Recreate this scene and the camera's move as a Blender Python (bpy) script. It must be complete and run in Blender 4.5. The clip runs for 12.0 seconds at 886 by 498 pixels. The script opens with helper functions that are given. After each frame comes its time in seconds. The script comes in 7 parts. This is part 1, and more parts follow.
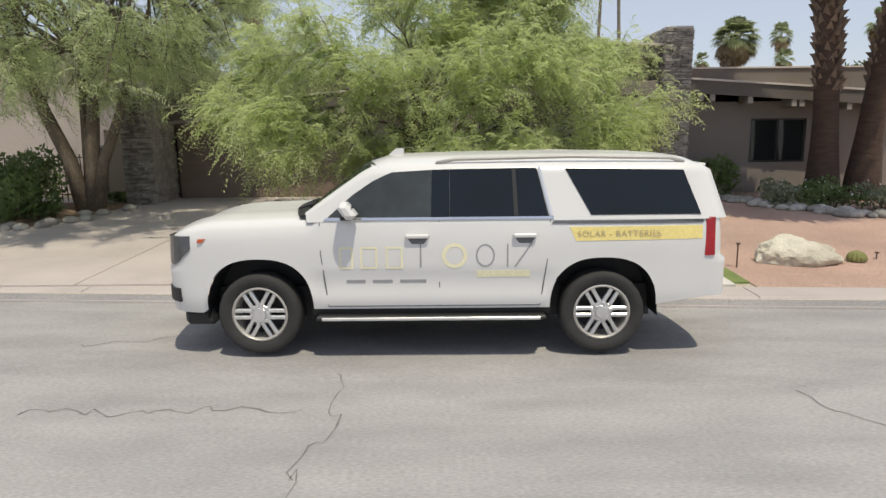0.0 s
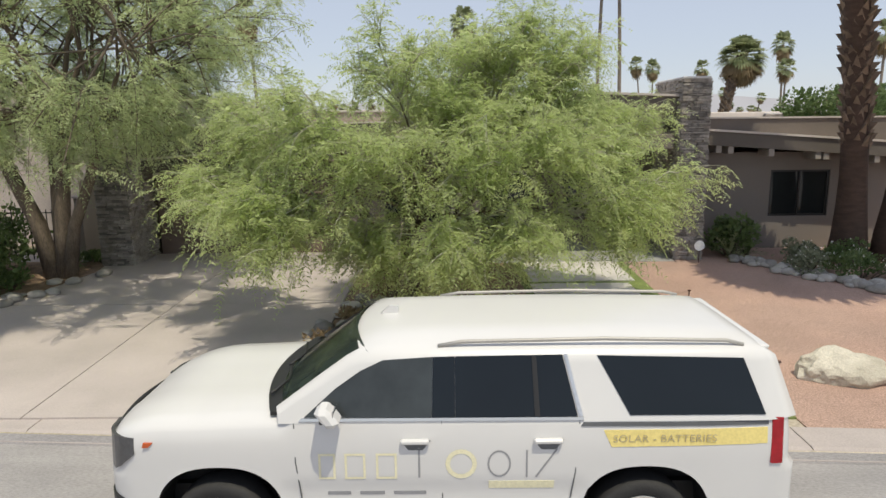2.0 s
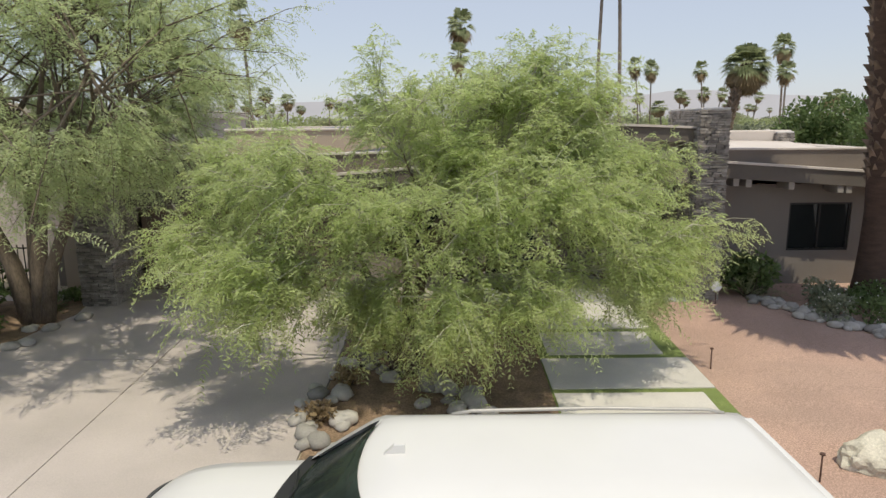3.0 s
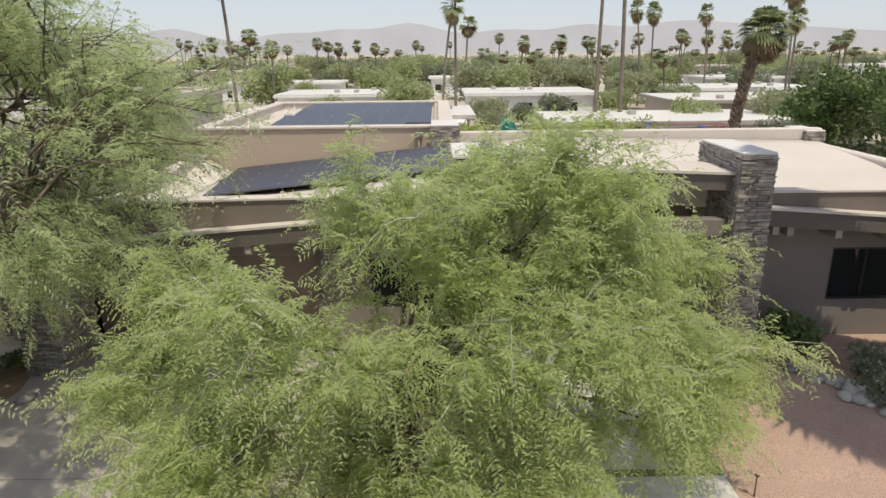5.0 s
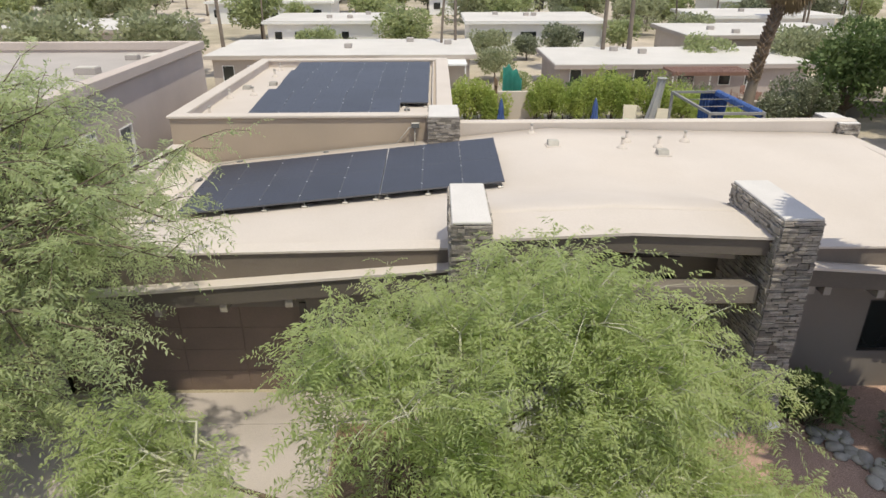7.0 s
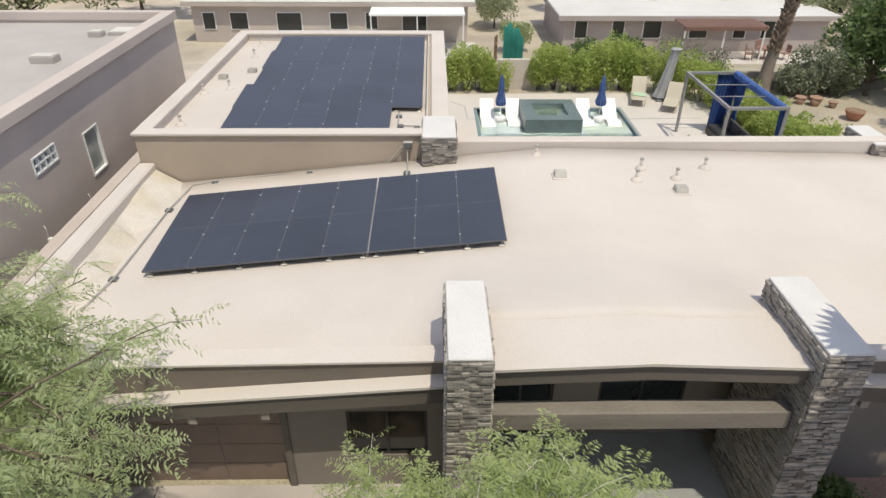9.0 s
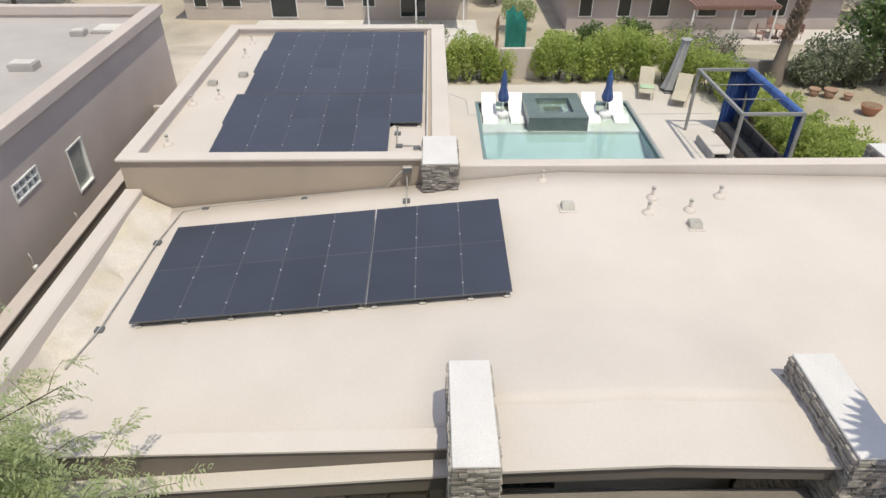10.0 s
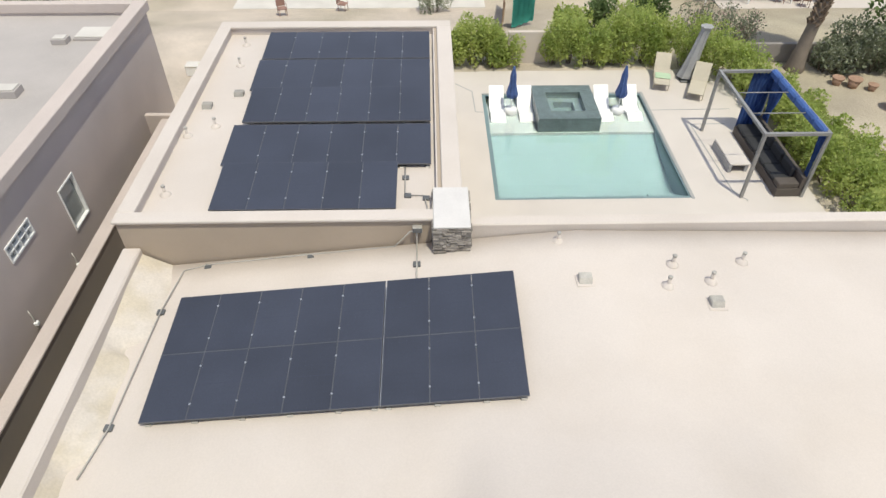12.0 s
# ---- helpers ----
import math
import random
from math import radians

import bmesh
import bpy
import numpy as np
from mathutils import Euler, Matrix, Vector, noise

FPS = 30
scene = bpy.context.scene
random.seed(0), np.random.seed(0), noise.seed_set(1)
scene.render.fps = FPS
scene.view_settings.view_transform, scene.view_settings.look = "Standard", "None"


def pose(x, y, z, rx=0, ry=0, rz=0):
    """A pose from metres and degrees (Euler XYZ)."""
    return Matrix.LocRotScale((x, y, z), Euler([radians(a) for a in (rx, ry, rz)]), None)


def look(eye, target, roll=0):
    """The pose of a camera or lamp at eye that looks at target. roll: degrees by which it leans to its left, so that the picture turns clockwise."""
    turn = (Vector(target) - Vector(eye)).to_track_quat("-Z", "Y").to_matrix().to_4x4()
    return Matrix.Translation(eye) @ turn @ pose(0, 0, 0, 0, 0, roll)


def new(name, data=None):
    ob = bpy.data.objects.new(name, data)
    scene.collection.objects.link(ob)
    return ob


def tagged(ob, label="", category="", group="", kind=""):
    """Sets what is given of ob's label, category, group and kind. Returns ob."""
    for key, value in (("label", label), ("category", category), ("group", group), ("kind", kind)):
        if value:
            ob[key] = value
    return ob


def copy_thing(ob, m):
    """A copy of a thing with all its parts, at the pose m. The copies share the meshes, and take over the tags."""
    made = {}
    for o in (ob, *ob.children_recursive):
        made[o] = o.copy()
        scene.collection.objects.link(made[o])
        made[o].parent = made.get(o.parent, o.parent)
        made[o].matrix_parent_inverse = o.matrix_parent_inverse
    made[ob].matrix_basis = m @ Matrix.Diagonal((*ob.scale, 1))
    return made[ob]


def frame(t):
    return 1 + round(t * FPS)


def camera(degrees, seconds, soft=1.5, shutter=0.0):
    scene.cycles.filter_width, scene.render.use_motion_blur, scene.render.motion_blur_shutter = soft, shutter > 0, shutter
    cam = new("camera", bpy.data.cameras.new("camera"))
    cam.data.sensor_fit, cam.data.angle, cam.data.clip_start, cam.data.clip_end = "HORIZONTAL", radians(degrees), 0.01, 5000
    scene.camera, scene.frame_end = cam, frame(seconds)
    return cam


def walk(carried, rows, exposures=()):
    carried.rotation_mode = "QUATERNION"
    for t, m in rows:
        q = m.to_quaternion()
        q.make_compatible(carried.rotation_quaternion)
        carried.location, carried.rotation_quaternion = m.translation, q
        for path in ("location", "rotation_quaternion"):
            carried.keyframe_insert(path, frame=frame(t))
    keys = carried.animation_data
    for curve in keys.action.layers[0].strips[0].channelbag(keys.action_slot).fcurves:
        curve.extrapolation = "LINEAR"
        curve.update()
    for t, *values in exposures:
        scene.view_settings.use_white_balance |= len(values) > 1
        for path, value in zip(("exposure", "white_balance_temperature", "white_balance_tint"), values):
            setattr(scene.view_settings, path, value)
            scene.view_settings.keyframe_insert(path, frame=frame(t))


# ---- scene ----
cam = camera(69.0, 12.0)
PATH = [
    (0, (0.113, -0.084, 2.168), (0.083, 1.88, 1.796), -0.7),
    (0.5, (0.156, 0.203, 2.428), (0.127, 2.168, 2.057), -0.7),
    (1, (0.128, 0.512, 2.74), (0.099, 2.477, 2.373), -0.9),
    (1.5, (0.097, 0.89, 3.113), (0.07, 2.856, 2.745), -0.9),
    (2, (0.06, 1.351, 3.506), (0.039, 3.315, 3.131), -0.7),
    (2.5, (-0.025, 1.836, 3.906), (-0.042, 3.8, 3.529), -0.7),
    (3, (-0.08, 2.40, 4.33), (-0.088, 4.362, 3.941), -0.6),
    (4.8, (-0.146, 4.663, 6.212), (-0.133, 6.583, 5.653), -0.5),
    (5, (-0.121, 4.91, 6.37), (-0.109, 6.823, 5.788), -0.6),
    (5.5, (-0.152, 5.602, 6.903), (-0.138, 7.495, 6.257), -0.7),
    (6, (-0.216, 6.088, 7.372), (-0.2, 7.959, 6.665), -0.5),
    (6.5, (-0.122, 6.638, 7.868), (-0.106, 8.484, 7.099), -0.3),
    (7, (-0.091, 7.159, 8.424), (-0.074, 8.979, 7.593), -0.2),
    (8.8, (-0.064, 9.58, 10.248), (-0.037, 11.298, 9.224), 0.2),
    (9, (-0.053, 9.895, 10.496), (-0.023, 11.598, 9.447), 0.3),
    (9.5, (-0.046, 10.693, 11.051), (-0.017, 12.362, 9.949), 0.2),
    (10, (-0.083, 11.485, 11.631), (-0.052, 13.119, 10.478), 0.2),
    (10.5, (-0.202, 12.295, 12.235), (-0.17, 13.891, 11.029), 0.2),
    (11, (-0.274, 12.969, 12.808), (-0.242, 14.527, 11.554), 0.1),
    (11.5, (-0.277, 13.554, 13.44), (-0.245, 15.071, 12.138), 0.2),
    (12, (-0.377, 14.141, 14.071), (-0.342, 15.617, 12.722), 0.2),
]
walk(cam, [(t, look(eye, target, roll)) for t, eye, target, roll in PATH], exposures=[(0, 0.05, 7100, 3), (3, 0.05, 7100, 3), (5, 0.08, 7200, 3), (9, 0.08, 6900, 3), (12, 0.14, 6800, 2)])

# ---- daylight ----
SUN = Vector((0.19, -0.36, 1.0)).normalized()
world = bpy.data.worlds.new("daylight")
scene.world = world
world.use_nodes = True
wn = world.node_tree
sky = wn.nodes.new("ShaderNodeTexSky")
sky.sky_type, sky.sun_disc = "NISHITA", False
sky.sun_elevation, sky.sun_rotation = math.asin(SUN.z), math.atan2(SUN.x, SUN.y)
sky.air_density, sky.dust_density, sky.ozone_density = 1.0, 0.5, 2.0
hazy = wn.nodes.new("ShaderNodeMix")
hazy.data_type = "RGBA"
hazy.inputs["Factor"].default_value = 0.78
hazy.inputs["B"].default_value = (2.8, 2.95, 3.95, 1)
wn.links.new(sky.outputs[0], hazy.inputs["A"])
wn.links.new(hazy.outputs["Result"], wn.nodes["Background"].inputs[0])
wn.nodes["Background"].inputs[1].default_value = 0.185
sun = new("sun", bpy.data.lights.new("sun", "SUN"))
sun.data.energy, sun.data.angle, sun.data.color = 3.1, radians(0.55), (1.0, 0.93, 0.83)
sun.matrix_world = look(SUN * 60, (0, 0, 0))


# ---- materials ----
def material(name, base, rough=0.85, metal=0.0, vary=0.12, scale=1.2, fine=0.08, grain=45.0, bump=0.15, relief=30.0, rand=0.0, island=0.0, spec=0.5, stretch=(1, 1, 1), other=None, amount=0.0, patch=0.5):
    """Base colour with slow stains, fine grain and a little relief; other: a second colour in patches."""
    m = bpy.data.materials.new(name)
    m.use_nodes = True
    nt = m.node_tree
    n, l = nt.nodes, nt.links
    p = n["Principled BSDF"]
    geo = n.new("ShaderNodeNewGeometry")
    mp = n.new("ShaderNodeMapping")
    mp.inputs["Scale"].default_value = stretch
    l.new(geo.outputs["Position"], mp.inputs[0])

    def tex(s, detail=5, off=0.0):
        t = n.new("ShaderNodeTexNoise")
        t.inputs["Scale"].default_value, t.inputs["Detail"].default_value = s, detail
        if off:
            v = n.new("ShaderNodeVectorMath")
            v.inputs[1].default_value = (off, off * 0.7, off * 1.3)
            l.new(mp.outputs[0], v.inputs[0])
            l.new(v.outputs[0], t.inputs["Vector"])
        else:
            l.new(mp.outputs[0], t.inputs["Vector"])
        return t.outputs[0]

    def ranged(sock, lo, hi, a=0.3, b=0.7):
        r = n.new("ShaderNodeMapRange")
        r.inputs[1].default_value, r.inputs[2].default_value = a, b
        r.inputs[3].default_value, r.inputs[4].default_value = lo, hi
        l.new(sock, r.inputs[0])
        return r.outputs[0]

    def times(a, b):
        t = n.new("ShaderNodeMath")
        t.operation = "MULTIPLY"
        l.new(a, t.inputs[0])
        l.new(b, t.inputs[1])
        return t.outputs[0]

    k = times(ranged(tex(scale), 1 - vary, 1 + vary), ranged(tex(grain, 3), 1 - fine, 1 + fine))
    if rand:
        oi = n.new("ShaderNodeObjectInfo")
        k = times(k, ranged(oi.outputs["Random"], 1 - rand, 1 + rand, 0, 1))
    if island:
        k = times(k, ranged(geo.outputs["Random Per Island"], 1 - island, 1 + island, 0, 1))
    mul = n.new("ShaderNodeVectorMath")
    mul.operation = "SCALE"
    if other:
        mix = n.new("ShaderNodeMix")
        mix.data_type = "RGBA"
        mix.inputs["A"].default_value, mix.inputs["B"].default_value = (*base, 1), (*other, 1)
        l.new(ranged(tex(patch, 6, 7.3), 0, amount, 0.42, 0.62), mix.inputs["Factor"])
        l.new(mix.outputs["Result"], mul.inputs[0])
    else:
        mul.inputs[0].default_value = base
    l.new(k, mul.inputs["Scale"])
    l.new(mul.outputs[0], p.inputs["Base Color"])
    p.inputs["Roughness"].default_value, p.inputs["Metallic"].default_value = rough, metal
    p.inputs["Specular IOR Level"].default_value = spec
    if bump:
        bp = n.new("ShaderNodeBump")
        bp.inputs["Strength"].default_value, bp.inputs["Distance"].default_value = bump, 0.02
        l.new(tex(relief, 4), bp.inputs["Height"])
        l.new(bp.outputs[0], p.inputs["Normal"])
    return m


def leafy(name, base, second, trans=0.35):
    """Thin leaves: two greens from clump to clump, some light shining through."""
    m = bpy.data.materials.new(name)
    m.use_nodes = True
    n, l = m.node_tree.nodes, m.node_tree.links
    p = n["Principled BSDF"]
    geo = n.new("ShaderNodeNewGeometry")
    t = n.new("ShaderNodeTexNoise")
    t.inputs["Scale"].default_value = 1.1
    l.new(geo.outputs["Position"], t.inputs["Vector"])
    add = n.new("ShaderNodeMath")
    add.operation = "MULTIPLY_ADD"
    add.inputs[1].default_value, add.inputs[2].default_value = 0.5, -0.02
    l.new(geo.outputs["Random Per Island"], add.inputs[0])
    add2 = n.new("ShaderNodeMath")
    l.new(add.outputs[0], add2.inputs[0])
    r = n.new("ShaderNodeMapRange")
    r.inputs[1].default_value, r.inputs[2].default_value, r.inputs[3].default_value, r.inputs[4].default_value = 0.3, 0.7, 0, 0.5
    l.new(t.outputs[0], r.inputs[0])
    l.new(r.outputs[0], add2.inputs[1])
    mix = n.new("ShaderNodeMix")
    mix.data_type = "RGBA"
    mix.inputs["A"].default_value, mix.inputs["B"].default_value = (*base, 1), (*second, 1)
    l.new(add2.outputs[0], mix.inputs["Factor"])
    l.new(mix.outputs["Result"], p.inputs["Base Color"])
    p.inputs["Roughness"].default_value, p.inputs["Specular IOR Level"].default_value = 0.55, 0.3
    tr = n.new("ShaderNodeBsdfTranslucent")
    l.new(mix.outputs["Result"], tr.inputs[0])
    ms = n.new("ShaderNodeMixShader")
    ms.inputs[0].default_value = trans
    l.new(p.outputs[0], ms.inputs[1])
    l.new(tr.outputs[0], ms.inputs[2])
    l.new(ms.outputs[0], n["Material Output"].inputs[0])
    return m


ASPHALT = material("worn_asphalt", (0.36, 0.342, 0.337), 0.92, vary=0.08, scale=2.6, fine=0.15, grain=70, bump=0.45, relief=90, other=(0.26, 0.25, 0.247), amount=0.5, patch=1.7, stretch=(0.35, 1, 1))
ASPHALT_SEAM = material("asphalt_crack", (0.19, 0.18, 0.172), 0.95, vary=0.3, scale=6, bump=0.3)
CONCRETE = material("driveway_concrete", (0.475, 0.42, 0.395), 0.9, vary=0.09, scale=0.7, fine=0.08, grain=60, bump=0.15, other=(0.39, 0.345, 0.32), amount=0.6, patch=0.6)
PALE_CONCRETE = material("pale_paver_concrete", (0.60, 0.57, 0.53), 0.9, vary=0.07, scale=0.8, fine=0.06, other=(0.52, 0.49, 0.45), amount=0.5, patch=1.0)
DECK = material("pool_deck_concrete", (0.57, 0.52, 0.475), 0.88, vary=0.05, scale=0.5, fine=0.05, bump=0.1)
GRAVEL = material("pink_decomposed_granite", (0.47, 0.315, 0.25), 0.95, vary=0.12, scale=0.6, fine=0.35, grain=55, bump=0.8, relief=70, other=(0.40, 0.28, 0.225), amount=0.7, patch=0.5)
EARTH = material("sandy_earth", (0.50, 0.43, 0.36), 0.95, vary=0.2, scale=0.3, fine=0.2, grain=20, bump=0.5, relief=25, other=(0.34, 0.30, 0.21), amount=0.8, patch=0.06)
LITTER = material("leaf_litter_soil", (0.24, 0.165, 0.11), 0.95, vary=0.3, scale=3, fine=0.4, grain=40, bump=0.8, relief=45)
STUCCO = material("taupe_stucco", (0.225, 0.195, 0.17), 0.92, vary=0.06, scale=0.5, fine=0.06, grain=120, bump=0.25, relief=130)
STUCCO_TAN = material("tan_stucco", (0.42, 0.345, 0.275), 0.92, vary=0.06, scale=0.5, fine=0.06, grain=120, bump=0.25, relief=130)
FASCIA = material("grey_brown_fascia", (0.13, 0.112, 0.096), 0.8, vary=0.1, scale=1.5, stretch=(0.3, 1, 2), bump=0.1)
FOAM = material("cream_foam_roof", (0.59, 0.53, 0.485), 0.85, vary=0.045, scale=0.35, fine=0.03, grain=25, bump=0.25, relief=4, other=(0.53, 0.465, 0.41), amount=0.35, patch=0.5)
FOAM_OLD = material("yellowed_foam_patch", (0.60, 0.545, 0.49), 0.88, vary=0.08, scale=1.4, fine=0.06, grain=20, bump=0.5, relief=9, other=(0.50, 0.43, 0.31), amount=0.55, patch=1.3)
WHITE_CAP = material("white_cap_coating", (0.62, 0.595, 0.58), 0.8, vary=0.05, scale=1.5, bump=0.1)
BEAM = material("weathered_beam", (0.20, 0.175, 0.15), 0.85, vary=0.22, scale=1.6, fine=0.12, stretch=(0.3, 1, 2), bump=0.2)
STONE = material("ledgestone", (0.255, 0.23, 0.205), 0.9, vary=0.2, scale=5, fine=0.2, grain=40, rand=0.42, bump=0.6, relief=40, other=(0.36, 0.33, 0.30), amount=0.6, patch=5)
MORTAR = material("dark_stone_joint", (0.10, 0.09, 0.08), 0.95, bump=0.3)
GARAGE = material("brown_garage_door", (0.20, 0.145, 0.12), 0.6, vary=0.1, scale=1.5, bump=0.05)
DARK_FRAME = material("dark_bronze_frame", (0.03, 0.028, 0.026), 0.4, vary=0.05, bump=0)
PANEL = material("solar_cell_black", (0.034, 0.039, 0.058), 0.32, vary=0.14, scale=0.8, fine=0.12, grain=30, bump=0.03, rand=0.14, spec=0.75)
PANEL_EDGE = material("black_panel_frame", (0.11, 0.115, 0.13), 0.35, bump=0)
CELL_LINE = material("cell_gap_line", (0.052, 0.058, 0.085), 0.45, bump=0)
ALU = material("clear_aluminium", (0.72, 0.72, 0.72), 0.35, 0.9, bump=0.03)
PIPE = material("grey_conduit", (0.42, 0.40, 0.37), 0.5, 0.3, bump=0.05)
PAINT = material("white_car_paint", (0.67, 0.66, 0.645), 0.22, vary=0.02, fine=0.0, bump=0.0)
GLASS = material("tinted_glass", (0.010, 0.014, 0.019), 0.04, vary=0.1, fine=0, bump=0.0, spec=0.32)
FRONT_GLASS = material("light_front_door_glass", (0.045, 0.052, 0.055), 0.05, vary=0.4, scale=2.2, fine=0, bump=0.0, spec=0.4)
WINDSCREEN = material("green_windscreen_glass", (0.05, 0.07, 0.062), 0.05, vary=0.35, scale=3, fine=0, bump=0.0, spec=0.45)
HOUSE_GLASS = material("dark_window_glass", (0.02, 0.024, 0.024), 0.05, vary=0.2, fine=0, bump=0.02, relief=3, spec=0.6)
CHROME = material("chrome", (0.75, 0.75, 0.76), 0.12, 1.0, vary=0.03, fine=0, bump=0)
RUBBER = material("tyre_rubber", (0.032, 0.031, 0.03), 0.8, vary=0.15, scale=6, bump=0.2, relief=60)
BLACK = material("black_plastic", (0.02, 0.02, 0.021), 0.55, vary=0.1, bump=0.05)
GREY = material("dark_grey_trim", (0.11, 0.115, 0.12), 0.45, bump=0.03)
LENS = material("smoked_lamp_lens", (0.075, 0.075, 0.08), 0.08, vary=0.2, scale=8, bump=0)
AMBER = material("amber_lens", (0.5, 0.1, 0.03), 0.15, bump=0)
RED_LENS = material("red_tail_lens", (0.33, 0.012, 0.02), 0.12, vary=0.2, scale=10, bump=0)
YELLOW = material("pale_yellow_vinyl", (0.80, 0.66, 0.25), 0.4, vary=0.03, bump=0)
PALE_YELLOW = material("faded_yellow_vinyl", (0.80, 0.75, 0.52), 0.4, vary=0.03, bump=0)
VINYL_GREY = material("grey_vinyl", (0.30, 0.30, 0.31), 0.4, vary=0.05, bump=0)
BARK = material("grey_brown_bark", (0.16, 0.125, 0.095), 0.95, vary=0.3, scale=6, fine=0.25, stretch=(1, 1, 0.3), bump=0.8, relief=25)
TWIG = material("pale_twig_bark", (0.46, 0.45, 0.35), 0.9, vary=0.2, scale=5, bump=0.2)
PALM_BARK = material("red_brown_palm_trunk", (0.085, 0.054, 0.04), 0.95, vary=0.25, scale=3, fine=0.2, stretch=(1, 1, 4), bump=0.8, relief=12)
PALM_GREY = material("grey_palm_trunk", (0.20, 0.165, 0.135), 0.95, vary=0.2, scale=2, bump=0.5)
BOOT = material("palm_boot_husk", (0.20, 0.145, 0.105), 0.95, vary=0.3, scale=5, island=0.35, bump=0.5)
MESQUITE = leafy("mesquite_leaf", (0.43, 0.52, 0.215), (0.66, 0.72, 0.40), 0.68)
MESQUITE_GREY = leafy("grey_green_mesquite_leaf", (0.41, 0.49, 0.25), (0.64, 0.70, 0.42), 0.64)
PALM_LEAF = leafy("palm_frond_green", (0.23, 0.28, 0.14), (0.42, 0.45, 0.27), 0.45)
PALM_DRY = leafy("dry_palm_frond", (0.25, 0.18, 0.10), (0.36, 0.27, 0.16), 0.15)
HEDGE_LEAF = leafy("bright_hedge_leaf", (0.29, 0.39, 0.10), (0.58, 0.62, 0.21), 0.5)
# greens of the far trees, lightened and greyed to hold the distance haze
GARDEN_LEAF = leafy("hazed_garden_leaf", (0.31, 0.37, 0.17), (0.52, 0.55, 0.31), 0.48)
OLIVE_LEAF = leafy("hazed_olive_leaf", (0.28, 0.32, 0.18), (0.48, 0.49, 0.32), 0.45)
DARK_LEAF = leafy("dark_shrub_leaf", (0.09, 0.15, 0.05), (0.21, 0.27, 0.11), 0.36)
GREY_LEAF = leafy("grey_shrub_leaf", (0.16, 0.19, 0.11), (0.34, 0.36, 0.25), 0.32)
FLOWER = material("white_flowers", (0.75, 0.74, 0.68), 0.8, bump=0)
PINK = leafy("pink_blossom", (0.35, 0.16, 0.2), (0.50, 0.33, 0.34), 0.2)
BOULDER = material("pale_granite_boulder", (0.56, 0.52, 0.43), 0.92, vary=0.15, scale=2.5, fine=0.15, bump=0.6, relief=12, other=(0.42, 0.38, 0.30), amount=0.6, patch=1.5)
COBBLE = material("river_cobble", (0.36, 0.34, 0.31), 0.9, vary=0.15, scale=5, rand=0.35, bump=0.3)
TURF = material("strip_of_green_turf", (0.19, 0.24, 0.075), 0.95, vary=0.15, scale=3, fine=0.3, grain=60, bump=0.8, relief=80)
CACTUS = material("barrel_cactus", (0.20, 0.20, 0.07), 0.8, vary=0.2, scale=10, bump=0.4)
RUST = material("rusted_steel", (0.10, 0.05, 0.035), 0.8, bump=0.2)
VINYL_FADED = material("faded_lettering", (0.55, 0.47, 0.27), 0.5, bump=0)
POOL_PLASTER = material("aqua_pool_plaster", (0.165, 0.24, 0.255), 0.8, vary=0.06, scale=0.8, bump=0.05)
SPA_TILE = material("dark_mosaic_tile", (0.13, 0.17, 0.17), 0.3, vary=0.15, scale=3, fine=0.45, grain=28, bump=0.2)
COPING = material("grey_pool_edge", (0.33, 0.33, 0.32), 0.7, vary=0.1, bump=0.1)
LOUNGER = material("white_moulded_resin", (0.80, 0.80, 0.79), 0.45, vary=0.03, bump=0.02)
SLING = material("beige_sling_fabric", (0.50, 0.45, 0.36), 0.9, vary=0.08, bump=0.1)
BLUE = material("blue_canvas", (0.05, 0.11, 0.31), 0.85, vary=0.2, scale=2, bump=0.3, relief=15)
BLUE_UMB = material("navy_umbrella_cloth", (0.055, 0.10, 0.26), 0.85, vary=0.2, scale=4, bump=0.3)
COVER = material("grey_umbrella_cover", (0.33, 0.33, 0.33), 0.85, vary=0.1, scale=2, bump=0.3)
PERGOLA = material("grey_steel_pergola", (0.28, 0.275, 0.27), 0.5, 0.2, bump=0.03)
CUSHION = material("black_outdoor_cushion", (0.03, 0.031, 0.034), 0.9, bump=0.2)
WICKER = material("dark_wicker", (0.09, 0.075, 0.065), 0.8, bump=0.3, relief=50)
SHADE_NET = material("green_shade_cloth", (0.05, 0.29, 0.24), 0.9, vary=0.15, scale=2, bump=0.4, relief=6)
WOOD = material("weathered_fence_board", (0.24, 0.165, 0.11), 0.85, vary=0.2, scale=2, rand=0.2, stretch=(3, 3, 0.4), bump=0.3)
WHITE_ROOF = material("white_coated_roof", (0.60, 0.575, 0.555), 0.85, vary=0.08, scale=0.3, bump=0.05)
PALE_WALL = material("pale_house_wall", (0.50, 0.44, 0.39), 0.9, vary=0.08, scale=0.5, rand=0.15, bump=0.1)
MAUVE_WALL = material("mauve_house_wall", (0.42, 0.365, 0.345), 0.9, vary=0.08, scale=0.5, bump=0.1)
NB_WALL = material("neighbour_taupe_stucco", (0.53, 0.46, 0.425), 0.92, vary=0.07, scale=0.5, bump=0.25, relief=120)
NB_ROOF = material("pale_grey_roof_coating", (0.42, 0.385, 0.365), 0.9, vary=0.08, scale=0.5, bump=0.15, relief=6)
TERRACOTTA = material("terracotta", (0.35, 0.17, 0.11), 0.9, vary=0.15, bump=0.1)
IRON = material("black_iron", (0.02, 0.018, 0.016), 0.6, bump=0)


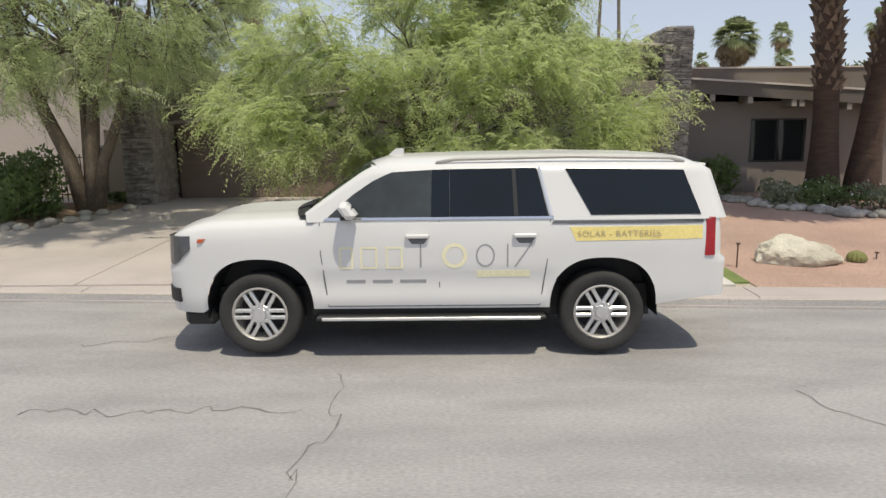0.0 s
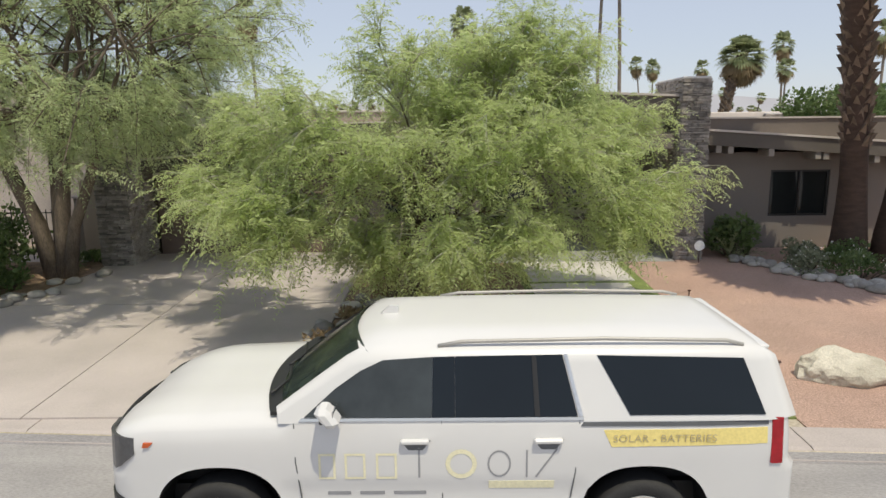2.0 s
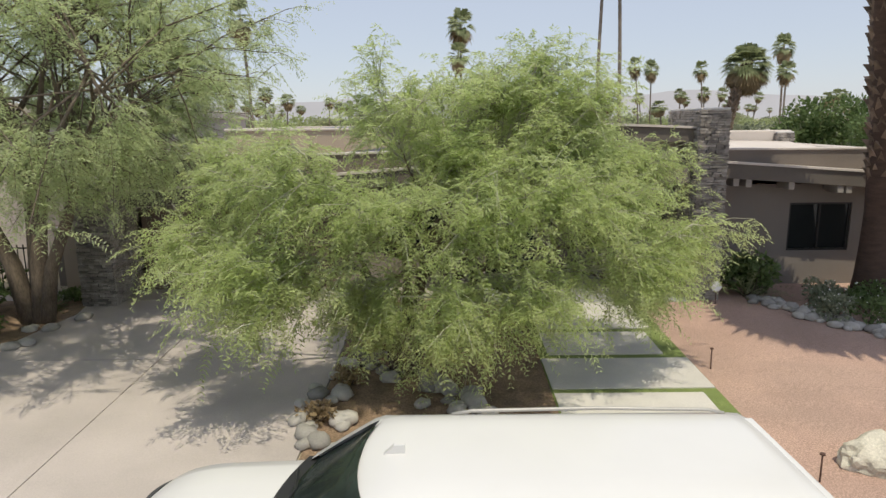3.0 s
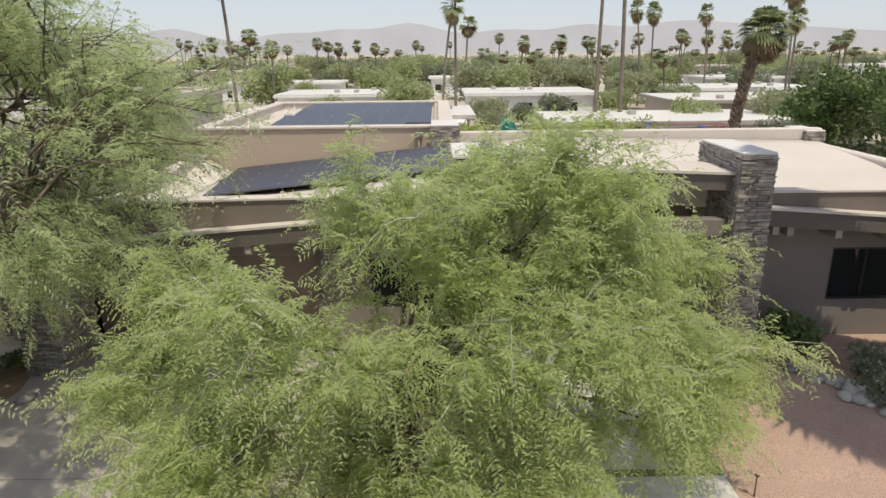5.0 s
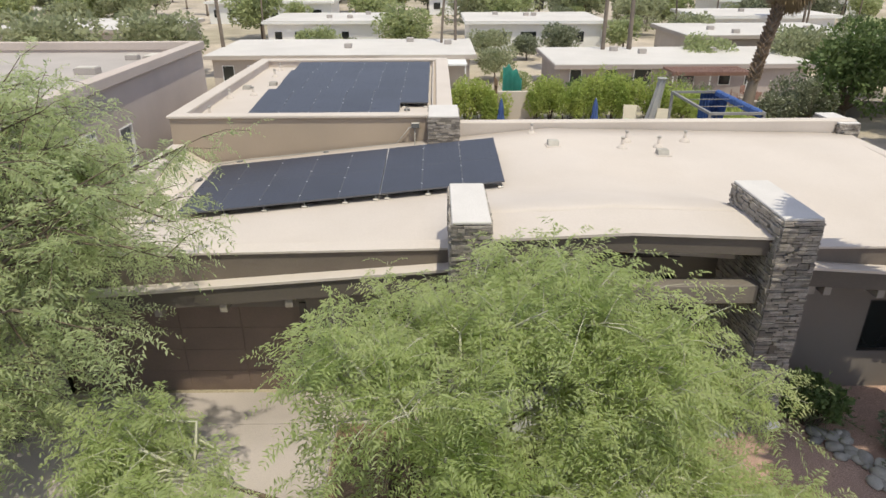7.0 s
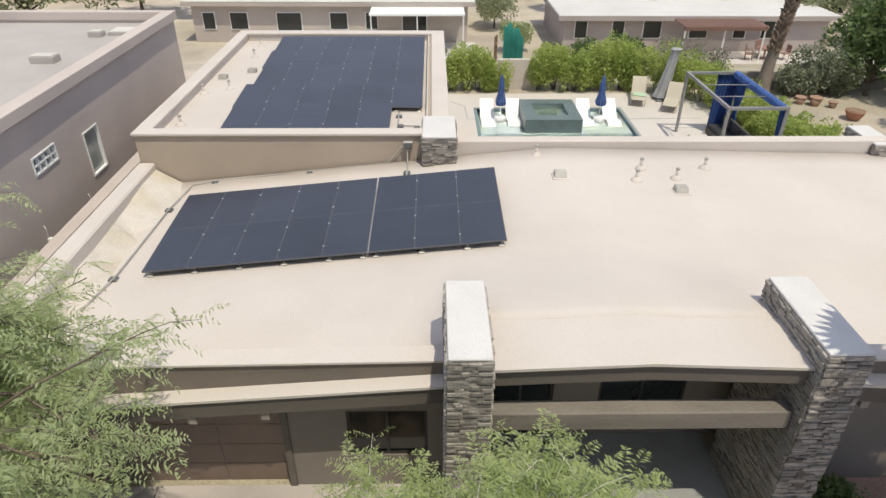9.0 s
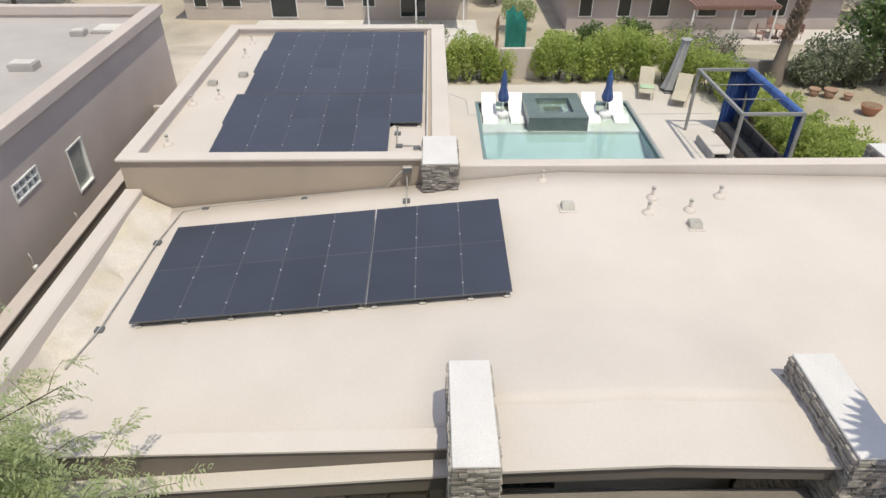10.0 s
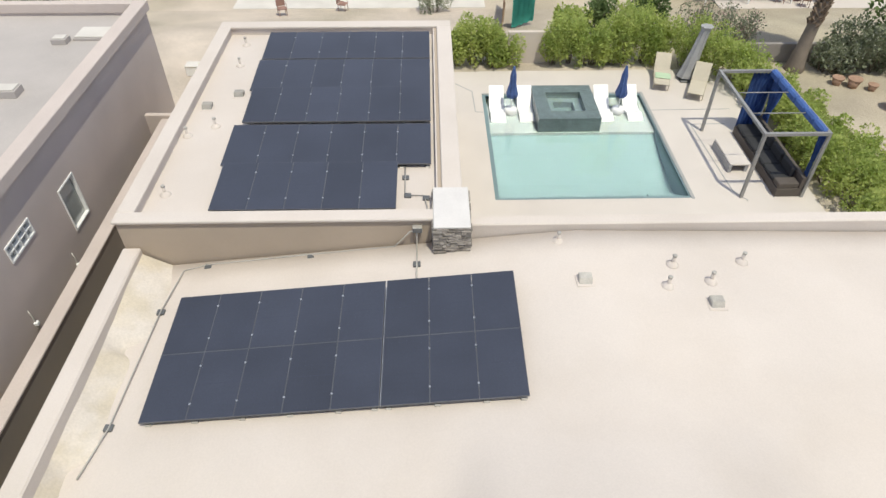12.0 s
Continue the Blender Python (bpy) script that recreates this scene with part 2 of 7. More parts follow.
def water(name):
    m = bpy.data.materials.new(name)
    m.use_nodes = True
    n, l = m.node_tree.nodes, m.node_tree.links
    p = n["Principled BSDF"]
    p.inputs["Base Color"].default_value = (0.93, 0.985, 0.985, 1)
    p.inputs["Roughness"].default_value, p.inputs["IOR"].default_value = 0.03, 1.33
    p.inputs["Transmission Weight"].default_value = 1.0
    t = n.new("ShaderNodeTexNoise")
    t.inputs["Scale"].default_value = 2.2
    geo = n.new("ShaderNodeNewGeometry")
    l.new(geo.outputs["Position"], t.inputs["Vector"])
    b = n.new("ShaderNodeBump")
    b.inputs["Strength"].default_value, b.inputs["Distance"].default_value = 0.25, 0.03
    l.new(t.outputs[0], b.inputs["Height"])
    l.new(b.outputs[0], p.inputs["Normal"])
    return m


WATER = water("pool_water")


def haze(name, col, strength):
    """Distance veiled in desert haze, put into an emission colour: a far backdrop that glows like the air before it."""
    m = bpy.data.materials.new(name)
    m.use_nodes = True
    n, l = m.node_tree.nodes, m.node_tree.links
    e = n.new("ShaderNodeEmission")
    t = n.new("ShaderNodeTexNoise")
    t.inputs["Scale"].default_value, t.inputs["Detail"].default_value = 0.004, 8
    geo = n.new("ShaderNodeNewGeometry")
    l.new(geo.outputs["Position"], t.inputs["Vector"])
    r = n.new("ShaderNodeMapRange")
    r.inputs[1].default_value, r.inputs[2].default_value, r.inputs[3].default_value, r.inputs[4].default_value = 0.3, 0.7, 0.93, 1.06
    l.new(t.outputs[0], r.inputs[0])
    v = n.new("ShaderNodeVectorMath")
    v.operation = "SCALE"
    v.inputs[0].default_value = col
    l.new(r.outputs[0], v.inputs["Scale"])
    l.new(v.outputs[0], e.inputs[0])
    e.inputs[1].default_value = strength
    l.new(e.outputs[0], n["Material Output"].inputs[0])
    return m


# the ridge emits its haze tint; neither sun nor air colours it
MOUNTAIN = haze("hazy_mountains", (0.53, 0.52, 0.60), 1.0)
SHELF = material("pale_shelf_plaster", (0.30, 0.325, 0.325), 0.8, vary=0.05, bump=0.05)
PARAPET = material("dark_taupe_parapet_stucco", (0.185, 0.155, 0.132), 0.92, vary=0.1, scale=0.8, fine=0.06, bump=0.25, relief=120)
# neighbour's panes: the sky's reflection is put into the pale base colour
PALE_GLASS = material("painted_reflection_glass", (0.33, 0.35, 0.34), 0.08, vary=0.2, bump=0, spec=0.6)
GREY_BLOCK = material("grey_block_wall", (0.27, 0.245, 0.225), 0.92, vary=0.1, scale=1.5, bump=0.2)
REDWOOD = material("red_brown_slat", (0.30, 0.18, 0.145), 0.8, vary=0.15, scale=3, bump=0.1)
CLAY = material("clay_pot", (0.36, 0.23, 0.165), 0.85, vary=0.15, scale=4, bump=0.1)
# pale tone stands for sun falling on the beam ends
RAFTER = material("pale_sunlit_rafter", (0.33, 0.295, 0.26), 0.85, vary=0.15, scale=3, bump=0.1)


# ---- building helpers ----
def link_mesh(name, bm, mats, parent=None, label="", smooth=False):
    me = bpy.data.meshes.new(name)
    bm.to_mesh(me)
    bm.free()
    for m in mats if isinstance(mats, (list, tuple)) else [mats]:
        me.materials.append(m)
    if smooth:
        me.polygons.foreach_set("use_smooth", [True] * len(me.polygons))
    ob = new(name, me)
    if parent:
        ob.parent = parent
    if label:
        ob["label"] = label
    return ob


def part(name, bm, mats, parent, label="", smooth=False):
    return link_mesh(name, bm, mats, parent, label, smooth)


def thing(name, label, category, at=(0, 0, 0), rz=0.0, group="", kind=""):
    ob = new(name)
    ob.matrix_world = pose(*at, 0, 0, rz)
    return tagged(ob, label, category, group, kind)


def box(bm, x0, x1, y0, y1, z0, z1, bevel=0.0, m=None, index=0):
    """An axis-aligned box, its edges eased by bevel."""
    r = bmesh.ops.create_cube(bm, size=1.0, matrix=Matrix.Translation(((x0 + x1) / 2, (y0 + y1) / 2, (z0 + z1) / 2)) @ Matrix.Diagonal((x1 - x0, y1 - y0, z1 - z0, 1)))
    vs = r["verts"]
    fs = {f for v in vs for f in v.link_faces}
    for f in fs:
        f.material_index = index
    if bevel:
        es = list({e for v in vs for e in v.link_edges})
        g = bmesh.ops.bevel(bm, geom=es, offset=bevel, segments=1, affect="EDGES", profile=0.5)
        vs = list({v for f in g["faces"] for v in f.verts} | {v for v in vs if v.is_valid})
        for f in g["faces"]:
            f.material_index = index
    if m:
        bmesh.ops.transform(bm, matrix=m, verts=[v for v in vs if v.is_valid])
    return vs


def boxed(*dims, bevel=0.0):
    bm = bmesh.new()
    box(bm, *dims, bevel=bevel)
    return bm


def tube(bm, points, radii, sides=8, index=0, caps=True):
    """A round limb through points with a radius at each."""
    rings = []
    pts = [Vector(p) for p in points]
    for i, p in enumerate(pts):
        d = (pts[min(i + 1, len(pts) - 1)] - pts[max(i - 1, 0)]).normalized()
        a = d.orthogonal().normalized() if i == 0 else (rings_a - d * rings_a.dot(d)).normalized()
        rings_a = a
        b = d.cross(a)
        r = radii[i] if isinstance(radii, (list, tuple)) else radii
        rings.append([bm.verts.new(p + (a * math.cos(k * math.tau / sides) + b * math.sin(k * math.tau / sides)) * r) for k in range(sides)])
    for u, v in zip(rings, rings[1:]):
        for k in range(sides):
            f = bm.faces.new((u[k], u[(k + 1) % sides], v[(k + 1) % sides], v[k]))
            f.smooth, f.material_index = True, index
    if caps:
        bm.faces.new(rings[0][::-1]).material_index = index
        bm.faces.new(rings[-1]).material_index = index
    return rings


def tubed(points, radii, sides=8):
    bm = bmesh.new()
    tube(bm, points, radii, sides)
    return bm


def prism(bm, outline, z0, z1, index=0):
    """An outline in x and y raised from z0 to z1."""
    a = [bm.verts.new((x, y, z0)) for x, y in outline]
    b = [bm.verts.new((x, y, z1)) for x, y in outline]
    n = len(a)
    fs = [bm.faces.new(a[::-1]), bm.faces.new(b)]
    for i in range(n):
        fs.append(bm.faces.new((a[i], a[(i + 1) % n], b[(i + 1) % n], b[i])))
    for f in fs:
        f.material_index = index
    bmesh.ops.recalc_face_normals(bm, faces=fs)
    return a + b


def wall_with_openings(bm, x0, x1, y0, y1, z0, z1, holes):
    """A wall along x, thick from y0 to y1, with openings (xa, xb, za, zb) right through it."""
    xs = sorted({x0, x1, *(h[0] for h in holes), *(h[1] for h in holes)})
    zs = sorted({z0, z1, *(h[2] for h in holes), *(h[3] for h in holes)})
    v = {(x, z): bm.verts.new((x, y0, z)) for x in xs for z in zs}
    for xa, xb in zip(xs, xs[1:]):
        for za, zb in zip(zs, zs[1:]):
            mx, mz = (xa + xb) / 2, (za + zb) / 2
            if not any(h[0] < mx < h[1] and h[2] < mz < h[3] for h in holes):
                bm.faces.new((v[xa, za], v[xb, za], v[xb, zb], v[xa, zb]))
    g = bmesh.ops.extrude_face_region(bm, geom=bm.faces[:])
    bmesh.ops.translate(bm, verts=[e for e in g["geom"] if isinstance(e, bmesh.types.BMVert)], vec=(0, y1 - y0, 0))
    bmesh.ops.recalc_face_normals(bm, faces=bm.faces)


def lot(y):
    """Height of the front lot above the street."""
    return 0.03 * (max(min(y, 17.0), 8.3) - 8.3)


def kerb_y(x):
    return 8.07 - 0.062 * x


# ---- ground, road, kerb ----
GUTTER = -0.13


def ground_height(x, y):
    k = kerb_y(x)
    if y < k - 0.02:
        return GUTTER * max(0.0, min(1.0, (y - 5.2) / (k - 5.2)))
    if y > 43:
        return 0.25 - 0.35 * min(1.0, (y - 43) / 3.5) - 1.15 * max(0.0, min(1.0, (y - 46.5) / 5.5))
    if 1.5 < x < 9.5 and 31.4 < y < 39.4:
        return -1.7
    return lot(y) - 0.02


def build_ground():
    bm = bmesh.new()
    xs = [-3500, -900, -300, -120, -60, -35, -22] + [x * 1.0 for x in range(-16, 21)] + [26, 40, 70, 140, 320, 900, 3500]
    grid = []
    lines = [("a", y) for y in (-900, -120, -40, -20, -9)] + [("k", -17.0 + i * 1.0) for i in range(8, 17)] + [("k", -0.03), ("k", 0.02)] + [("y", y) for y in (9.5, 10.5, 11.5, 13, 14.5, 16, 17, 18, 21, 26, 30.9, 31.6, 39.2, 39.9, 43, 44.8, 46.5, 48, 50, 52, 60, 90, 140, 260, 600, 1500, 4200)]
    for kind, v in lines:
        row = []
        for x in xs:
            kx = max(-16, min(20, x))
            y = v if kind != "k" else kerb_y(kx) + v
            row.append(bm.verts.new((x, y, ground_height(kx, y))))
        grid.append(row)
    for a, b in zip(grid, grid[1:]):
        for i in range(len(xs) - 1):
            f = bm.faces.new((a[i], a[i + 1], b[i + 1], b[i]))
            c = f.calc_center_median()
            f.material_index = 0 if c.y < kerb_y(max(-16, min(20, c.x))) else 1
    return tagged(link_mesh("ground", bm, [ASPHALT, EARTH]), "flat sandy desert ground with a worn asphalt street", "ground", kind="structure")


build_ground()


def sheet(name, outline, mat, label, category="", raise_by=0.0, thick=0.05):
    """A slab lying on the sloping lot."""
    bm = bmesh.new()
    vs = prism(bm, outline, -thick, 0.0)
    for v in vs:
        v.co.z += lot(v.co.y) + raise_by
    return tagged(link_mesh(name, bm, mat), label, category, kind="structure")


def kerb_segments():
    """Concrete kerb and gutter edge in cast lengths, a real step up from the street."""
    kerb = thing("kerb", "pale concrete kerb along the street with cast joints", "kerb", (0, 8.0, 0), kind="structure")
    x = -17.0
    while x < 20:
        x1 = x + 3.0
        bm = bmesh.new()
        g = 0.008
        prof = [(-0.02, GUTTER - 0.05), (-0.02, GUTTER + 0.03), (0.05, -0.015), (0.10, 0.004), (0.56, 0.010), (0.56, -0.1)]
        a = [bm.verts.new((x + g, kerb_y(x + g) + d - 8.0, z)) for d, z in prof]
        b = [bm.verts.new((x1 - g, kerb_y(x1 - g) + d - 8.0, z)) for d, z in prof]
        for i in range(len(prof)):
            j = (i + 1) % len(prof)
            bm.faces.new((a[i], a[j], b[j], b[i]))
        bm.faces.new(a)
        bm.faces.new(b[::-1])
        bmesh.ops.recalc_face_normals(bm, faces=bm.faces)
        part("kerb_stone", bm, CONCRETE, kerb)
        x = x1
    return kerb


kerb_segments()


def slabs(name, label, cells, mat, category, gap=0.008, thick=0.06, raise_by=0.0):
    """Cast slabs, each a piece, over the sloping lot."""
    base = thing(name, label, category, (0, 12, 0), kind="structure")
    for x0, x1, y0, y1 in cells:
        bm = bmesh.new()
        for ya, yb in ((y0, min(y1, 17.0)), (17.0, y1)):
            if yb - ya < 0.05:
                continue
            vs = prism(bm, [(x0 + gap, ya + gap), (x1 - gap, ya + gap), (x1 - gap, yb - gap * (yb == y1)), (x0 + gap, yb - gap * (yb == y1))], -thick, 0.0)
            for v in vs:
                v.co.z += lot(v.co.y) + raise_by
        bmesh.ops.translate(bm, verts=bm.verts, vec=(0, -12, 0))
        part("slab", bm, mat, base)
    return base


xs, ys = (-13.0, -9.1, -5.25, -2.02), (8.72, 13.4, 18.0)
slabs("driveway", "pale concrete driveway cast in large slabs before the garage", [(a, b, c, d) for a, b in zip(xs, xs[1:]) for c, d in zip(ys, ys[1:])], CONCRETE, "driveway", raise_by=0.02)
slabs("front_walk", "pale concrete stepping slabs with turf joints leading to the entry", [(1.6, 3.93, 8.42, 11.86), (1.6, 4.18, 12.03, 13.25), (1.75, 3.82, 13.44, 14.58), (1.75, 4.0, 14.78, 16.5)], PALE_CONCRETE, "path", gap=0.0, raise_by=0.03)
sheet("turf_joint", [(1.55, 8.6), (4.2, 8.6), (4.2, 16.52), (1.6, 16.52)], TURF, "narrow green turf joints between the walk slabs", "turf", 0.012)
# entry floor gets a dark grey in place of the porch's shade
sheet("entry_floor", [(0.78, 16.52), (5.45, 16.52), (5.45, 17.0), (5.45, 19.2), (0.78, 19.2), (0.78, 17.0)], COPING, "grey floor of the entry, darkened to stand for its shade", "floor", 0.012)
sheet("gravel_yard", [(4.2, 8.32), (20, 7.6), (20, 17.0), (20, 18.05), (4.2, 18.05), (4.2, 17.0)], GRAVEL, "pink decomposed granite yard", "gravel", 0.004)
sheet("planting_bed", [(-2.0, 8.7), (1.58, 8.6), (1.58, 16.5), (1.3, 17.0), (0.2, 17.0), (-2.0, 17.0)], LITTER, "brown leaf-littered soil bed under the tree", "bed", 0.006)
sheet("wall_strip", [(-2.0, 17.0), (0.2, 17.0), (0.2, 18.02), (-2.0, 18.02)], CONCRETE, "concrete strip by the house wall", "path", 0.01)
sheet("planting_bed", [(-20, 12.2), (-9.8, 12.4), (-8.6, 13.8), (-8.2, 16.0), (-8.4, 17.0), (-20, 17.0)], LITTER, "shaded soil bed beside the driveway", "bed", 0.03)


def street_cracks():
    """Old cracks in the street, filled dark, as thin raised ribbons of sealant."""
    rng = random.Random(8)
    for pts in (((-0.9, 5.3), (-0.75, 4.4), (-0.95, 3.6), (-0.8, 2.4)), ((-4.2, 5.2), (-3.6, 4.5), (-3.9, 4.0), (-3.3, 3.4), (-3.5, 2.6), (-3.9, 2.0)), ((2.9, 4.9), (3.3, 4.1), (3.1, 3.6), (3.8, 2.9)), ((-3.4, 4.75), (-2.6, 4.6), (-1.9, 4.7), (-1.0, 4.62)), ((-3.8, 6.4), (-3.2, 6.55), (-2.8, 6.75))):
        bm = bmesh.new()
        fine = []
        for (xa, ya), (xb, yb) in zip(pts, pts[1:]):
            for k in range(10):
                f = k / 10
                fine.append((xa + (xb - xa) * f + rng.uniform(-0.03, 0.03) + 0.16 * noise.noise(Vector((xa + f * 2, ya, 1))), ya + (yb - ya) * f + rng.uniform(-0.03, 0.03) + 0.22 * noise.noise(Vector((xa + f * 3, ya, 5)))))
        rows = []
        for i, (x, y) in enumerate(fine):
            q = fine[min(i + 1, len(fine) - 1)]
            o = fine[max(i - 1, 0)]
            d = Vector((q[0] - o[0], q[1] - o[1], 0)).normalized()
            w = rng.uniform(0.002, 0.010)
            nrm = Vector((-d.y, d.x, 0)) * w
            z = ground_height(x, y) + 0.003
            rows.append((bm.verts.new((x + nrm.x, y + nrm.y, z)), bm.verts.new((x - nrm.x, y - nrm.y, z))))
        for a, b in zip(rows, rows[1:]):
            bm.faces.new((a[0], a[1], b[1], b[0]))
        bmesh.ops.recalc_face_normals(bm, faces=bm.faces)
        tagged(link_mesh("street_crack", bm, ASPHALT_SEAM), "thin dark crack across the worn asphalt street", "crack", kind="structure")


street_cracks()


# ---- the house ----
def roof_z(x):
    return 3.66 - (0.101 * (3.1 - x) if x < 3.1 else 0.075 * (x - 3.1))


def smooth(a, b, x):
    k = max(0.0, min(1.0, (x - a) / (b - a)))
    return k * k * (3 - 2 * k)


def roof_top(x, y):
    """The roof rises towards the entry gable between the stone wing walls."""
    lift = 4.27 - 0.045 * abs(x - 3.12) - roof_z(x)
    level = 0.052 * max(0.0, x - 3.1) * smooth(18.6, 25.0, y)
    return roof_z(x) + level + max(0, lift) * smooth(-0.3, 0.8, x) * (1 - smooth(5.5, 6.6, x)) * (1 - smooth(17.9, 21.3, y))


def main_house():
    house = thing("house", "low taupe stucco house with cream foam roof and stone wing walls", "house", (0, 17.0, 0.27))
    o = Matrix.Translation((0, -17.0, -0.27))

    def add(name, bm, mat, label="", parent=house):
        bmesh.ops.transform(bm, matrix=o, verts=bm.verts)
        return part(name, bm, mat, parent, label)

    bm = bmesh.new()
    wall_with_openings(bm, -7.95, 0.45, 18.0, 18.25, 0.1, 2.7, [(-7.6, -2.75, 0.2, 2.28), (-1.6, -0.17, 1.07, 2.19)])
    add("front_wall", bm, STUCCO)
    bm = bmesh.new()
    wall_with_openings(bm, 5.8, 12.3, 18.07, 18.3, 0.1, 2.75, [(8.34, 9.86, 1.10, 2.29)])
    add("front_wall", bm, STUCCO)
    bm = bmesh.new()
    wall_with_openings(bm, 0.45, 5.8, 19.2, 19.4, 0.1, 3.38, [(1.0, 2.3, 0.3, 2.4), (3.2, 4.9, 1.0, 2.3)])
    add("entry_wall", bm, STUCCO)
    add("side_wall", boxed(-7.95, -7.7, 18.25, 26.4, 0.1, 2.55), STUCCO)
    add("side_wall", boxed(12.05, 12.3, 18.3, 26.4, 0.1, 2.9), STUCCO)
    add("back_wall", boxed(-7.95, 12.3, 26.22, 26.42, 0.1, 2.6), STUCCO_TAN)
    # gabled foam roof
    bm = bmesh.new()
    xs = [-7.95 + i * (20.25 / 60) for i in range(61)]
    ys = [17.98, 18.3, 18.7, 19.2, 19.7, 20.2, 20.7, 21.3, 22, 23, 24, 25.4, 26.1]
    top = [[bm.verts.new((x, y, roof_top(x, y) + 0.012 * noise.noise(Vector((x * 0.8, y * 0.8, 0))) + (0.06 if y == 26.1 else 0))) for x in xs] for y in ys]
    low = [[bm.verts.new((x, y, roof_z(x) - 0.25)) for x in xs] for y in (ys[0], ys[-1])]
    for a, b in zip(top, top[1:]):
        for i in range(60):
            bm.faces.new((a[i], a[i + 1], b[i + 1], b[i])).smooth = True
    for i in range(60):
        bm.faces.new((low[0][i], low[0][i + 1], top[0][i + 1], top[0][i]))
        bm.faces.new((low[1][i + 1], low[1][i], top[-1][i], top[-1][i + 1]))
        bm.faces.new((low[0][i + 1], low[0][i], low[1][i], low[1][i + 1]))
    roof = add("roof", bm, FOAM, "cream sprayed-foam roof, faintly stained")
    # level front parapets and sloped eaves with white caps, either side of the entry
    for x0, x1, zt0, zt1, e0, e1 in ((-7.95, 0.3, 3.50, 3.63, 2.74, 3.35), (6.0, 12.3, 3.60, 3.58, 3.36, 2.90)):
        bm = bmesh.new()
        v = [bm.verts.new(c) for c in ((x0, 17.66, e0 - 0.1), (x1, 17.66, e1 - 0.1), (x1, 17.66, zt1), (x0, 17.66, zt0), (x0, 17.95, e0 - 0.1), (x1, 17.95, e1 - 0.1), (x1, 17.95, zt1), (x0, 17.95, zt0))]
        for q in ((0, 1, 2, 3), (5, 4, 7, 6), (3, 2, 6, 7), (4, 5, 1, 0), (1, 5, 6, 2), (4, 0, 3, 7)):
            bm.faces.new([v[i] for i in q])
        add("parapet", bm, PARAPET)
        bm = bmesh.new()
        v = [bm.verts.new(c) for c in ((x0, 17.62, zt0), (x1, 17.62, zt1), (x1, 17.62, zt1 + 0.04), (x0, 17.62, zt0 + 0.04), (x0, 18.0, zt0), (x1, 18.0, zt1), (x1, 18.0, zt1 + 0.04), (x0, 18.0, zt0 + 0.04))]
        for q in ((0, 1, 2, 3), (5, 4, 7, 6), (3, 2, 6, 7), (4, 5, 1, 0), (1, 5, 6, 2), (4, 0, 3, 7)):
            bm.faces.new([v[i] for i in q])
        add("parapet_cap", bm, FOAM)
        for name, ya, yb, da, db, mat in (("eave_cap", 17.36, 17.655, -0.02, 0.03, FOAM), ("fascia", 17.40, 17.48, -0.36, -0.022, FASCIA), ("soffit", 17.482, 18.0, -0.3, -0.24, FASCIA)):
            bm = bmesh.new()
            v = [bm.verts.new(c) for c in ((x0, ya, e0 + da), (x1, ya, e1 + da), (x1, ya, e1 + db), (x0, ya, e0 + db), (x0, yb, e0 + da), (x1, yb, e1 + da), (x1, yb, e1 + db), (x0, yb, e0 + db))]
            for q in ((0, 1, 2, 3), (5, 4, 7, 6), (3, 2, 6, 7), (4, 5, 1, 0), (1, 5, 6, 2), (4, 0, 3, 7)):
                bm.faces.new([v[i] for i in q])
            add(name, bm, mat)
        # tails added under the eave, coloured pale to stand for its sunlit patches
        for x in ((-6.4, -5.2, -4.0, -2.8) if x0 < 0 else (6.7, 7.0, 8.0, 9.15, 9.35, 10.6, 11.5)):
            zt = e0 + (e1 - e0) * (x - x0) / (x1 - x0) - 0.3
            add("rafter_tail", boxed(x - 0.07, x + 0.07, 17.43, 18.02, zt - 0.24, zt + 0.0, bevel=0.01), RAFTER)
    # raised entry roof with a shallow gable
    prof = [(0.74, 4.165), (3.12, 4.27), (5.52, 4.165)]
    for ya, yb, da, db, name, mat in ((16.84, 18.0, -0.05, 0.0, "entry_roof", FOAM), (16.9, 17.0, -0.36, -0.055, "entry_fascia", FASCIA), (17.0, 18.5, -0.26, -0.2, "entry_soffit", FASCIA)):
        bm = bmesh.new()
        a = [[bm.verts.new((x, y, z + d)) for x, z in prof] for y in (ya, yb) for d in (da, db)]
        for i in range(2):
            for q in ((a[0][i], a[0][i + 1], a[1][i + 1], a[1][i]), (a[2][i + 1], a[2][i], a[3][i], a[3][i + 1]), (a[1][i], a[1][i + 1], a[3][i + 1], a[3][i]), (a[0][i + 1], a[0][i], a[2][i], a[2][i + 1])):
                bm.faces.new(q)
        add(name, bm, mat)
    add("trellis_beam", boxed(0.78, 5.42, 16.87, 17.17, 2.90, 3.26, bevel=0.02), BEAM, "weathered grey-brown timber beam")
    # back and side parapets
    add("back_parapet", boxed(0.55, 12.5, 26.15, 26.5, 2.6, 3.89, bevel=0.03), FOAM)
    add("side_parapet", boxed(-8.05, -7.6, 18.0, 26.15, 2.4, 3.28, bevel=0.04), FOAM)
    add("side_parapet", boxed(12.0, 12.4, 18.0, 26.15, 2.6, 3.45, bevel=0.04), FOAM)
    # rear wing
    for d in ((-8.0, 0.1, 26.17, 26.45, 2.3, 4.04), (-8.0, -7.7, 26.45, 37.3, 0.1, 4.04), (-0.2, 0.1, 26.45, 37.3, 0.1, 4.04), (-8.0, 0.1, 37.3, 37.6, 0.1, 4.04)):
        add("rear_wing_wall", boxed(*d), STUCCO_TAN)
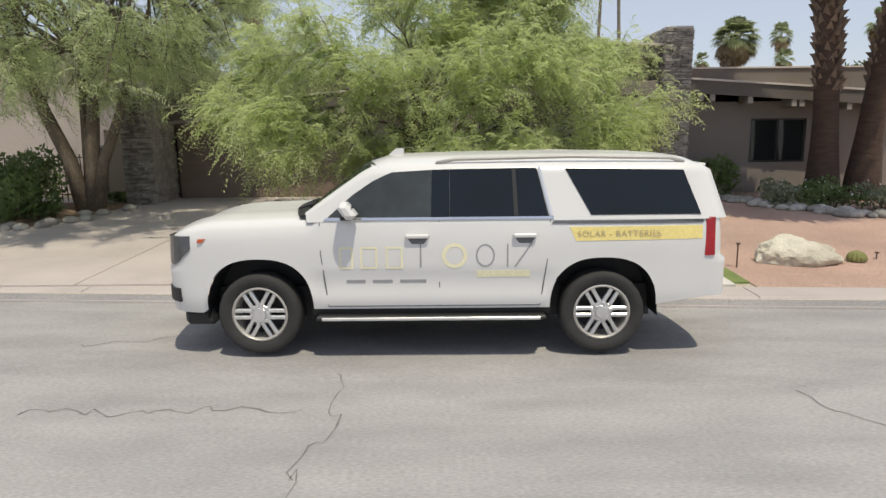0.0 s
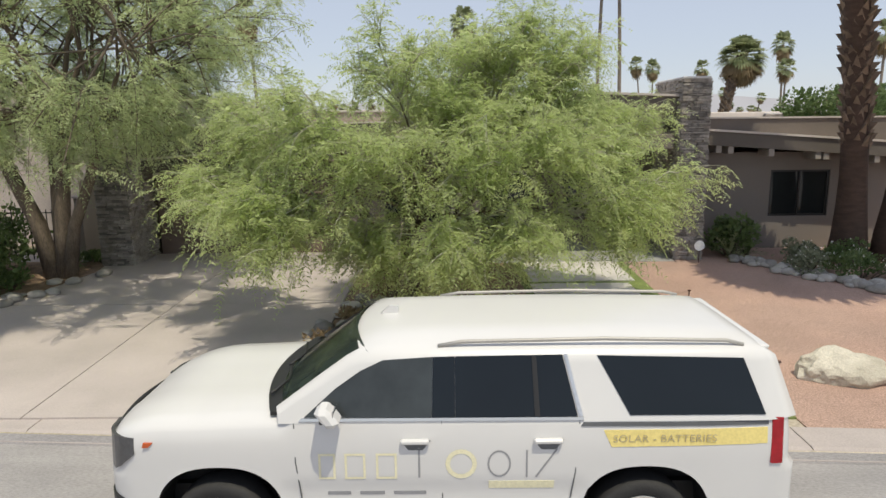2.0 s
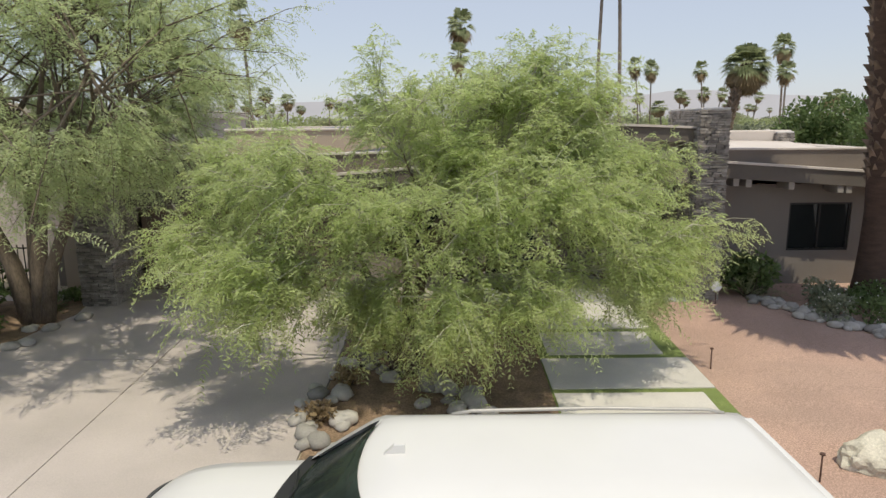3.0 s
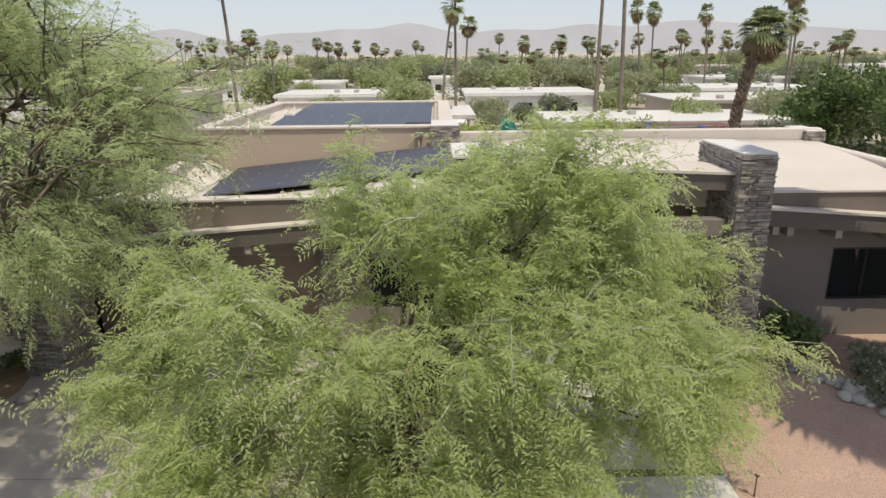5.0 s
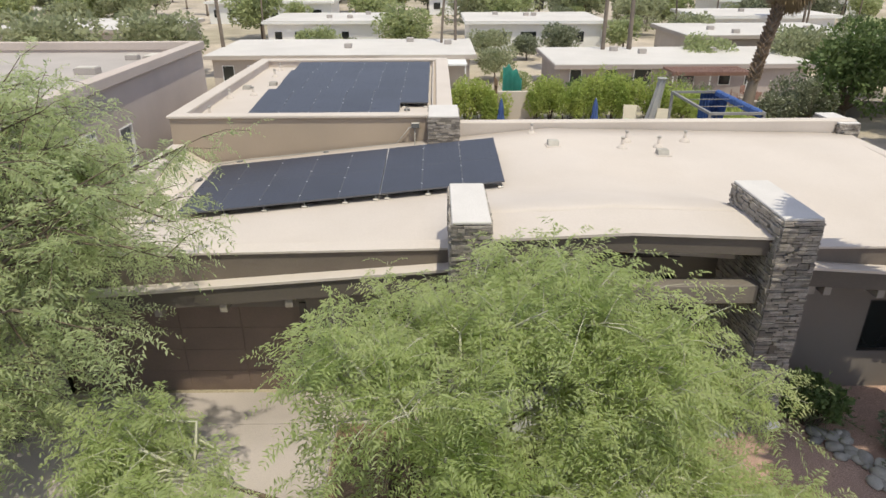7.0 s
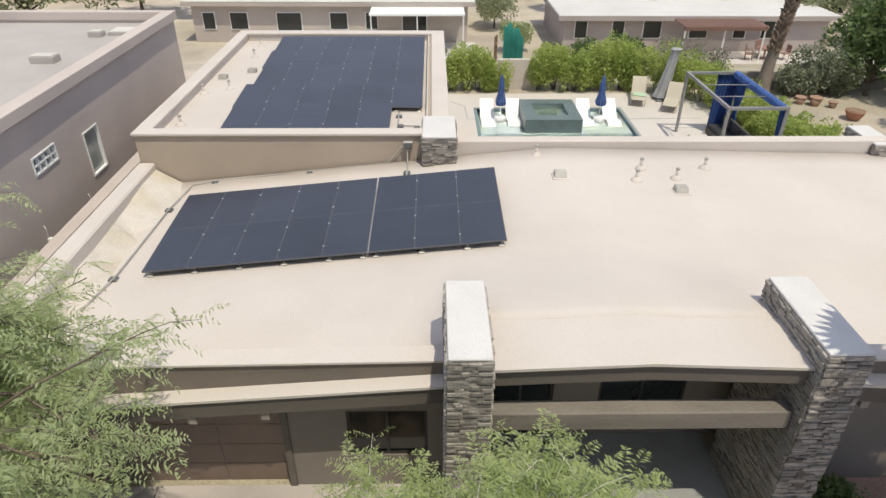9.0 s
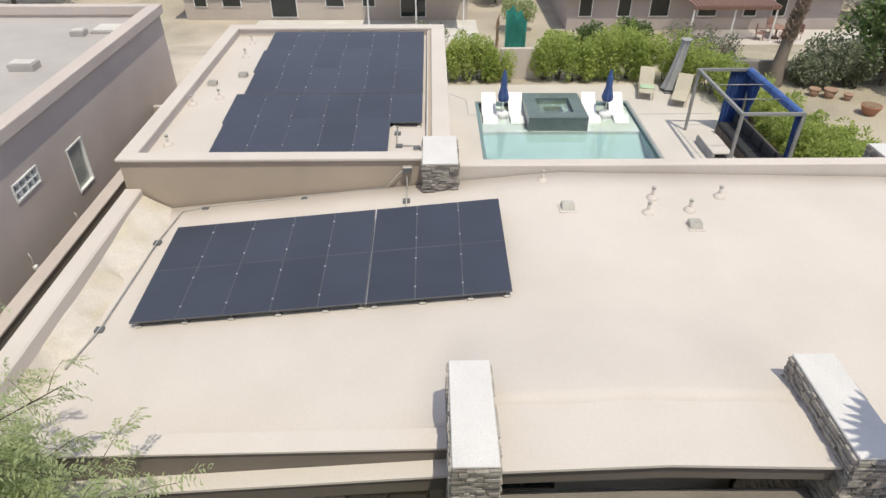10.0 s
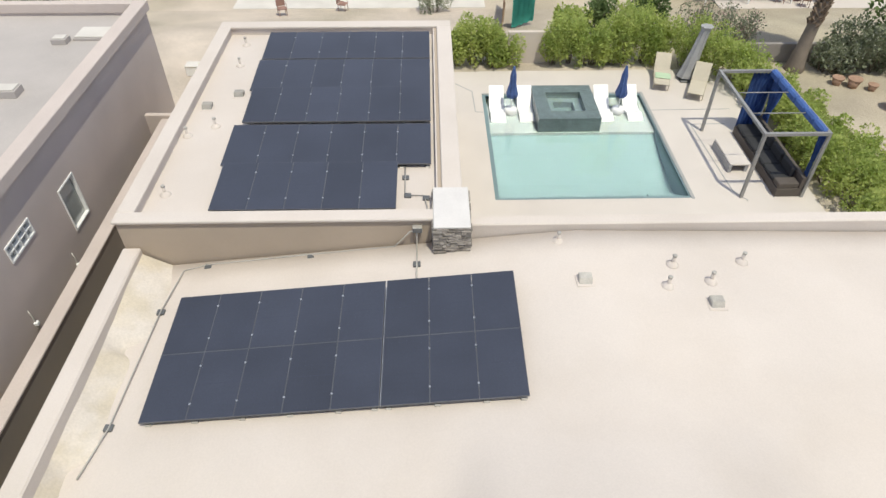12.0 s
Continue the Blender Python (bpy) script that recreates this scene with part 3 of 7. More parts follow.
    for d in ((-8.06, 0.3, 26.1, 26.5, 4.042, 4.13), (-8.06, -7.62, 26.5, 37.2, 4.042, 4.13), (-0.1, 0.42, 26.5, 37.2, 4.042, 4.13), (-8.06, 0.42, 37.2, 37.7, 4.042, 4.13)):
        add("rear_wing_coping", boxed(*d, bevel=0.02), FOAM)
    add("rear_wing_roof", boxed(-7.7, -0.2, 26.45, 37.3, 3.45, 3.80), FOAM)
    for d in ((-7.66, -0.24, 26.452, 26.49, 3.802, 4.04), (-7.698, -7.66, 26.452, 37.298, 3.802, 4.04), (-0.24, -0.202, 26.452, 37.298, 3.802, 4.04), (-7.66, -0.24, 37.26, 37.298, 3.802, 4.04)):
        add("parapet_lining", boxed(*d), FOAM)
    return house, add


HOUSE, house_part = main_house()


def stone_pier(x0, x1, y0, y1, z0, z1, label, cap=True, seed=1):
    """A wing wall clad in thin split ledgestone, every visible stone a piece of its own."""
    rng = random.Random(seed)
    pier = thing("stone_pier", label, "pier", ((x0 + x1) / 2, (y0 + y1) / 2, z0), kind="structure")
    o = Matrix.Translation((-(x0 + x1) / 2, -(y0 + y1) / 2, -z0))
    bm = boxed(x0 + 0.05, x1 - 0.05, y0 + 0.05, y1 - 0.05, z0 - 0.1, z1 - 0.03)
    bmesh.ops.transform(bm, matrix=o, verts=bm.verts)
    part("core", bm, MORTAR, pier)
    if cap:
        bm = boxed(x0 - 0.01, x1 + 0.01, y0 - 0.01, y1 + 0.01, z1 - 0.05, z1, bevel=0.012)
        bmesh.ops.transform(bm, matrix=o, verts=bm.verts)
        part("cap", bm, WHITE_CAP, pier, "white-coated flat cap")
    STONE_JOBS.append((pier, x0, x1, y0, y1, z0, z1 - 0.05, rng))
    return pier


STONE_JOBS = []
stone_pier(0.15, 0.76, 16.65, 18.55, 0.22, 4.56, "tall ledgestone wing wall with white cap beside entry", seed=3)
stone_pier(5.49, 6.12, 16.7, 18.62, 0.22, 4.56, "tall ledgestone wing wall with white cap beside window", seed=4)
stone_pier(-0.32, 0.55, 25.74, 27.3, 3.2, 4.17, "short ledgestone chimney block with white cap on roof", seed=5)
stone_pier(-8.35, -7.62, 16.6, 18.0, 0.25, 3.1, "ledgestone pier beside the garage door", seed=6)
stone_pier(11.9, 12.5, 26.0, 27.4, 2.9, 3.84, "short ledgestone block with white cap at roof corner", seed=7)


# ---- openings of the house ----
def window_unit(parent_add, x0, x1, y, z0, z1, panes=2, tone=HOUSE_GLASS):
    f = 0.05
    frame_bm = bmesh.new()
    box(frame_bm, x0, x1, y - 0.03, y + 0.05, z1 - f, z1)
    box(frame_bm, x0, x1, y - 0.03, y + 0.05, z0, z0 + f)
    for x in [x0] + [x0 + (x1 - x0) * k / panes - f / 2 for k in range(1, panes)] + [x1 - f]:
        box(frame_bm, x, x + f, y - 0.028, y + 0.048, z0 + f, z1 - f)
    w = parent_add("window_frame", frame_bm, DARK_FRAME)
    for k in range(panes):
        a, b = x0 + (x1 - x0) * k / panes + f / 2, x0 + (x1 - x0) * (k + 1) / panes - f / 2
        parent_add("pane", boxed(a, b, y + 0.01, y + 0.02, z0 + f, z1 - f), tone, parent=w)


window_unit(house_part, -1.6, -0.17, 18.06, 1.07, 2.19)
window_unit(house_part, 8.34, 9.86, 18.13, 1.10, 2.29)
window_unit(house_part, 3.2, 4.9, 19.26, 1.0, 2.3)
window_unit(house_part, 1.0, 2.3, 19.26, 0.3, 2.4)
window_unit(house_part, 3.3, 4.9, 19.12, 2.75, 3.15, 2)
door = house_part("garage_door", boxed(-7.6, -2.75, 18.16, 18.2, 0.2, 2.28), GARAGE, "dark brown sectional garage door")
for k in range(4):
    for j in range(4):
        x0 = -7.58 + j * 1.207
        house_part("door_panel", boxed(x0 + 0.012, x0 + 1.195, 18.149, 18.158, 0.215 + k * 0.51, 0.715 + k * 0.51, bevel=0.003), GARAGE, parent=door)
house_part("door_jamb", boxed(-7.72, -7.6, 17.96, 18.16, 0.22, 2.38), FASCIA)
house_part("door_jamb", boxed(-2.75, -2.63, 17.96, 18.16, 0.22, 2.38), FASCIA)
house_part("house_plate", boxed(5.72, 5.90, 16.655, 16.675, 1.75, 2.2), FASCIA)


# ---- roof fittings ----
def solar_array(label, origin, across, up, cols, rows, offset=0):
    """Panels on rails; origin at the low corner, across and up are the steps from panel to panel."""
    o, a, u = Vector(origin), Vector(across), Vector(up)
    arr = thing("solar_array", label, "solar panels", origin)
    n = a.cross(u).normalized()
    w, h = a.length, u.length
    m = Matrix((a.normalized(), u.normalized(), n)).transposed().to_4x4()
    base = None
    for r in range(rows):
        for c in range(cols):
            p = a * c + u * r
            if base is None:
                bm = bmesh.new()
                box(bm, 0.003, w - 0.003, 0.003, h - 0.003, 0, 0.036)
                base = part("solar_panel", bm, PANEL_EDGE, arr)
                base.matrix_basis = Matrix.Translation(p) @ m
                bm = boxed(0.012, w - 0.012, 0.012, h - 0.012, 0.0365, 0.0375)
                face = part("cell_face", bm, PANEL, base)
                bm = bmesh.new()
                for k in range(1, 6):
                    x = 0.022 + (w - 0.044) * k / 6
                    box(bm, x - 0.002, x + 0.002, 0.03, h - 0.03, 0.0376, 0.0382)
                for k in range(1, 12):
                    y = 0.022 + (h - 0.044) * k / 12
                    box(bm, 0.03, w - 0.03, y - (0.006 if k == 6 else 0.002), y + (0.006 if k == 6 else 0.002), 0.0383, 0.0389)
                lines = part("busbar", bm, CELL_LINE, base)
            else:
                q = new("solar_panel", base.data)
                q.parent = arr
                q.matrix_basis = Matrix.Translation(p) @ m
                for src, nm in ((face, "cell_face"), (lines, "busbar")):
                    k2 = new(nm, src.data)
                    k2.parent = q
    clip = bpy.data.meshes.new("clip")
    bm = boxed(-0.018, 0.018, -0.018, 0.018, 0.03, 0.05)
    bm.to_mesh(clip)
    bm.free()
    clip.materials.append(ALU)
    for r in range(rows):
        for c in range(1, cols):
            for f in (0.22, 0.78):
                k = new("clip", clip)
                k.parent = arr
                k.matrix_basis = Matrix.Translation(a * c + u * (r + f)) @ m
    for r in range(rows):
        for f in (0.22, 0.78):
            bm = boxed(0.02, w * cols - 0.02, -0.02, 0.02, -0.05, -0.002)
            q = part("rail", bm, ALU, arr)
            q.matrix_basis = Matrix.Translation(u * (r + f)) @ m
    for c in range(cols + 1):
        for y in (0.08, u.length * rows - 0.2):
            p = a * min(cols - 0.1, c + 0.15) + u.normalized() * y
            part("foot", tubed([(p.x, p.y, p.z - 0.30), (p.x, p.y, p.z - 0.02)], 0.02, 6), PIPE, arr)
            part("foot_pad", boxed(p.x - 0.07, p.x + 0.07, p.y - 0.07, p.y + 0.07, p.z - 0.16 - (y > 1) * 0.14, p.z - 0.10 - (y > 1) * 0.14, bevel=0.02), PIPE, arr)
    return arr


for start, cols in ((0.0, 5), (5.03, 3)):
    long_array = solar_array("long black solar array of two rows on cream roof", (-6.24 + 0.961 * start, 21.36 - 0.004 * start, 2.86 + 0.0971 * start), (0.961, -0.004, 0.0971), (0.0, 1.635, 0.08), cols, 2)
part("seam_rail", boxed(-0.018, -0.009, 0.01, 3.26, -0.012, 0.022), ALU, long_array, "bright metal seam between panel groups").rotation_euler = (math.atan2(0.08, 1.635), 0, 0)
for x0, n, y0 in ((-5.93, 5, 26.74), (-6.07, 6, 28.66), (-5.95, 6, 30.88), (-6.10, 6, 32.80), (-6.12, 6, 34.98)):
    solar_array("tilted row of black solar panels on rear roof", (x0, y0, 3.93), ((-0.36 - x0) / 6 if n == 6 else 0.935, 0.0, 0.0), (0.0, 1.86, 0.12), n, 1)


def roof_vent(x, y, z, kind):
    if kind == "pipe":
        v = thing("vent_pipe", "short capped vent pipe coated with roof foam", "vent pipe", (x, y, z), group="roof vents")
        part("pipe", tubed([(0, 0, -0.05), (0, 0, 0.26)], 0.042, 10), FOAM, v)
        part("boot", tubed([(0, 0, -0.02), (0, 0, 0.02), (0, 0, 0.10)], [0.16, 0.14, 0.06], 12), FOAM, v)
        part("cap", tubed([(0, 0, 0.26), (0, 0, 0.30), (0, 0, 0.31)], [0.052, 0.052, 0.03], 10), PIPE, v)
    else:
        v = thing("roof_vent", "low grey hooded roof vent", "roof vent", (x, y, z), group="roof vents")
        bm = bmesh.new()
        box(bm, -0.15, 0.15, -0.13, 0.16, -0.03, 0.14, bevel=0.02)
        for q in bm.verts:
            if q.co.z > 0.1 and q.co.y < 0:
                q.co.y += 0.08
        part("hood", bm, COBBLE, v)
        part("flange", boxed(-0.2, 0.2, -0.18, 0.2, -0.03, 0.012), FOAM, v)


for x, y, k in ((3.1, 24.4, "hood"), (5.9, 23.7, "hood"), (5.26, 24.95, "pipe"), (4.96, 24.25, "pipe"), (6.0, 24.4, "pipe"), (6.95, 25.05, "pipe"), (2.7, 25.8, "pipe")):
    roof_vent(x, y, roof_top(x, y), k)
for x, y, k in ((-7.27, 27.6, "pipe"), (-6.75, 30.9, "pipe"), (-7.27, 32.0, "hood"), (-6.45, 32.75, "hood"), (-6.96, 36.4, "pipe"), (-6.84, 34.8, "pipe"), (-7.45, 30.4, "pipe")):
    roof_vent(x, y, 3.80, k)


def conduit(label, pts, blocks=()):
    c = thing("conduit", label, "conduit", pts[0])
    o = Vector(pts[0])
    part("pipe", tubed([Vector(p) - o for p in pts], 0.018, 6), PIPE, c)
    for x, y, z in blocks:
        part("support_block", boxed(x - 0.09 - o.x, x + 0.09 - o.x, y - 0.08 - o.y, y + 0.08 - o.y, z - 0.06 - o.z, z + 0.03 - o.z, bevel=0.01), GREY, c)


rz = roof_z
conduit("grey conduit run along roof edge on dark support blocks", [(-7.1, 20.3, rz(-7.1) + 0.06), (-6.88, 21.4, rz(-6.88) + 0.06), (-6.78, 24.5, rz(-6.78) + 0.06), (-6.6, 25.85, rz(-6.6) + 0.06), (-6.0, 26.0, rz(-6.0) + 0.06), (-3.4, 26.05, rz(-3.4) + 0.06), (-1.3, 26.07, rz(-1.3) + 0.06), (-0.9, 26.08, 3.75), (-0.6, 26.08, 3.8)], [(-6.9, 21.4, rz(-6.9) + 0.03), (-6.78, 24.5, rz(-6.78) + 0.03), (-6.0, 25.95, rz(-6.0) + 0.03), (-3.4, 26.0, rz(-3.4) + 0.03)])
conduit("grey conduit from solar array to junction box", [(-0.74, 24.6, rz(-0.74) + 0.06), (-0.74, 25.9, rz(-0.74) + 0.06), (-0.74, 26.08, 3.45), (-0.74, 26.08, 3.75)], [(-0.74, 25.4, rz(-0.74) + 0.03)])
jb = thing("junction_box", "small grey electrical junction box on the roof wall", "junction box", (-0.72, 26.1, 3.8))
part("box", boxed(-0.12, 0.12, -0.07, 0.07, -0.06, 0.1, bevel=0.01), PIPE, jb)
part("lid", boxed(-0.11, 0.11, -0.085, -0.071, -0.05, 0.09, bevel=0.005), GREY, jb)

conduit("grey conduit from rear solar rows to the roof corner", [(-1.07, 28.8, 3.86), (-1.05, 27.42, 3.84), (-0.55, 27.40, 3.84), (-0.45, 26.7, 3.84), (-0.45, 26.52, 3.84)], [(-1.05, 28.2, 3.83), (-0.98, 27.42, 3.83), (-0.50, 27.3, 3.83)])


def cant_strip():
    """Hand-sprayed foam fillet along the side parapet, its edge uneven and stepped."""
    bm = bmesh.new()
    rows = []
    for i in range(101):
        y = 18.3 + 7.8 * i / 100
        wide = 0.30 + 0.40 * smooth(20.5, 20.75, y) + 0.25 * smooth(23.5, 23.8, y) - 0.30 * math.exp(-((y - 23.4) / 0.22) ** 2)
        wide += 0.07 * noise.noise(Vector((y * 1.6, 2, 0))) + 0.03 * noise.noise(Vector((y * 6, 5, 0)))
        high = 0.36 + 0.16 * smooth(22.5, 25.5, y) + 0.04 * noise.noise(Vector((y * 1.1, 9, 0)))
        row = []
        for k in range(7):
            f = k / 6
            x = -7.62 + wide * f
            z = 2.60 + high * (1 - f) ** 1.25 + 0.018 * noise.noise(Vector((x * 5, y * 4, 1))) * math.sin(f * math.pi)
            row.append(bm.verts.new((x, y, max(z, roof_z(x) - 0.03) if k < 6 else roof_z(x) - 0.04)))
        rows.append(row)
    for a, b in zip(rows, rows[1:]):
        for k in range(6):
            bm.faces.new((a[k], a[k + 1], b[k + 1], b[k])).smooth = True
    bmesh.ops.recalc_face_normals(bm, faces=bm.faces)
    house_part("cant_strip", bm, FOAM_OLD, "patched yellowing foam fillet")


cant_strip()


# ---- the parked car ----
def car_outline():
    """Half of the plan outline, from the middle of the tail to the middle of the nose."""
    pts = []
    for i in range(9):
        pts.append((4.50 - 0.05 * (i / 8) ** 2, 0.84 * i / 8))
    for i in range(1, 7):
        a = i / 6 * math.pi / 2
        pts.append((4.30 + 0.15 * math.cos(a), 0.84 + 0.13 * math.sin(a)))
    n = 84
    for i in range(1, n):
        u = 4.30 - i / n * 4.85
        pts.append((u, 0.97 + 0.03 * math.sin(min(1, (4.3 - u) / 0.8) * math.pi / 2) - 0.03 * max(0, (-0.1 - u) / 0.45) ** 2))
    for i in range(0, 9):
        a = i / 8 * math.pi / 2
        pts.append((-0.55 - 0.38 * math.sin(a), 0.62 + 0.35 * math.cos(a)))
    for i in range(1, 8):
        pts.append((-0.93 - 0.09 * math.sin(i / 7 * math.pi / 2), 0.62 * (1 - i / 7)))
    return pts


CAR_PATH = car_outline()


def car_inset(u, z):
    """How far the flank stands in from its widest."""
    d = 0.035 * max(0, (0.62 - z) / 0.2) ** 2 if z < 0.62 else 0.0
    d += 0.035 * max(0, (z - 1.0) / 0.33) ** 2 if z < 1.33 else 0.035 + (z - 1.33) * 0.30
    if 0.5 < u < 2.85 and 0.55 < z < 0.86:
        d += 0.018 * math.sin((z - 0.55) / 0.31 * math.pi)
    return d


def hood_z(u):
    if u > -0.2:
        return 1.315 + 0.025 * min(1, (u + 0.2) / 0.7)
    k = min(1.0, (-0.2 - u) / 0.82)
    return 1.315 - 0.22 * k ** 2.6


def flank(u, z, side=-1, out=0.0):
    if z > 1.335:
        return Vector((u, side * (0.965 - (z - 1.33) * 0.30 + out), z))
    path = CAR_PATH[14:-15]
    i = min(range(len(path) - 1), key=lambda j: abs(path[j][0] - u))
    best = path[i]
    return Vector((u, side * (best[1] - car_inset(u, z) + out), z))


def patch(poly, side=-1, out=0.004, depth=0.02, nu=1):
    """A plate lying on the curved flank, its outline given in length and height."""
    bm = bmesh.new()
    bm.faces.new([bm.verts.new((u, 0, z)) for u, z in poly])
    u0, u1 = min(p[0] for p in poly), max(p[0] for p in poly)
    k = int((u1 - u0) / 0.1)
    for i in range(1, k + 1):
        bmesh.ops.bisect_plane(bm, geom=bm.verts[:] + bm.edges[:] + bm.faces[:], plane_co=(u0 + (u1 - u0) * i / (k + 1), 0, 0), plane_no=(1, 0, 0))
    r = bmesh.ops.extrude_face_region(bm, geom=bm.faces[:])
    back = {v for v in r["geom"] if isinstance(v, bmesh.types.BMVert)}
    for v in bm.verts:
        v.co = flank(v.co.x, v.co.z, side, out - (depth if v in back else 0))
    bmesh.ops.recalc_face_normals(bm, faces=bm.faces)
    return bm


def wrap(i0, i1, zs, side, out, depth=0.03):
    """A plate wrapped round the nose or tail between two points of the plan outline; zs gives foot and head at each."""
    bm = bmesh.new()
    rows = []
    for i in range(i0, i1 + 1):
        (ua, ya), (ub, yb) = CAR_PATH[max(0, i - 1)], CAR_PATH[min(len(CAR_PATH) - 1, i + 1)]
        t = Vector((ub - ua, yb - ya)).normalized()
        nrm = Vector((-t.y, t.x)) * (-1)
        nrm = nrm if nrm.y > 0 or (nrm.y > -0.01) else -nrm
        u, y = CAR_PATH[i]
        if u < 0 and nrm.x > 0.05:
            nrm = -nrm
        k = (i - i0) / max(1, i1 - i0)
        z0, z1 = zs(k)
        o = [(u + nrm.x * d, side * (y + nrm.y * d - (0.03 if z > 1.1 else 0.0)), z) for d in (out, out - depth) for z in (z0, z1)]
        rows.append([bm.verts.new(p) for p in o])
    for a, b in zip(rows, rows[1:]):
        for q in ((0, 1), (1, 3), (3, 2), (2, 0)):
            bm.faces.new((a[q[0]], a[q[1]], b[q[1]], b[q[0]]))
    bm.faces.new((rows[0][0], rows[0][1], rows[0][3], rows[0][2]))
    bm.faces.new((rows[-1][0], rows[-1][1], rows[-1][3], rows[-1][2]))
    bmesh.ops.recalc_face_normals(bm, faces=bm.faces)
    return bm


def bar_on(u0, z0, u1, z1, w, side=-1, out=0.003):
    d = Vector((u1 - u0, z1 - z0)).normalized() * w / 2
    return patch([(u0 + d.y, z0 - d.x), (u1 + d.y, z1 - d.x), (u1 - d.y, z1 + d.x), (u0 - d.y, z0 + d.x)], side, out, out + 0.002)


def frame_on(u0, u1, z0, z1, w, side=-1, n=4, out=0.003, gap=0.0):
    """A thin closed outline: four sides, or a ring for many."""
    bm = bmesh.new()
    cu, cz, ru, rz = (u0 + u1) / 2, (z0 + z1) / 2, (u1 - u0) / 2, (z1 - z0) / 2
    off = math.pi / 4 if n == 4 else 0
    s = math.sqrt(2) if n == 4 else 1
    o, i2 = [], []
    for k in range(n):
        c, q = math.cos(off + k * math.tau / n) * s, math.sin(off + k * math.tau / n) * s
        o.append(bm.verts.new(flank(cu + ru * c, cz + rz * q, side, out)))
        i2.append(bm.verts.new(flank(cu + (ru - w) * c, cz + (rz - w) * q, side, out)))
    for k in range(n):
        bm.faces.new((o[k], o[(k + 1) % n], i2[(k + 1) % n], i2[k]))
    return bm


def car_wheel(car, u, y, side):
    wheel = new("wheel")
    wheel.parent = car
    wheel.location = (u, y, 0.402)
    s = side
    prof = [(0.27, 0.10), (0.30, 0.118), (0.345, 0.13), (0.385, 0.122), (0.400, 0.10), (0.404, 0.05), (0.404, -0.05), (0.400, -0.10), (0.385, -0.122), (0.345, -0.13), (0.27, -0.11)]
    bm = bmesh.new()
    n = 48
    rings = []
    for k in range(n):
        a = k * math.tau / n
        lug = 0.004 if k % 2 else 0.0
        rings.append([bm.verts.new(((r - (lug if r > 0.395 else 0)) * math.cos(a), w * -s * -1, (r - (lug if r > 0.395 else 0)) * math.sin(a))) for r, w in prof])
    for k in range(n):
        p, q = rings[k], rings[(k + 1) % n]
        for i in range(len(prof) - 1):
            bm.faces.new((p[i], p[i + 1], q[i + 1], q[i])).smooth = True
    bmesh.ops.recalc_face_normals(bm, faces=bm.faces)
    part("tyre", bm, RUBBER, wheel)
    # rim: barrel, six twin spokes, hub
    bm = bmesh.new()
    for r0, r1, w0, w1 in ((0.272, 0.258, 0.105, 0.112), (0.258, 0.245, 0.112, 0.10), (0.245, 0.225, 0.10, -0.08)):
        a0 = [bm.verts.new((r0 * math.cos(k * math.tau / 40), w0 * s, r0 * math.sin(k * math.tau / 40))) for k in range(40)]
        a1 = [bm.verts.new((r1 * math.cos(k * math.tau / 40), w1 * s, r1 * math.sin(k * math.tau / 40))) for k in range(40)]
        for k in range(40):
            bm.faces.new((a0[k], a0[(k + 1) % 40], a1[(k + 1) % 40], a1[k])).smooth = True
    bmesh.ops.recalc_face_normals(bm, faces=bm.faces)
    part("rim", bm, PIPE, wheel, "grey alloy rim")
    bm = bmesh.new()
    bmesh.ops.create_cone(bm, cap_ends=True, segments=30, radius1=0.225, radius2=0.225, depth=0.02, matrix=Matrix.Translation((0, -0.07 * s, 0)) @ pose(0, 0, 0, 90))
    part("brake_disc", bm, BLACK, wheel)
    for k in range(6):
        bm = bmesh.new()
        for d in (-0.034, 0.034):
            box(bm, d - 0.019, d + 0.019, 0.055, 0.098, 0.05, 0.25, bevel=0.007)
        box(bm, -0.045, 0.045, 0.055, 0.1, 0.04, 0.10, bevel=0.008)
        bmesh.ops.transform(bm, matrix=Matrix.Rotation(k * math.tau / 6 + math.pi / 2, 4, "Y") @ Matrix.Diagonal((1, s, 1, 1)), verts=bm.verts)
        bmesh.ops.recalc_face_normals(bm, faces=bm.faces)
        part("spoke", bm, ALU, wheel)
    bm = bmesh.new()
    bmesh.ops.create_cone(bm, cap_ends=True, segments=24, radius1=0.072, radius2=0.058, depth=0.03, matrix=Matrix.Translation((0, 0.108 * s, 0)) @ pose(0, 0, 0, -90 * s))
    for k in range(6):
        a = k * math.tau / 6 + 0.26
        bmesh.ops.create_cone(bm, cap_ends=True, segments=8, radius1=0.013, radius2=0.011, depth=0.03, matrix=Matrix.Translation((0.095 * math.cos(a), 0.105 * s, 0.095 * math.sin(a))) @ pose(0, 0, 0, -90 * s))
    part("hub_cap", bm, ALU, wheel)
    return wheel


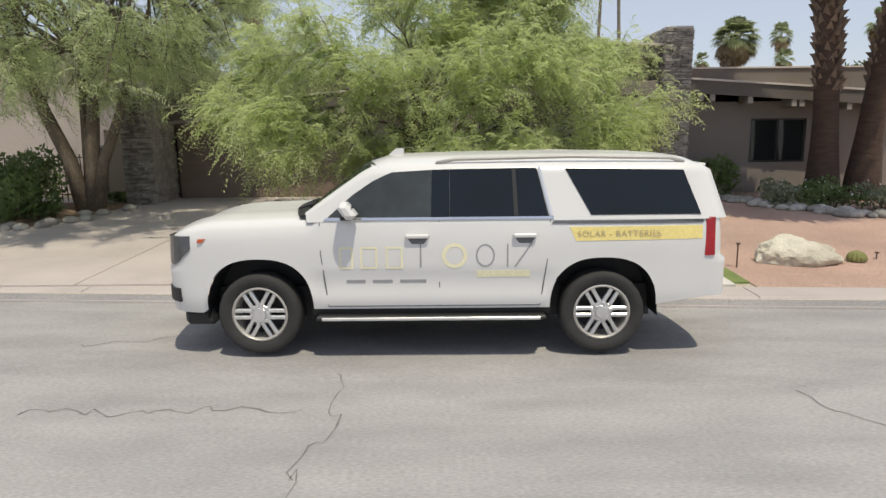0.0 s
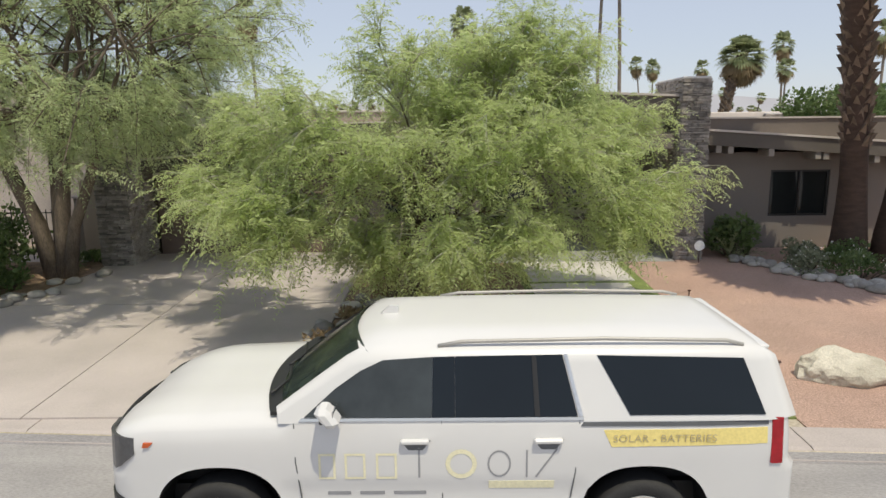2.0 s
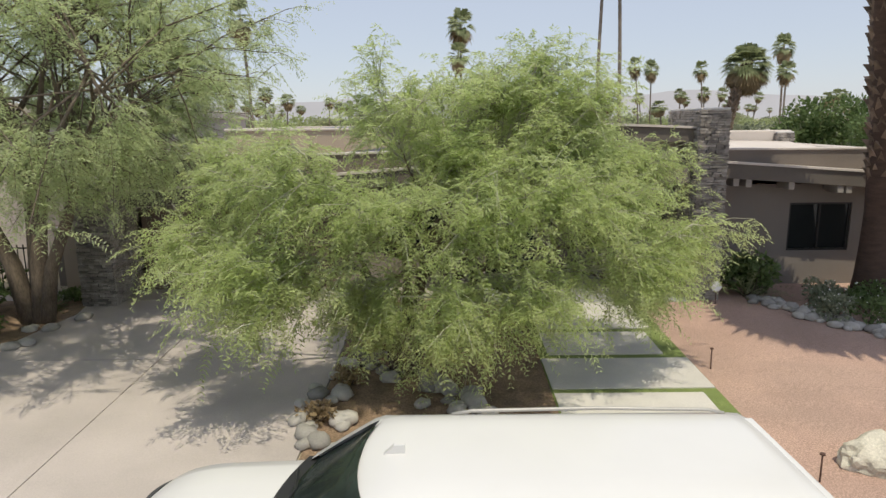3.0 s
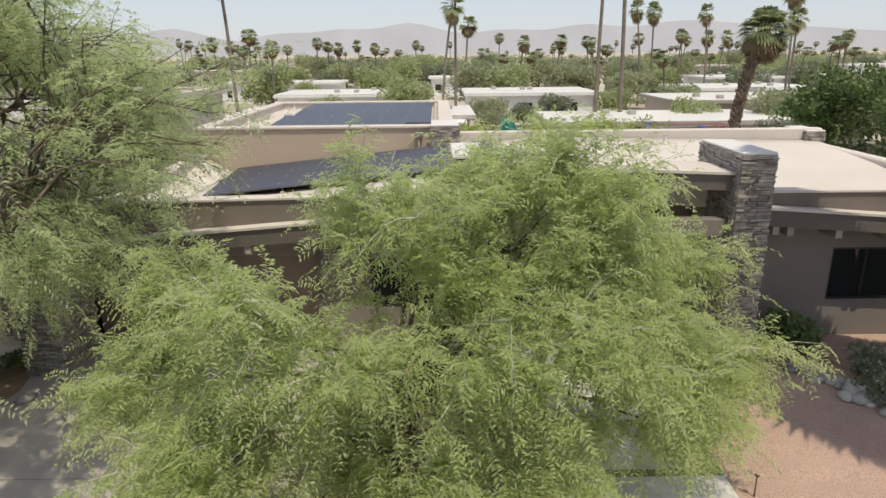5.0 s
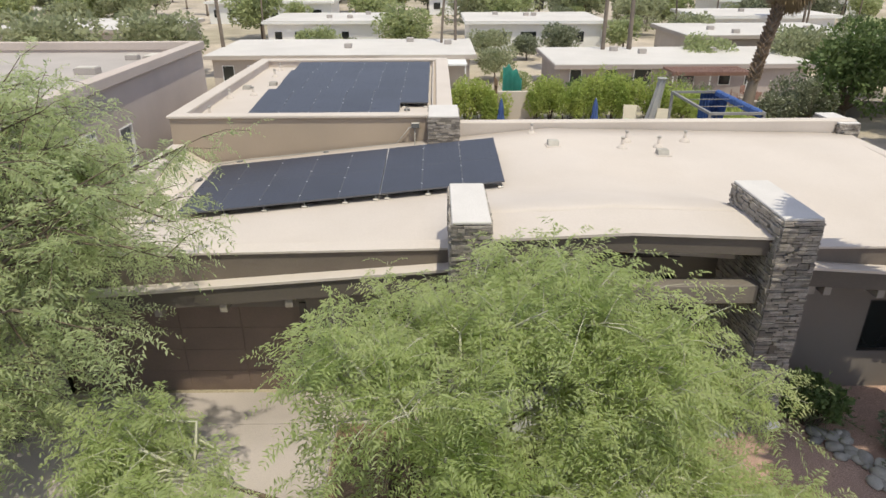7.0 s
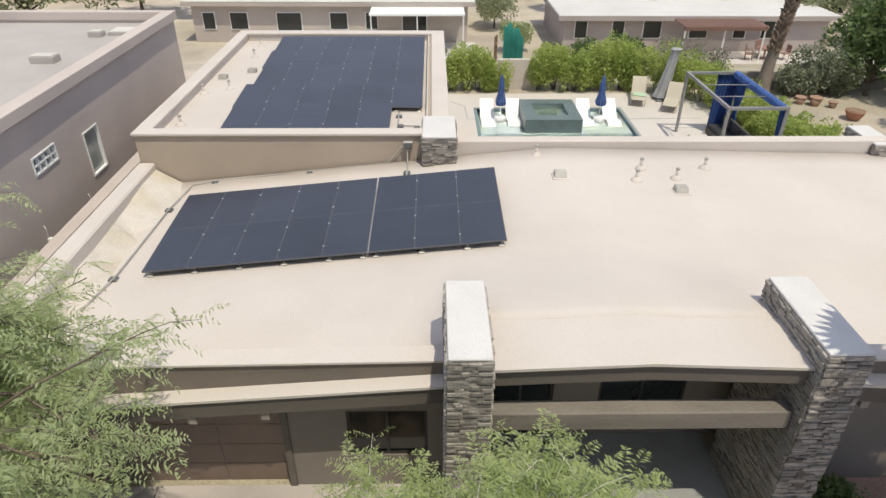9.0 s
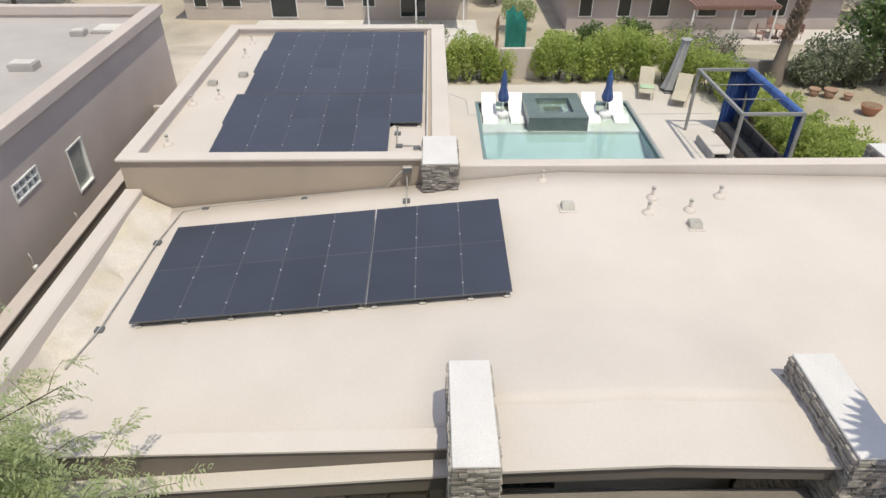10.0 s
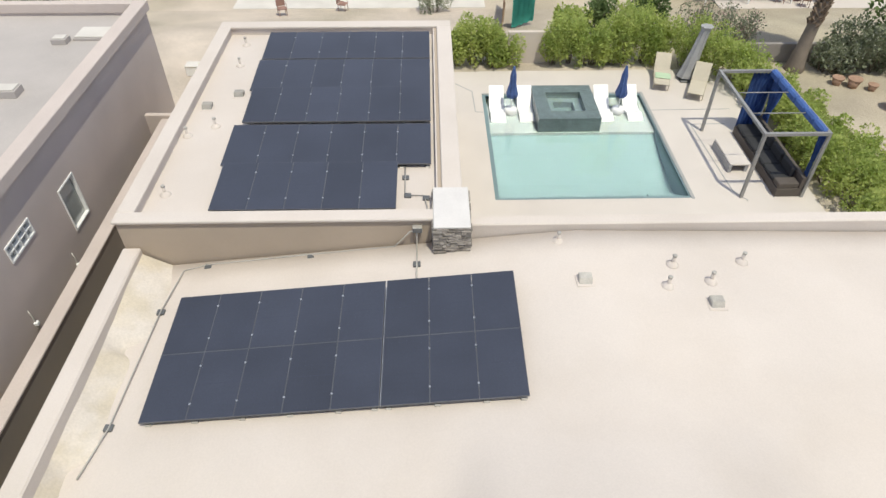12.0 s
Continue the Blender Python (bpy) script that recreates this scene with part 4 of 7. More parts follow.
def build_car():
    car = thing("car", "white full-size sport utility car with faded yellow lettering parked at kerb", "car", (-1.76, 6.87, 0))
    # lower body band with open wheel arches
    bm = bmesh.new()
    rows = 18
    grid = {}
    full = [(u, y) for u, y in CAR_PATH] + [(u, -y) for u, y in CAR_PATH[-2:0:-1]]
    for i, (u, y) in enumerate(full):
        lo = 0.46 if -0.5 < u < 3.7 else (0.42 if u <= -0.5 else 0.47 + 0.09 * min(1, (u - 3.7) / 0.6))
        hi = hood_z(u) - (0.035 if u < 0.6 else -0.01)
        for r in range(rows + 1):
            z = lo + (hi - lo) * r / rows
            k = car_inset(u, z)
            nx = 0.0
            if abs(y) < 0.7 or u < -0.6 or u > 4.3:
                nx = 1.0 if u > 2 else -1.0
            round_in = 0.03 * max(0, (z - (hi - 0.14)) / 0.14) ** 2 if u < 0.6 else 0.0
            sy = max(0.0, abs(y) - k - round_in) * (1 if y >= 0 else -1)
            bulge = 0.0
            if nx > 0:
                bulge = 0.07 if z < 0.93 else (-0.03 - 0.10 * (z - 0.93))
            elif nx < 0:
                bulge = -0.03 if z < 0.86 else 0.02
            uu = u + (bulge if nx else 0) * min(1, (1 - min(1, abs(y) / 1.2)) * 1.6)
            grid[i, r] = bm.verts.new((uu, sy, z))
    n = len(full)
    inside = set()
    for (i, r), v in grid.items():
        for cu, R in ((0.02, 0.515), (3.30, 0.505)):
            dx, dz = v.co.x - cu, v.co.z - 0.44
            d = (abs(dx) ** 2.5 + abs(max(dz, 0)) ** 2.5) ** 0.4 if dz > 0 else abs(dx)
            if d < R and abs(v.co.y) > 0.8:
                inside.add((i, r))
                if d > R - 0.062:
                    v.co.x, v.co.z = cu + dx * R / d, (0.44 + dz * R / d) if dz > 0 else v.co.z
                    inside.discard((i, r))
    for i in range(n):
        for r in range(rows):
            c = ((i, r), ((i + 1) % n, r), ((i + 1) % n, r + 1), (i, r + 1))
            if not any(k in inside for k in c):
                bm.faces.new([grid[k] for k in c]).smooth = True
    for v in [v for v in bm.verts if not v.link_faces]:
        bm.verts.remove(v)
    # hood and cowl bridging both flanks
    top = {}
    nose = [i for i, (u, y) in enumerate(CAR_PATH) if u < 0.62]
    m = 12
    for i in nose:
        left, right = grid[i, rows], grid[(n - i) % n, rows]
        for k in range(1, m):
            t = k / m * 2 - 1
            p = left.co.lerp(right.co, k / m)
            wide = min(1, left.co.y / 0.8)
            p.z += (0.045 * (1 - t ** 6) + 0.012 * math.exp(-((abs(t) - 0.55) / 0.12) ** 2)) * wide
            top[i, k] = bm.verts.new(p)
        top[i, 0], top[i, m] = left, right
    for a, b in zip(nose, nose[1:]):
        for k in range(m):
            c = [top[a, k], top[b, k], top[b, k + 1], top[a, k + 1]]
            c = list(dict.fromkeys(c))
            if len(c) > 2:
                try:
                    bm.faces.new(c).smooth = True
                except ValueError:
                    pass
    bmesh.ops.recalc_face_normals(bm, faces=bm.faces)
    part("body", bm, PAINT, car)
    # cabin shell: flanks above the belt, roof and tail
    bm = bmesh.new()
    us = [0.50 + i * (3.86 / 40) for i in range(41)]

    def shell(u, t):
        """t from 0 at the belt to 1 at the roof's middle line."""
        roof = 1.845 + 0.045 * math.sin(min(1, max(0, (u - 0.9) / 3.3)) * math.pi) ** 0.6
        lean = max(0.0, (1.26 - u) / 0.80)
        high = 1.86 - 0.52 * lean ** 1.05 if lean > 0 else roof - 0.0
        tail = max(0.0, (u - 4.12) / 0.24)
        high = min(high, roof) - 0.10 * tail ** 2
        if t < 0.5:
            z = 1.30 + (min(high, 1.79) - 1.30) * t / 0.5
            y = 0.965 - (z - 1.33) * 0.30
        else:
            k = (t - 0.5) / 0.5
            z0 = min(high, 1.79)
            a = k * math.pi / 2
            y0 = 0.965 - (z0 - 1.33) * 0.30
            y = y0 * (1 - k) if k > 0.25 else y0 * (1 - k ** 1.0)
            z = z0 + (high - z0) * math.sin(min(1, k * 2.2) * math.pi / 2) + 0.012 * math.sin(a)
        shift = 0.0
        if u > 4.05:
            shift = -(z - 1.33) * 0.30 * min(1, (u - 4.05) / 0.31) + 0.09 * (u - 4.05) / 0.31
            y *= 1 - 0.09 * ((u - 4.05) / 0.31) ** 3
        if u < 1.3:
            shift = -0.16 * (1 - (y / 0.97) ** 2) * min(1, (1.3 - u) / 0.1)
        return Vector((u + shift, y, z))

    ts = [i / 14 for i in range(15)]
    rings = []
    for u in us:
        half = [shell(u, t) for t in ts]
        rings.append([bm.verts.new(p) for p in half] + [bm.verts.new((p.x, -p.y, p.z)) for p in half[-2::-1]])
    for i, (a, b) in enumerate(zip(rings, rings[1:])):
        for k in range(len(a) - 1):
            if us[i + 1] < 1.2 and 7 < k < len(a) - 9:
                continue
            bm.faces.new((a[k], b[k], b[k + 1], a[k + 1])).smooth = True
    bm.faces.new(rings[-1])
    bmesh.ops.recalc_face_normals(bm, faces=bm.faces)
    part("cabin", bm, PAINT, car)
    # windscreen lies 8 mm proud of the sloping shell
    bm = bmesh.new()
    g = []
    for i in range(7):
        k = i / 6
        u = 0.545 + k * 0.66
        row = []
        for j in range(13):
            t = j / 12 * 2 - 1
            w = 0.925 - 0.125 * k
            z = 1.345 + 0.495 * k - 0.055 * k * t ** 4
            row.append(bm.verts.new((u - 0.17 * (1 - t * t) - 0.02, w * t, z + 0.006)))
        g.append(row)
    for a, b in zip(g, g[1:]):
        for j in range(12):
            bm.faces.new((a[j], a[j + 1], b[j + 1], b[j])).smooth = True
    bmesh.ops.solidify(bm, geom=list(bm.faces), thickness=0.03)
    bmesh.ops.recalc_face_normals(bm, faces=bm.faces)
    part("windscreen", bm, WINDSCREEN, car, "green-tinted laminated glass")
    bm = bmesh.new()
    for j in range(12):
        t0, t1 = j / 12 * 2 - 1, (j + 1) / 12 * 2 - 1
        q = [(0.54 - 0.17 * (1 - t * t) - d, 0.90 * t, z) for t, d, z in ((t0, 0.0, 1.365), (t1, 0.0, 1.365), (t1, 0.11, 1.365), (t0, 0.11, 1.365))]
        bm.faces.new([bm.verts.new(p) for p in q])
    bmesh.ops.remove_doubles(bm, verts=bm.verts, dist=1e-4)
    bmesh.ops.solidify(bm, geom=list(bm.faces), thickness=0.03)
    part("cowl", bm, BLACK, car)
    for y0 in (-0.62, 0.02):
        part("wiper", tubed([(0.36, y0, 1.395), (0.44, y0 + 0.28, 1.40), (0.40, y0 + 0.56, 1.41)], 0.012, 5), BLACK, car)
    for side in (-1, 1):
        P = lambda name, poly, mat, out=0.006, depth=0.02, label="": part(name, patch(poly, side, out, depth), mat, car, label)
        P("side_window", [(0.70, 1.345), (1.67, 1.34), (1.68, 1.772), (1.30, 1.752), (1.12, 1.672), (0.93, 1.545)], FRONT_GLASS, label="lighter clear front door glass")
        P("side_window", [(1.85, 1.34), (2.775, 1.34), (2.67, 1.782), (1.85, 1.775)], GLASS)
        P("pillar_trim", [(1.672, 1.34), (1.848, 1.34), (1.848, 1.775), (1.682, 1.772)], GLASS, 0.009)
        P("window_divider", [(2.45, 1.345), (2.49, 1.345), (2.47, 1.775), (2.435, 1.775)], BLACK, 0.012)
        P("quarter_window", [(3.17, 1.345), (4.19, 1.345), (4.045, 1.748), (2.935, 1.775)], GLASS)
        P("window_moulding", [(0.66, 1.318), (2.82, 1.316), (2.82, 1.338), (0.68, 1.340)], CHROME, 0.012, 0.02, "bright chrome belt moulding")
        P("pillar_moulding", [(2.785, 1.34), (2.815, 1.34), (2.705, 1.79), (2.68, 1.786)], ALU, 0.010)
        P("belt_strip", [(2.80, 1.268), (4.22, 1.262), (4.22, 1.292), (2.82, 1.295)], GREY, 0.008)
        P("rocker", [(0.52, 0.40), (2.80, 0.40), (2.80, 0.475), (0.52, 0.475)], BLACK, -0.01, 0.1)
        P("tail_lamp", [(4.245, 0.955), (4.335, 0.955), (4.335, 1.31), (4.25, 1.318)], RED_LENS, 0.012, 0.04, "tall red tail lamp")
        P("turn_lamp", [(-0.55, 1.115), (-0.50, 1.118), (-0.47, 1.152), (-0.54, 1.15)], AMBER, 0.013)
        for u0, z0, u1, z1 in ((0.62, 1.30, 0.625, 1.0), (0.625, 1.0, 0.68, 0.485), (1.745, 1.31, 1.745, 0.485), (2.79, 1.31, 2.76, 0.90), (2.76, 0.90, 2.70, 0.485), (0.68, 0.487, 2.70, 0.487)):
            part("panel_gap", bar_on(u0, z0, u1, z1, 0.009, side), GREY, car)
        for u0 in (1.44, 2.45):
            P("handle_cup", [(u0 - 0.01, 1.165), (u0 + 0.22, 1.165), (u0 + 0.16, 1.09), (u0 + 0.05, 1.09)], GREY, 0.003, 0.006)
            c = flank(u0, 1.16, side)
            s0 = side
            part("door_handle", boxed(u0 - 0.01, u0 + 0.21, min(c.y, c.y + 0.045 * s0), max(c.y, c.y + 0.045 * s0), 1.145, 1.185, bevel=0.012), PAINT, car)
        # running board on brackets
        a, b = sorted((side * 0.90, side * 1.05))
        board = part("running_board", boxed(0.56, 2.76, a, b, 0.355, 0.40, bevel=0.015), BLACK, car)
        a, b = sorted((side * 1.052, side * 1.066))
        part("trim_strip", boxed(0.62, 2.70, a, b, 0.362, 0.392, bevel=0.004), ALU, board, "bright edge strip")
        # door mirror
        c = flank(0.86, 1.36, side)
        bm = bmesh.new()
        box(bm, 0.82, 0.95, -0.10, 0.10, 1.345, 1.50, bevel=0.04)
        for v in bm.verts:
            v.co.x += 0.05 * (v.co.z < 1.4) - 0.03 * abs(v.co.y)
        bmesh.ops.translate(bm, verts=bm.verts, vec=(0, side * 1.09, 0))
        mirror = part("mirror", bm, PAINT, car)
        a, b = sorted((side * 0.93, side * 1.06))
        part("bracket", boxed(0.83, 0.93, a, b, 1.325, 1.36, bevel=0.008), BLACK, mirror)
        part("mirror_glass", boxed(0.952, 0.96, side * 1.09 - 0.07, side * 1.09 + 0.07, 1.37, 1.475), CHROME, mirror)
        # roof rail
        part("roof_rail", tubed([(1.72, side * 0.745, 1.83), (1.90, side * 0.745, 1.862), (3.0, side * 0.745, 1.878), (3.95, side * 0.745, 1.855), (4.08, side * 0.745, 1.82)], 0.017, 6), PIPE, car)
        # wheel arch liners
        for cu in (0.02, 3.30):
            bm = bmesh.new()
            rim_v = []
            for k in range(15):
                a = math.pi * k / 14
                ca, sa = math.cos(a), math.sin(a)
                rim_v.append([bm.verts.new((cu + 0.53 * (abs(ca) ** 0.8) * (1 if ca > 0 else -1), side * y, 0.36 + 0.60 * abs(sa) ** 0.8)) for y in (0.955, 0.55)])
            for p, q in zip(rim_v, rim_v[1:]):
                bm.faces.new((p[0], q[0], q[1], p[1]))
            bm.faces.new([p[1] for p in rim_v])
            part("arch_liner", bm, BLACK, car)
        car_wheel(car, 0.0, side * 0.855, side)
        car_wheel(car, 3.30, side * 0.855, side)
        # faded door graphics: plain shapes
        z0, z1 = 0.865, 1.085
        for u0, u1 in ((0.80, 0.93), (1.00, 1.16), (1.24, 1.40)):
            part("graphic", frame_on(u0, u1, z0 - 0.01, z1 - 0.02, 0.018, side), PALE_YELLOW, car)
        part("graphic", bar_on(1.57, z0, 1.57, z1 + 0.02, 0.016, side), VINYL_GREY, car)
        part("graphic", frame_on(1.77, 2.01, z0 - 0.01, z1 + 0.01, 0.035, side, 20), PALE_YELLOW, car)
        part("graphic", frame_on(2.09, 2.27, z0, z1, 0.014, side, 18), VINYL_GREY, car)
        part("graphic", bar_on(2.39, z0, 2.39, z1, 0.014, side), VINYL_GREY, car)
        part("graphic", bar_on(2.46, z0, 2.62, z1 + 0.01, 0.014, side), VINYL_GREY, car)
        part("graphic", patch([(2.10, 0.765), (2.60, 0.765), (2.60, 0.83), (2.10, 0.83)], side, 0.003, 0.005), PALE_YELLOW, car)
        for u0, u1 in ((0.86, 1.04), (1.11, 1.30), (1.37, 1.62)):
            part("graphic", bar_on(u0, 0.73, u1, 0.73, 0.03, side), VINYL_GREY, car)
        part("yellow_stripe", patch([(2.97, 1.235), (4.215, 1.24), (4.215, 1.115), (3.03, 1.105)], side, 0.004, 0.006), YELLOW, car, "pale yellow vinyl stripe")
        f = bpy.data.curves.new("lettering", "FONT")
        f.body, f.size, f.space_character = "SOLAR - BATTERIES", 0.084, 1.08
        f.extrude, f.align_x = 0.001, "LEFT"
        f.materials.append(VINYL_FADED)
        t = new("lettering", f)
        t.parent = car
        y = flank(3.0, 1.17, side, 0.008).y
        t.matrix_basis = pose(3.04 if side < 0 else 3.90, y, 1.143, 90, 0, 0 if side < 0 else 180)
    part("front_valance", boxed(-0.78, -0.46, -0.86, 0.86, 0.27, 0.43, bevel=0.04), BLACK, car)
    last = len(CAR_PATH) - 1
    for side in (-1, 1):
        part("head_lamp", wrap(last - 14, last - 6, lambda k: (1.05 - 0.16 * min(1, k * 3), 1.175 - 0.03 * k), side, 0.012), LENS, car, "smoked headlamp lens")
        part("grille", wrap(last - 5, last, lambda k: (0.82, 1.10), side, 0.012), BLACK, car)
        part("fog_lamp", wrap(last - 12, last - 8, lambda k: (0.53, 0.66), side, 0.03), BLACK, car)
    bm = boxed(4.445, 4.46, -0.66, 0.66, 1.37, 1.68)
    for v in bm.verts:
        v.co.x -= (v.co.z - 1.33) * 0.30
    part("rear_window", bm, GLASS, car)
    part("spoiler", boxed(4.06, 4.31, -0.70, 0.70, 1.765, 1.80, bevel=0.012), PAINT, car)
    part("underbody", boxed(-0.55, 3.85, -0.62, 0.62, 0.28, 0.6), BLACK, car)
    bm = bmesh.new()
    prism(bm, [(0, -0.02), (0.16, -0.02), (0.16, 0.02), (0, 0.02)], 0, 0.07)
    for v in bm.verts:
        if v.co.z > 0.05 and v.co.x < 0.1:
            v.co.x += 0.08
        v.co.x += 1.2
        v.co.z += 1.88
    part("antenna_fin", bm, PAINT, car)
    return car


build_car()


# ---- trees ----
def leaf_sprays(anchors, dirs, rng, length, pairs, pinna, width, droop=0.5):
    """Feathery sprays: a row of narrow pinnae either side of a drooping stem. Returns one big list of quads."""
    n = len(anchors)
    A = np.asarray(anchors)
    D = np.asarray(dirs)
    D = D / np.maximum(1e-6, np.linalg.norm(D, axis=1, keepdims=True))
    up = np.tile([0.0, 0.0, 1.0], (n, 1)) + rng.normal(0, 0.35, (n, 3))
    S = np.cross(D, up)
    S /= np.maximum(1e-6, np.linalg.norm(S, axis=1, keepdims=True))
    L = length * rng.uniform(0.6, 1.25, n)
    quads = []
    for k in range(pairs):
        f = (k + 0.7) / pairs
        base = A + D * (L * f)[:, None] + np.array([0, 0, -1.0]) * (droop * L * f * f)[:, None]
        size = pinna * (1.0 - 0.55 * abs(f - 0.45) * 1.4)
        for sgn in (-1, 1):
            tip = S * sgn + D * 0.45 + rng.normal(0, 0.22, (n, 3))
            tip /= np.linalg.norm(tip, axis=1, keepdims=True)
            wv = np.cross(tip, up)
            wv /= np.maximum(1e-6, np.linalg.norm(wv, axis=1, keepdims=True))
            wv += rng.normal(0, 0.3, (n, 3))
            sz = (size * rng.uniform(0.7, 1.3, n))[:, None]
            e = base + tip * sz + np.array([0, 0, -0.25]) * sz
            m = base + tip * sz * 0.5
            quads.append(np.stack([base, m + wv * width * 0.5, e, m - wv * width * 0.5], axis=1))
    return np.concatenate(quads).reshape(-1, 3)


def quad_mesh(name, verts, mat, parent, label="", kind=""):
    me = bpy.data.meshes.new(name)
    k = len(verts) // 4
    me.vertices.add(len(verts))
    me.vertices.foreach_set("co", np.ascontiguousarray(verts, dtype=np.float32).ravel())
    me.loops.add(4 * k)
    me.loops.foreach_set("vertex_index", np.arange(4 * k, dtype=np.int32))
    me.polygons.add(k)
    me.polygons.foreach_set("loop_start", np.arange(0, 4 * k, 4, dtype=np.int32))
    me.update(calc_edges=True)
    me.materials.append(mat)
    ob = new(name, me)
    if parent:
        ob.parent = parent
    return tagged(ob, label, kind=kind)


def mesquite(name, label, base, stems, centre, radii, low, mats, seed, limbs=15, subs=13, twigs=8, sprays=6, length=0.36, fine=(7, 0.105, 0.024), gaps=0.25, lobes=()):
    """A spreading thorn tree: forked trunk, limbs, twigs and feathery leaves within an uneven dome."""
    rng = np.random.default_rng(seed)
    tree = thing(name, label, "tree", base)
    B = Vector(base)
    wood, thin = bmesh.new(), bmesh.new()
    C = Vector(centre) - B
    R = radii
    anchors, dirs = [], []

    def dome(rmin, rmax):
        while True:
            d = Vector(rng.normal(0, 1, 3)).normalized()
            if d.z < -0.92:
                continue
            r = rng.uniform(rmin, rmax)
            lump = 1 + 0.34 * noise.noise(d * 2.1 + Vector((seed, 0, 0)))
            if noise.noise(d * 3.7 + Vector((0, seed, 3))) < -0.62 + gaps:
                continue
            rz = R[2] if d.z > 0 else low
            return C + Vector((d.x * R[0], d.y * R[1], d.z * rz)) * r * lump

    forks = []
    for dx, dy, h, rad in stems:
        p = [Vector((0.12 * dx, 0.12 * dy, -0.15)), Vector((dx * 0.35, dy * 0.35, h * 0.4)), Vector((dx * 0.75, dy * 0.7, h * 0.75)), Vector((dx, dy, h))]
        tube(wood, p, [rad * 1.25, rad, rad * 0.85, rad * 0.7], 9)
        forks.append((p[-1], rad * 0.7))
    for n in range(len(lobes) or limbs):
        if lobes:
            hub, size = Vector(lobes[n][:3]) - B, Vector(lobes[n][3:])
            goal = hub - (hub - Vector((0, 0, 1.6))).normalized() * 0.35 * size.x
        else:
            goal = dome(0.45, 0.68)
        start, rad = min(forks, key=lambda f: (f[0] - goal).length + rng.uniform(0, 1.2))
        mid = start.lerp(goal, 0.5) + Vector((rng.normal(0, 0.25), rng.normal(0, 0.25), 0.35))
        tube(wood, [start, start.lerp(mid, 0.5) + Vector((0, 0, 0.1)), mid, mid.lerp(goal, 0.6), goal], [rad * 0.65, rad * 0.5, rad * 0.38, rad * 0.26, rad * 0.16], 6)
        for _ in range(subs):
            for _ in range(30):
                if lobes:
                    d = Vector(rng.normal(0, 1, 3)).normalized()
                    end = hub + Vector((d.x * size.x, d.y * size.y, d.z * size.z)) * rng.uniform(0.35, 1.0) * (1 + 0.3 * noise.noise(d * 2.3 + hub))
                    break
                end = dome(0.72, 1.0)
                if (end - goal).length < 0.55 * max(R):
                    break
            k = rng.uniform(0.25, 1.0)
            s = mid.lerp(goal, k)
            m2 = s.lerp(end, 0.55) + Vector((rng.normal(0, 0.15), rng.normal(0, 0.15), 0.22))
            tube(thin, [s, m2, end], [0.026, 0.017, 0.007], 4, caps=False)
            for _ in range(twigs):
                f = rng.uniform(0.35, 1.0)
                q = s.lerp(m2, f * 2) if f < 0.5 else m2.lerp(end, f * 2 - 1)
                d = (end - C)
                d = Vector((d.x / R[0], d.y / R[1], 0.6 * d.z / R[2])).normalized() * 0.8 + Vector(rng.normal(0, 0.6, 3))
                d.normalize()
                ln = rng.uniform(0.35, 0.85)
                tipp = q + d * ln + Vector((0, 0, -0.18 * ln))
                tube(thin, [q, q + d * ln * 0.5, tipp], [0.007, 0.005, 0.003], 3, caps=False)
                for j in range(sprays):
                    t = (j + rng.uniform(0.2, 1)) / sprays
                    a = q.lerp(tipp, t)
                    anchors.append(a[:])
                    dirs.append((d * 0.7 + Vector(rng.normal(0, 0.55, 3)))[:])
    part("trunk", wood, mats[0], tree)
    part("twig", thin, mats[1], tree)
    v = leaf_sprays(anchors, dirs, rng, length, fine[0], fine[1], fine[2])
    quad_mesh("crown", v, mats[2], tree, "feathery fine-leaved green crown")
    return tree


CROWN_LOBES = [(0.4, 12.7, 4.7, 1.2, 1.1, 0.85), (1.6, 12.8, 4.85, 1.1, 1.0, 0.8), (2.1, 12.8, 4.35, 0.75, 0.8, 0.6), (-0.8, 12.6, 4.4, 1.1, 1.1, 0.8),
               (1.1, 14.1, 4.6, 1.0, 0.9, 0.75), (-0.5, 14.3, 4.0, 0.9, 0.9, 0.7), (2.3, 14.0, 3.9, 0.8, 0.8, 0.7),
               (-2.1, 11.3, 3.5, 0.95, 1.0, 0.7), (-3.3, 12.6, 3.5, 0.7, 0.8, 0.55), (-2.9, 11.0, 2.2, 0.8, 0.9, 0.6), (-3.9, 12.2, 2.4, 0.75, 0.8, 0.55),
               (-2.2, 10.9, 1.9, 0.9, 1.0, 0.6), (-1.1, 11.5, 2.9, 1.0, 1.1, 0.85), (0.4, 11.5, 2.9, 1.2, 1.0, 1.0), (1.9, 11.6, 3.0, 1.0, 1.0, 0.85),
               (0.2, 12.4, 3.5, 1.0, 0.9, 0.7), (1.6, 12.5, 3.6, 1.0, 0.9, 0.7),
               (2.5, 12.6, 3.2, 0.8, 0.8, 0.6), (3.7, 12.6, 2.3, 0.85, 0.8, 0.45), (2.9, 11.9, 1.9, 0.85, 0.8, 0.5), (1.5, 11.3, 1.7, 0.95, 0.9, 0.55),
               (0.0, 11.3, 1.6, 1.0, 0.9, 0.55), (-1.4, 11.8, 1.6, 0.9, 0.9, 0.5), (3.3, 13.5, 3.5, 0.5, 0.5, 0.28)]
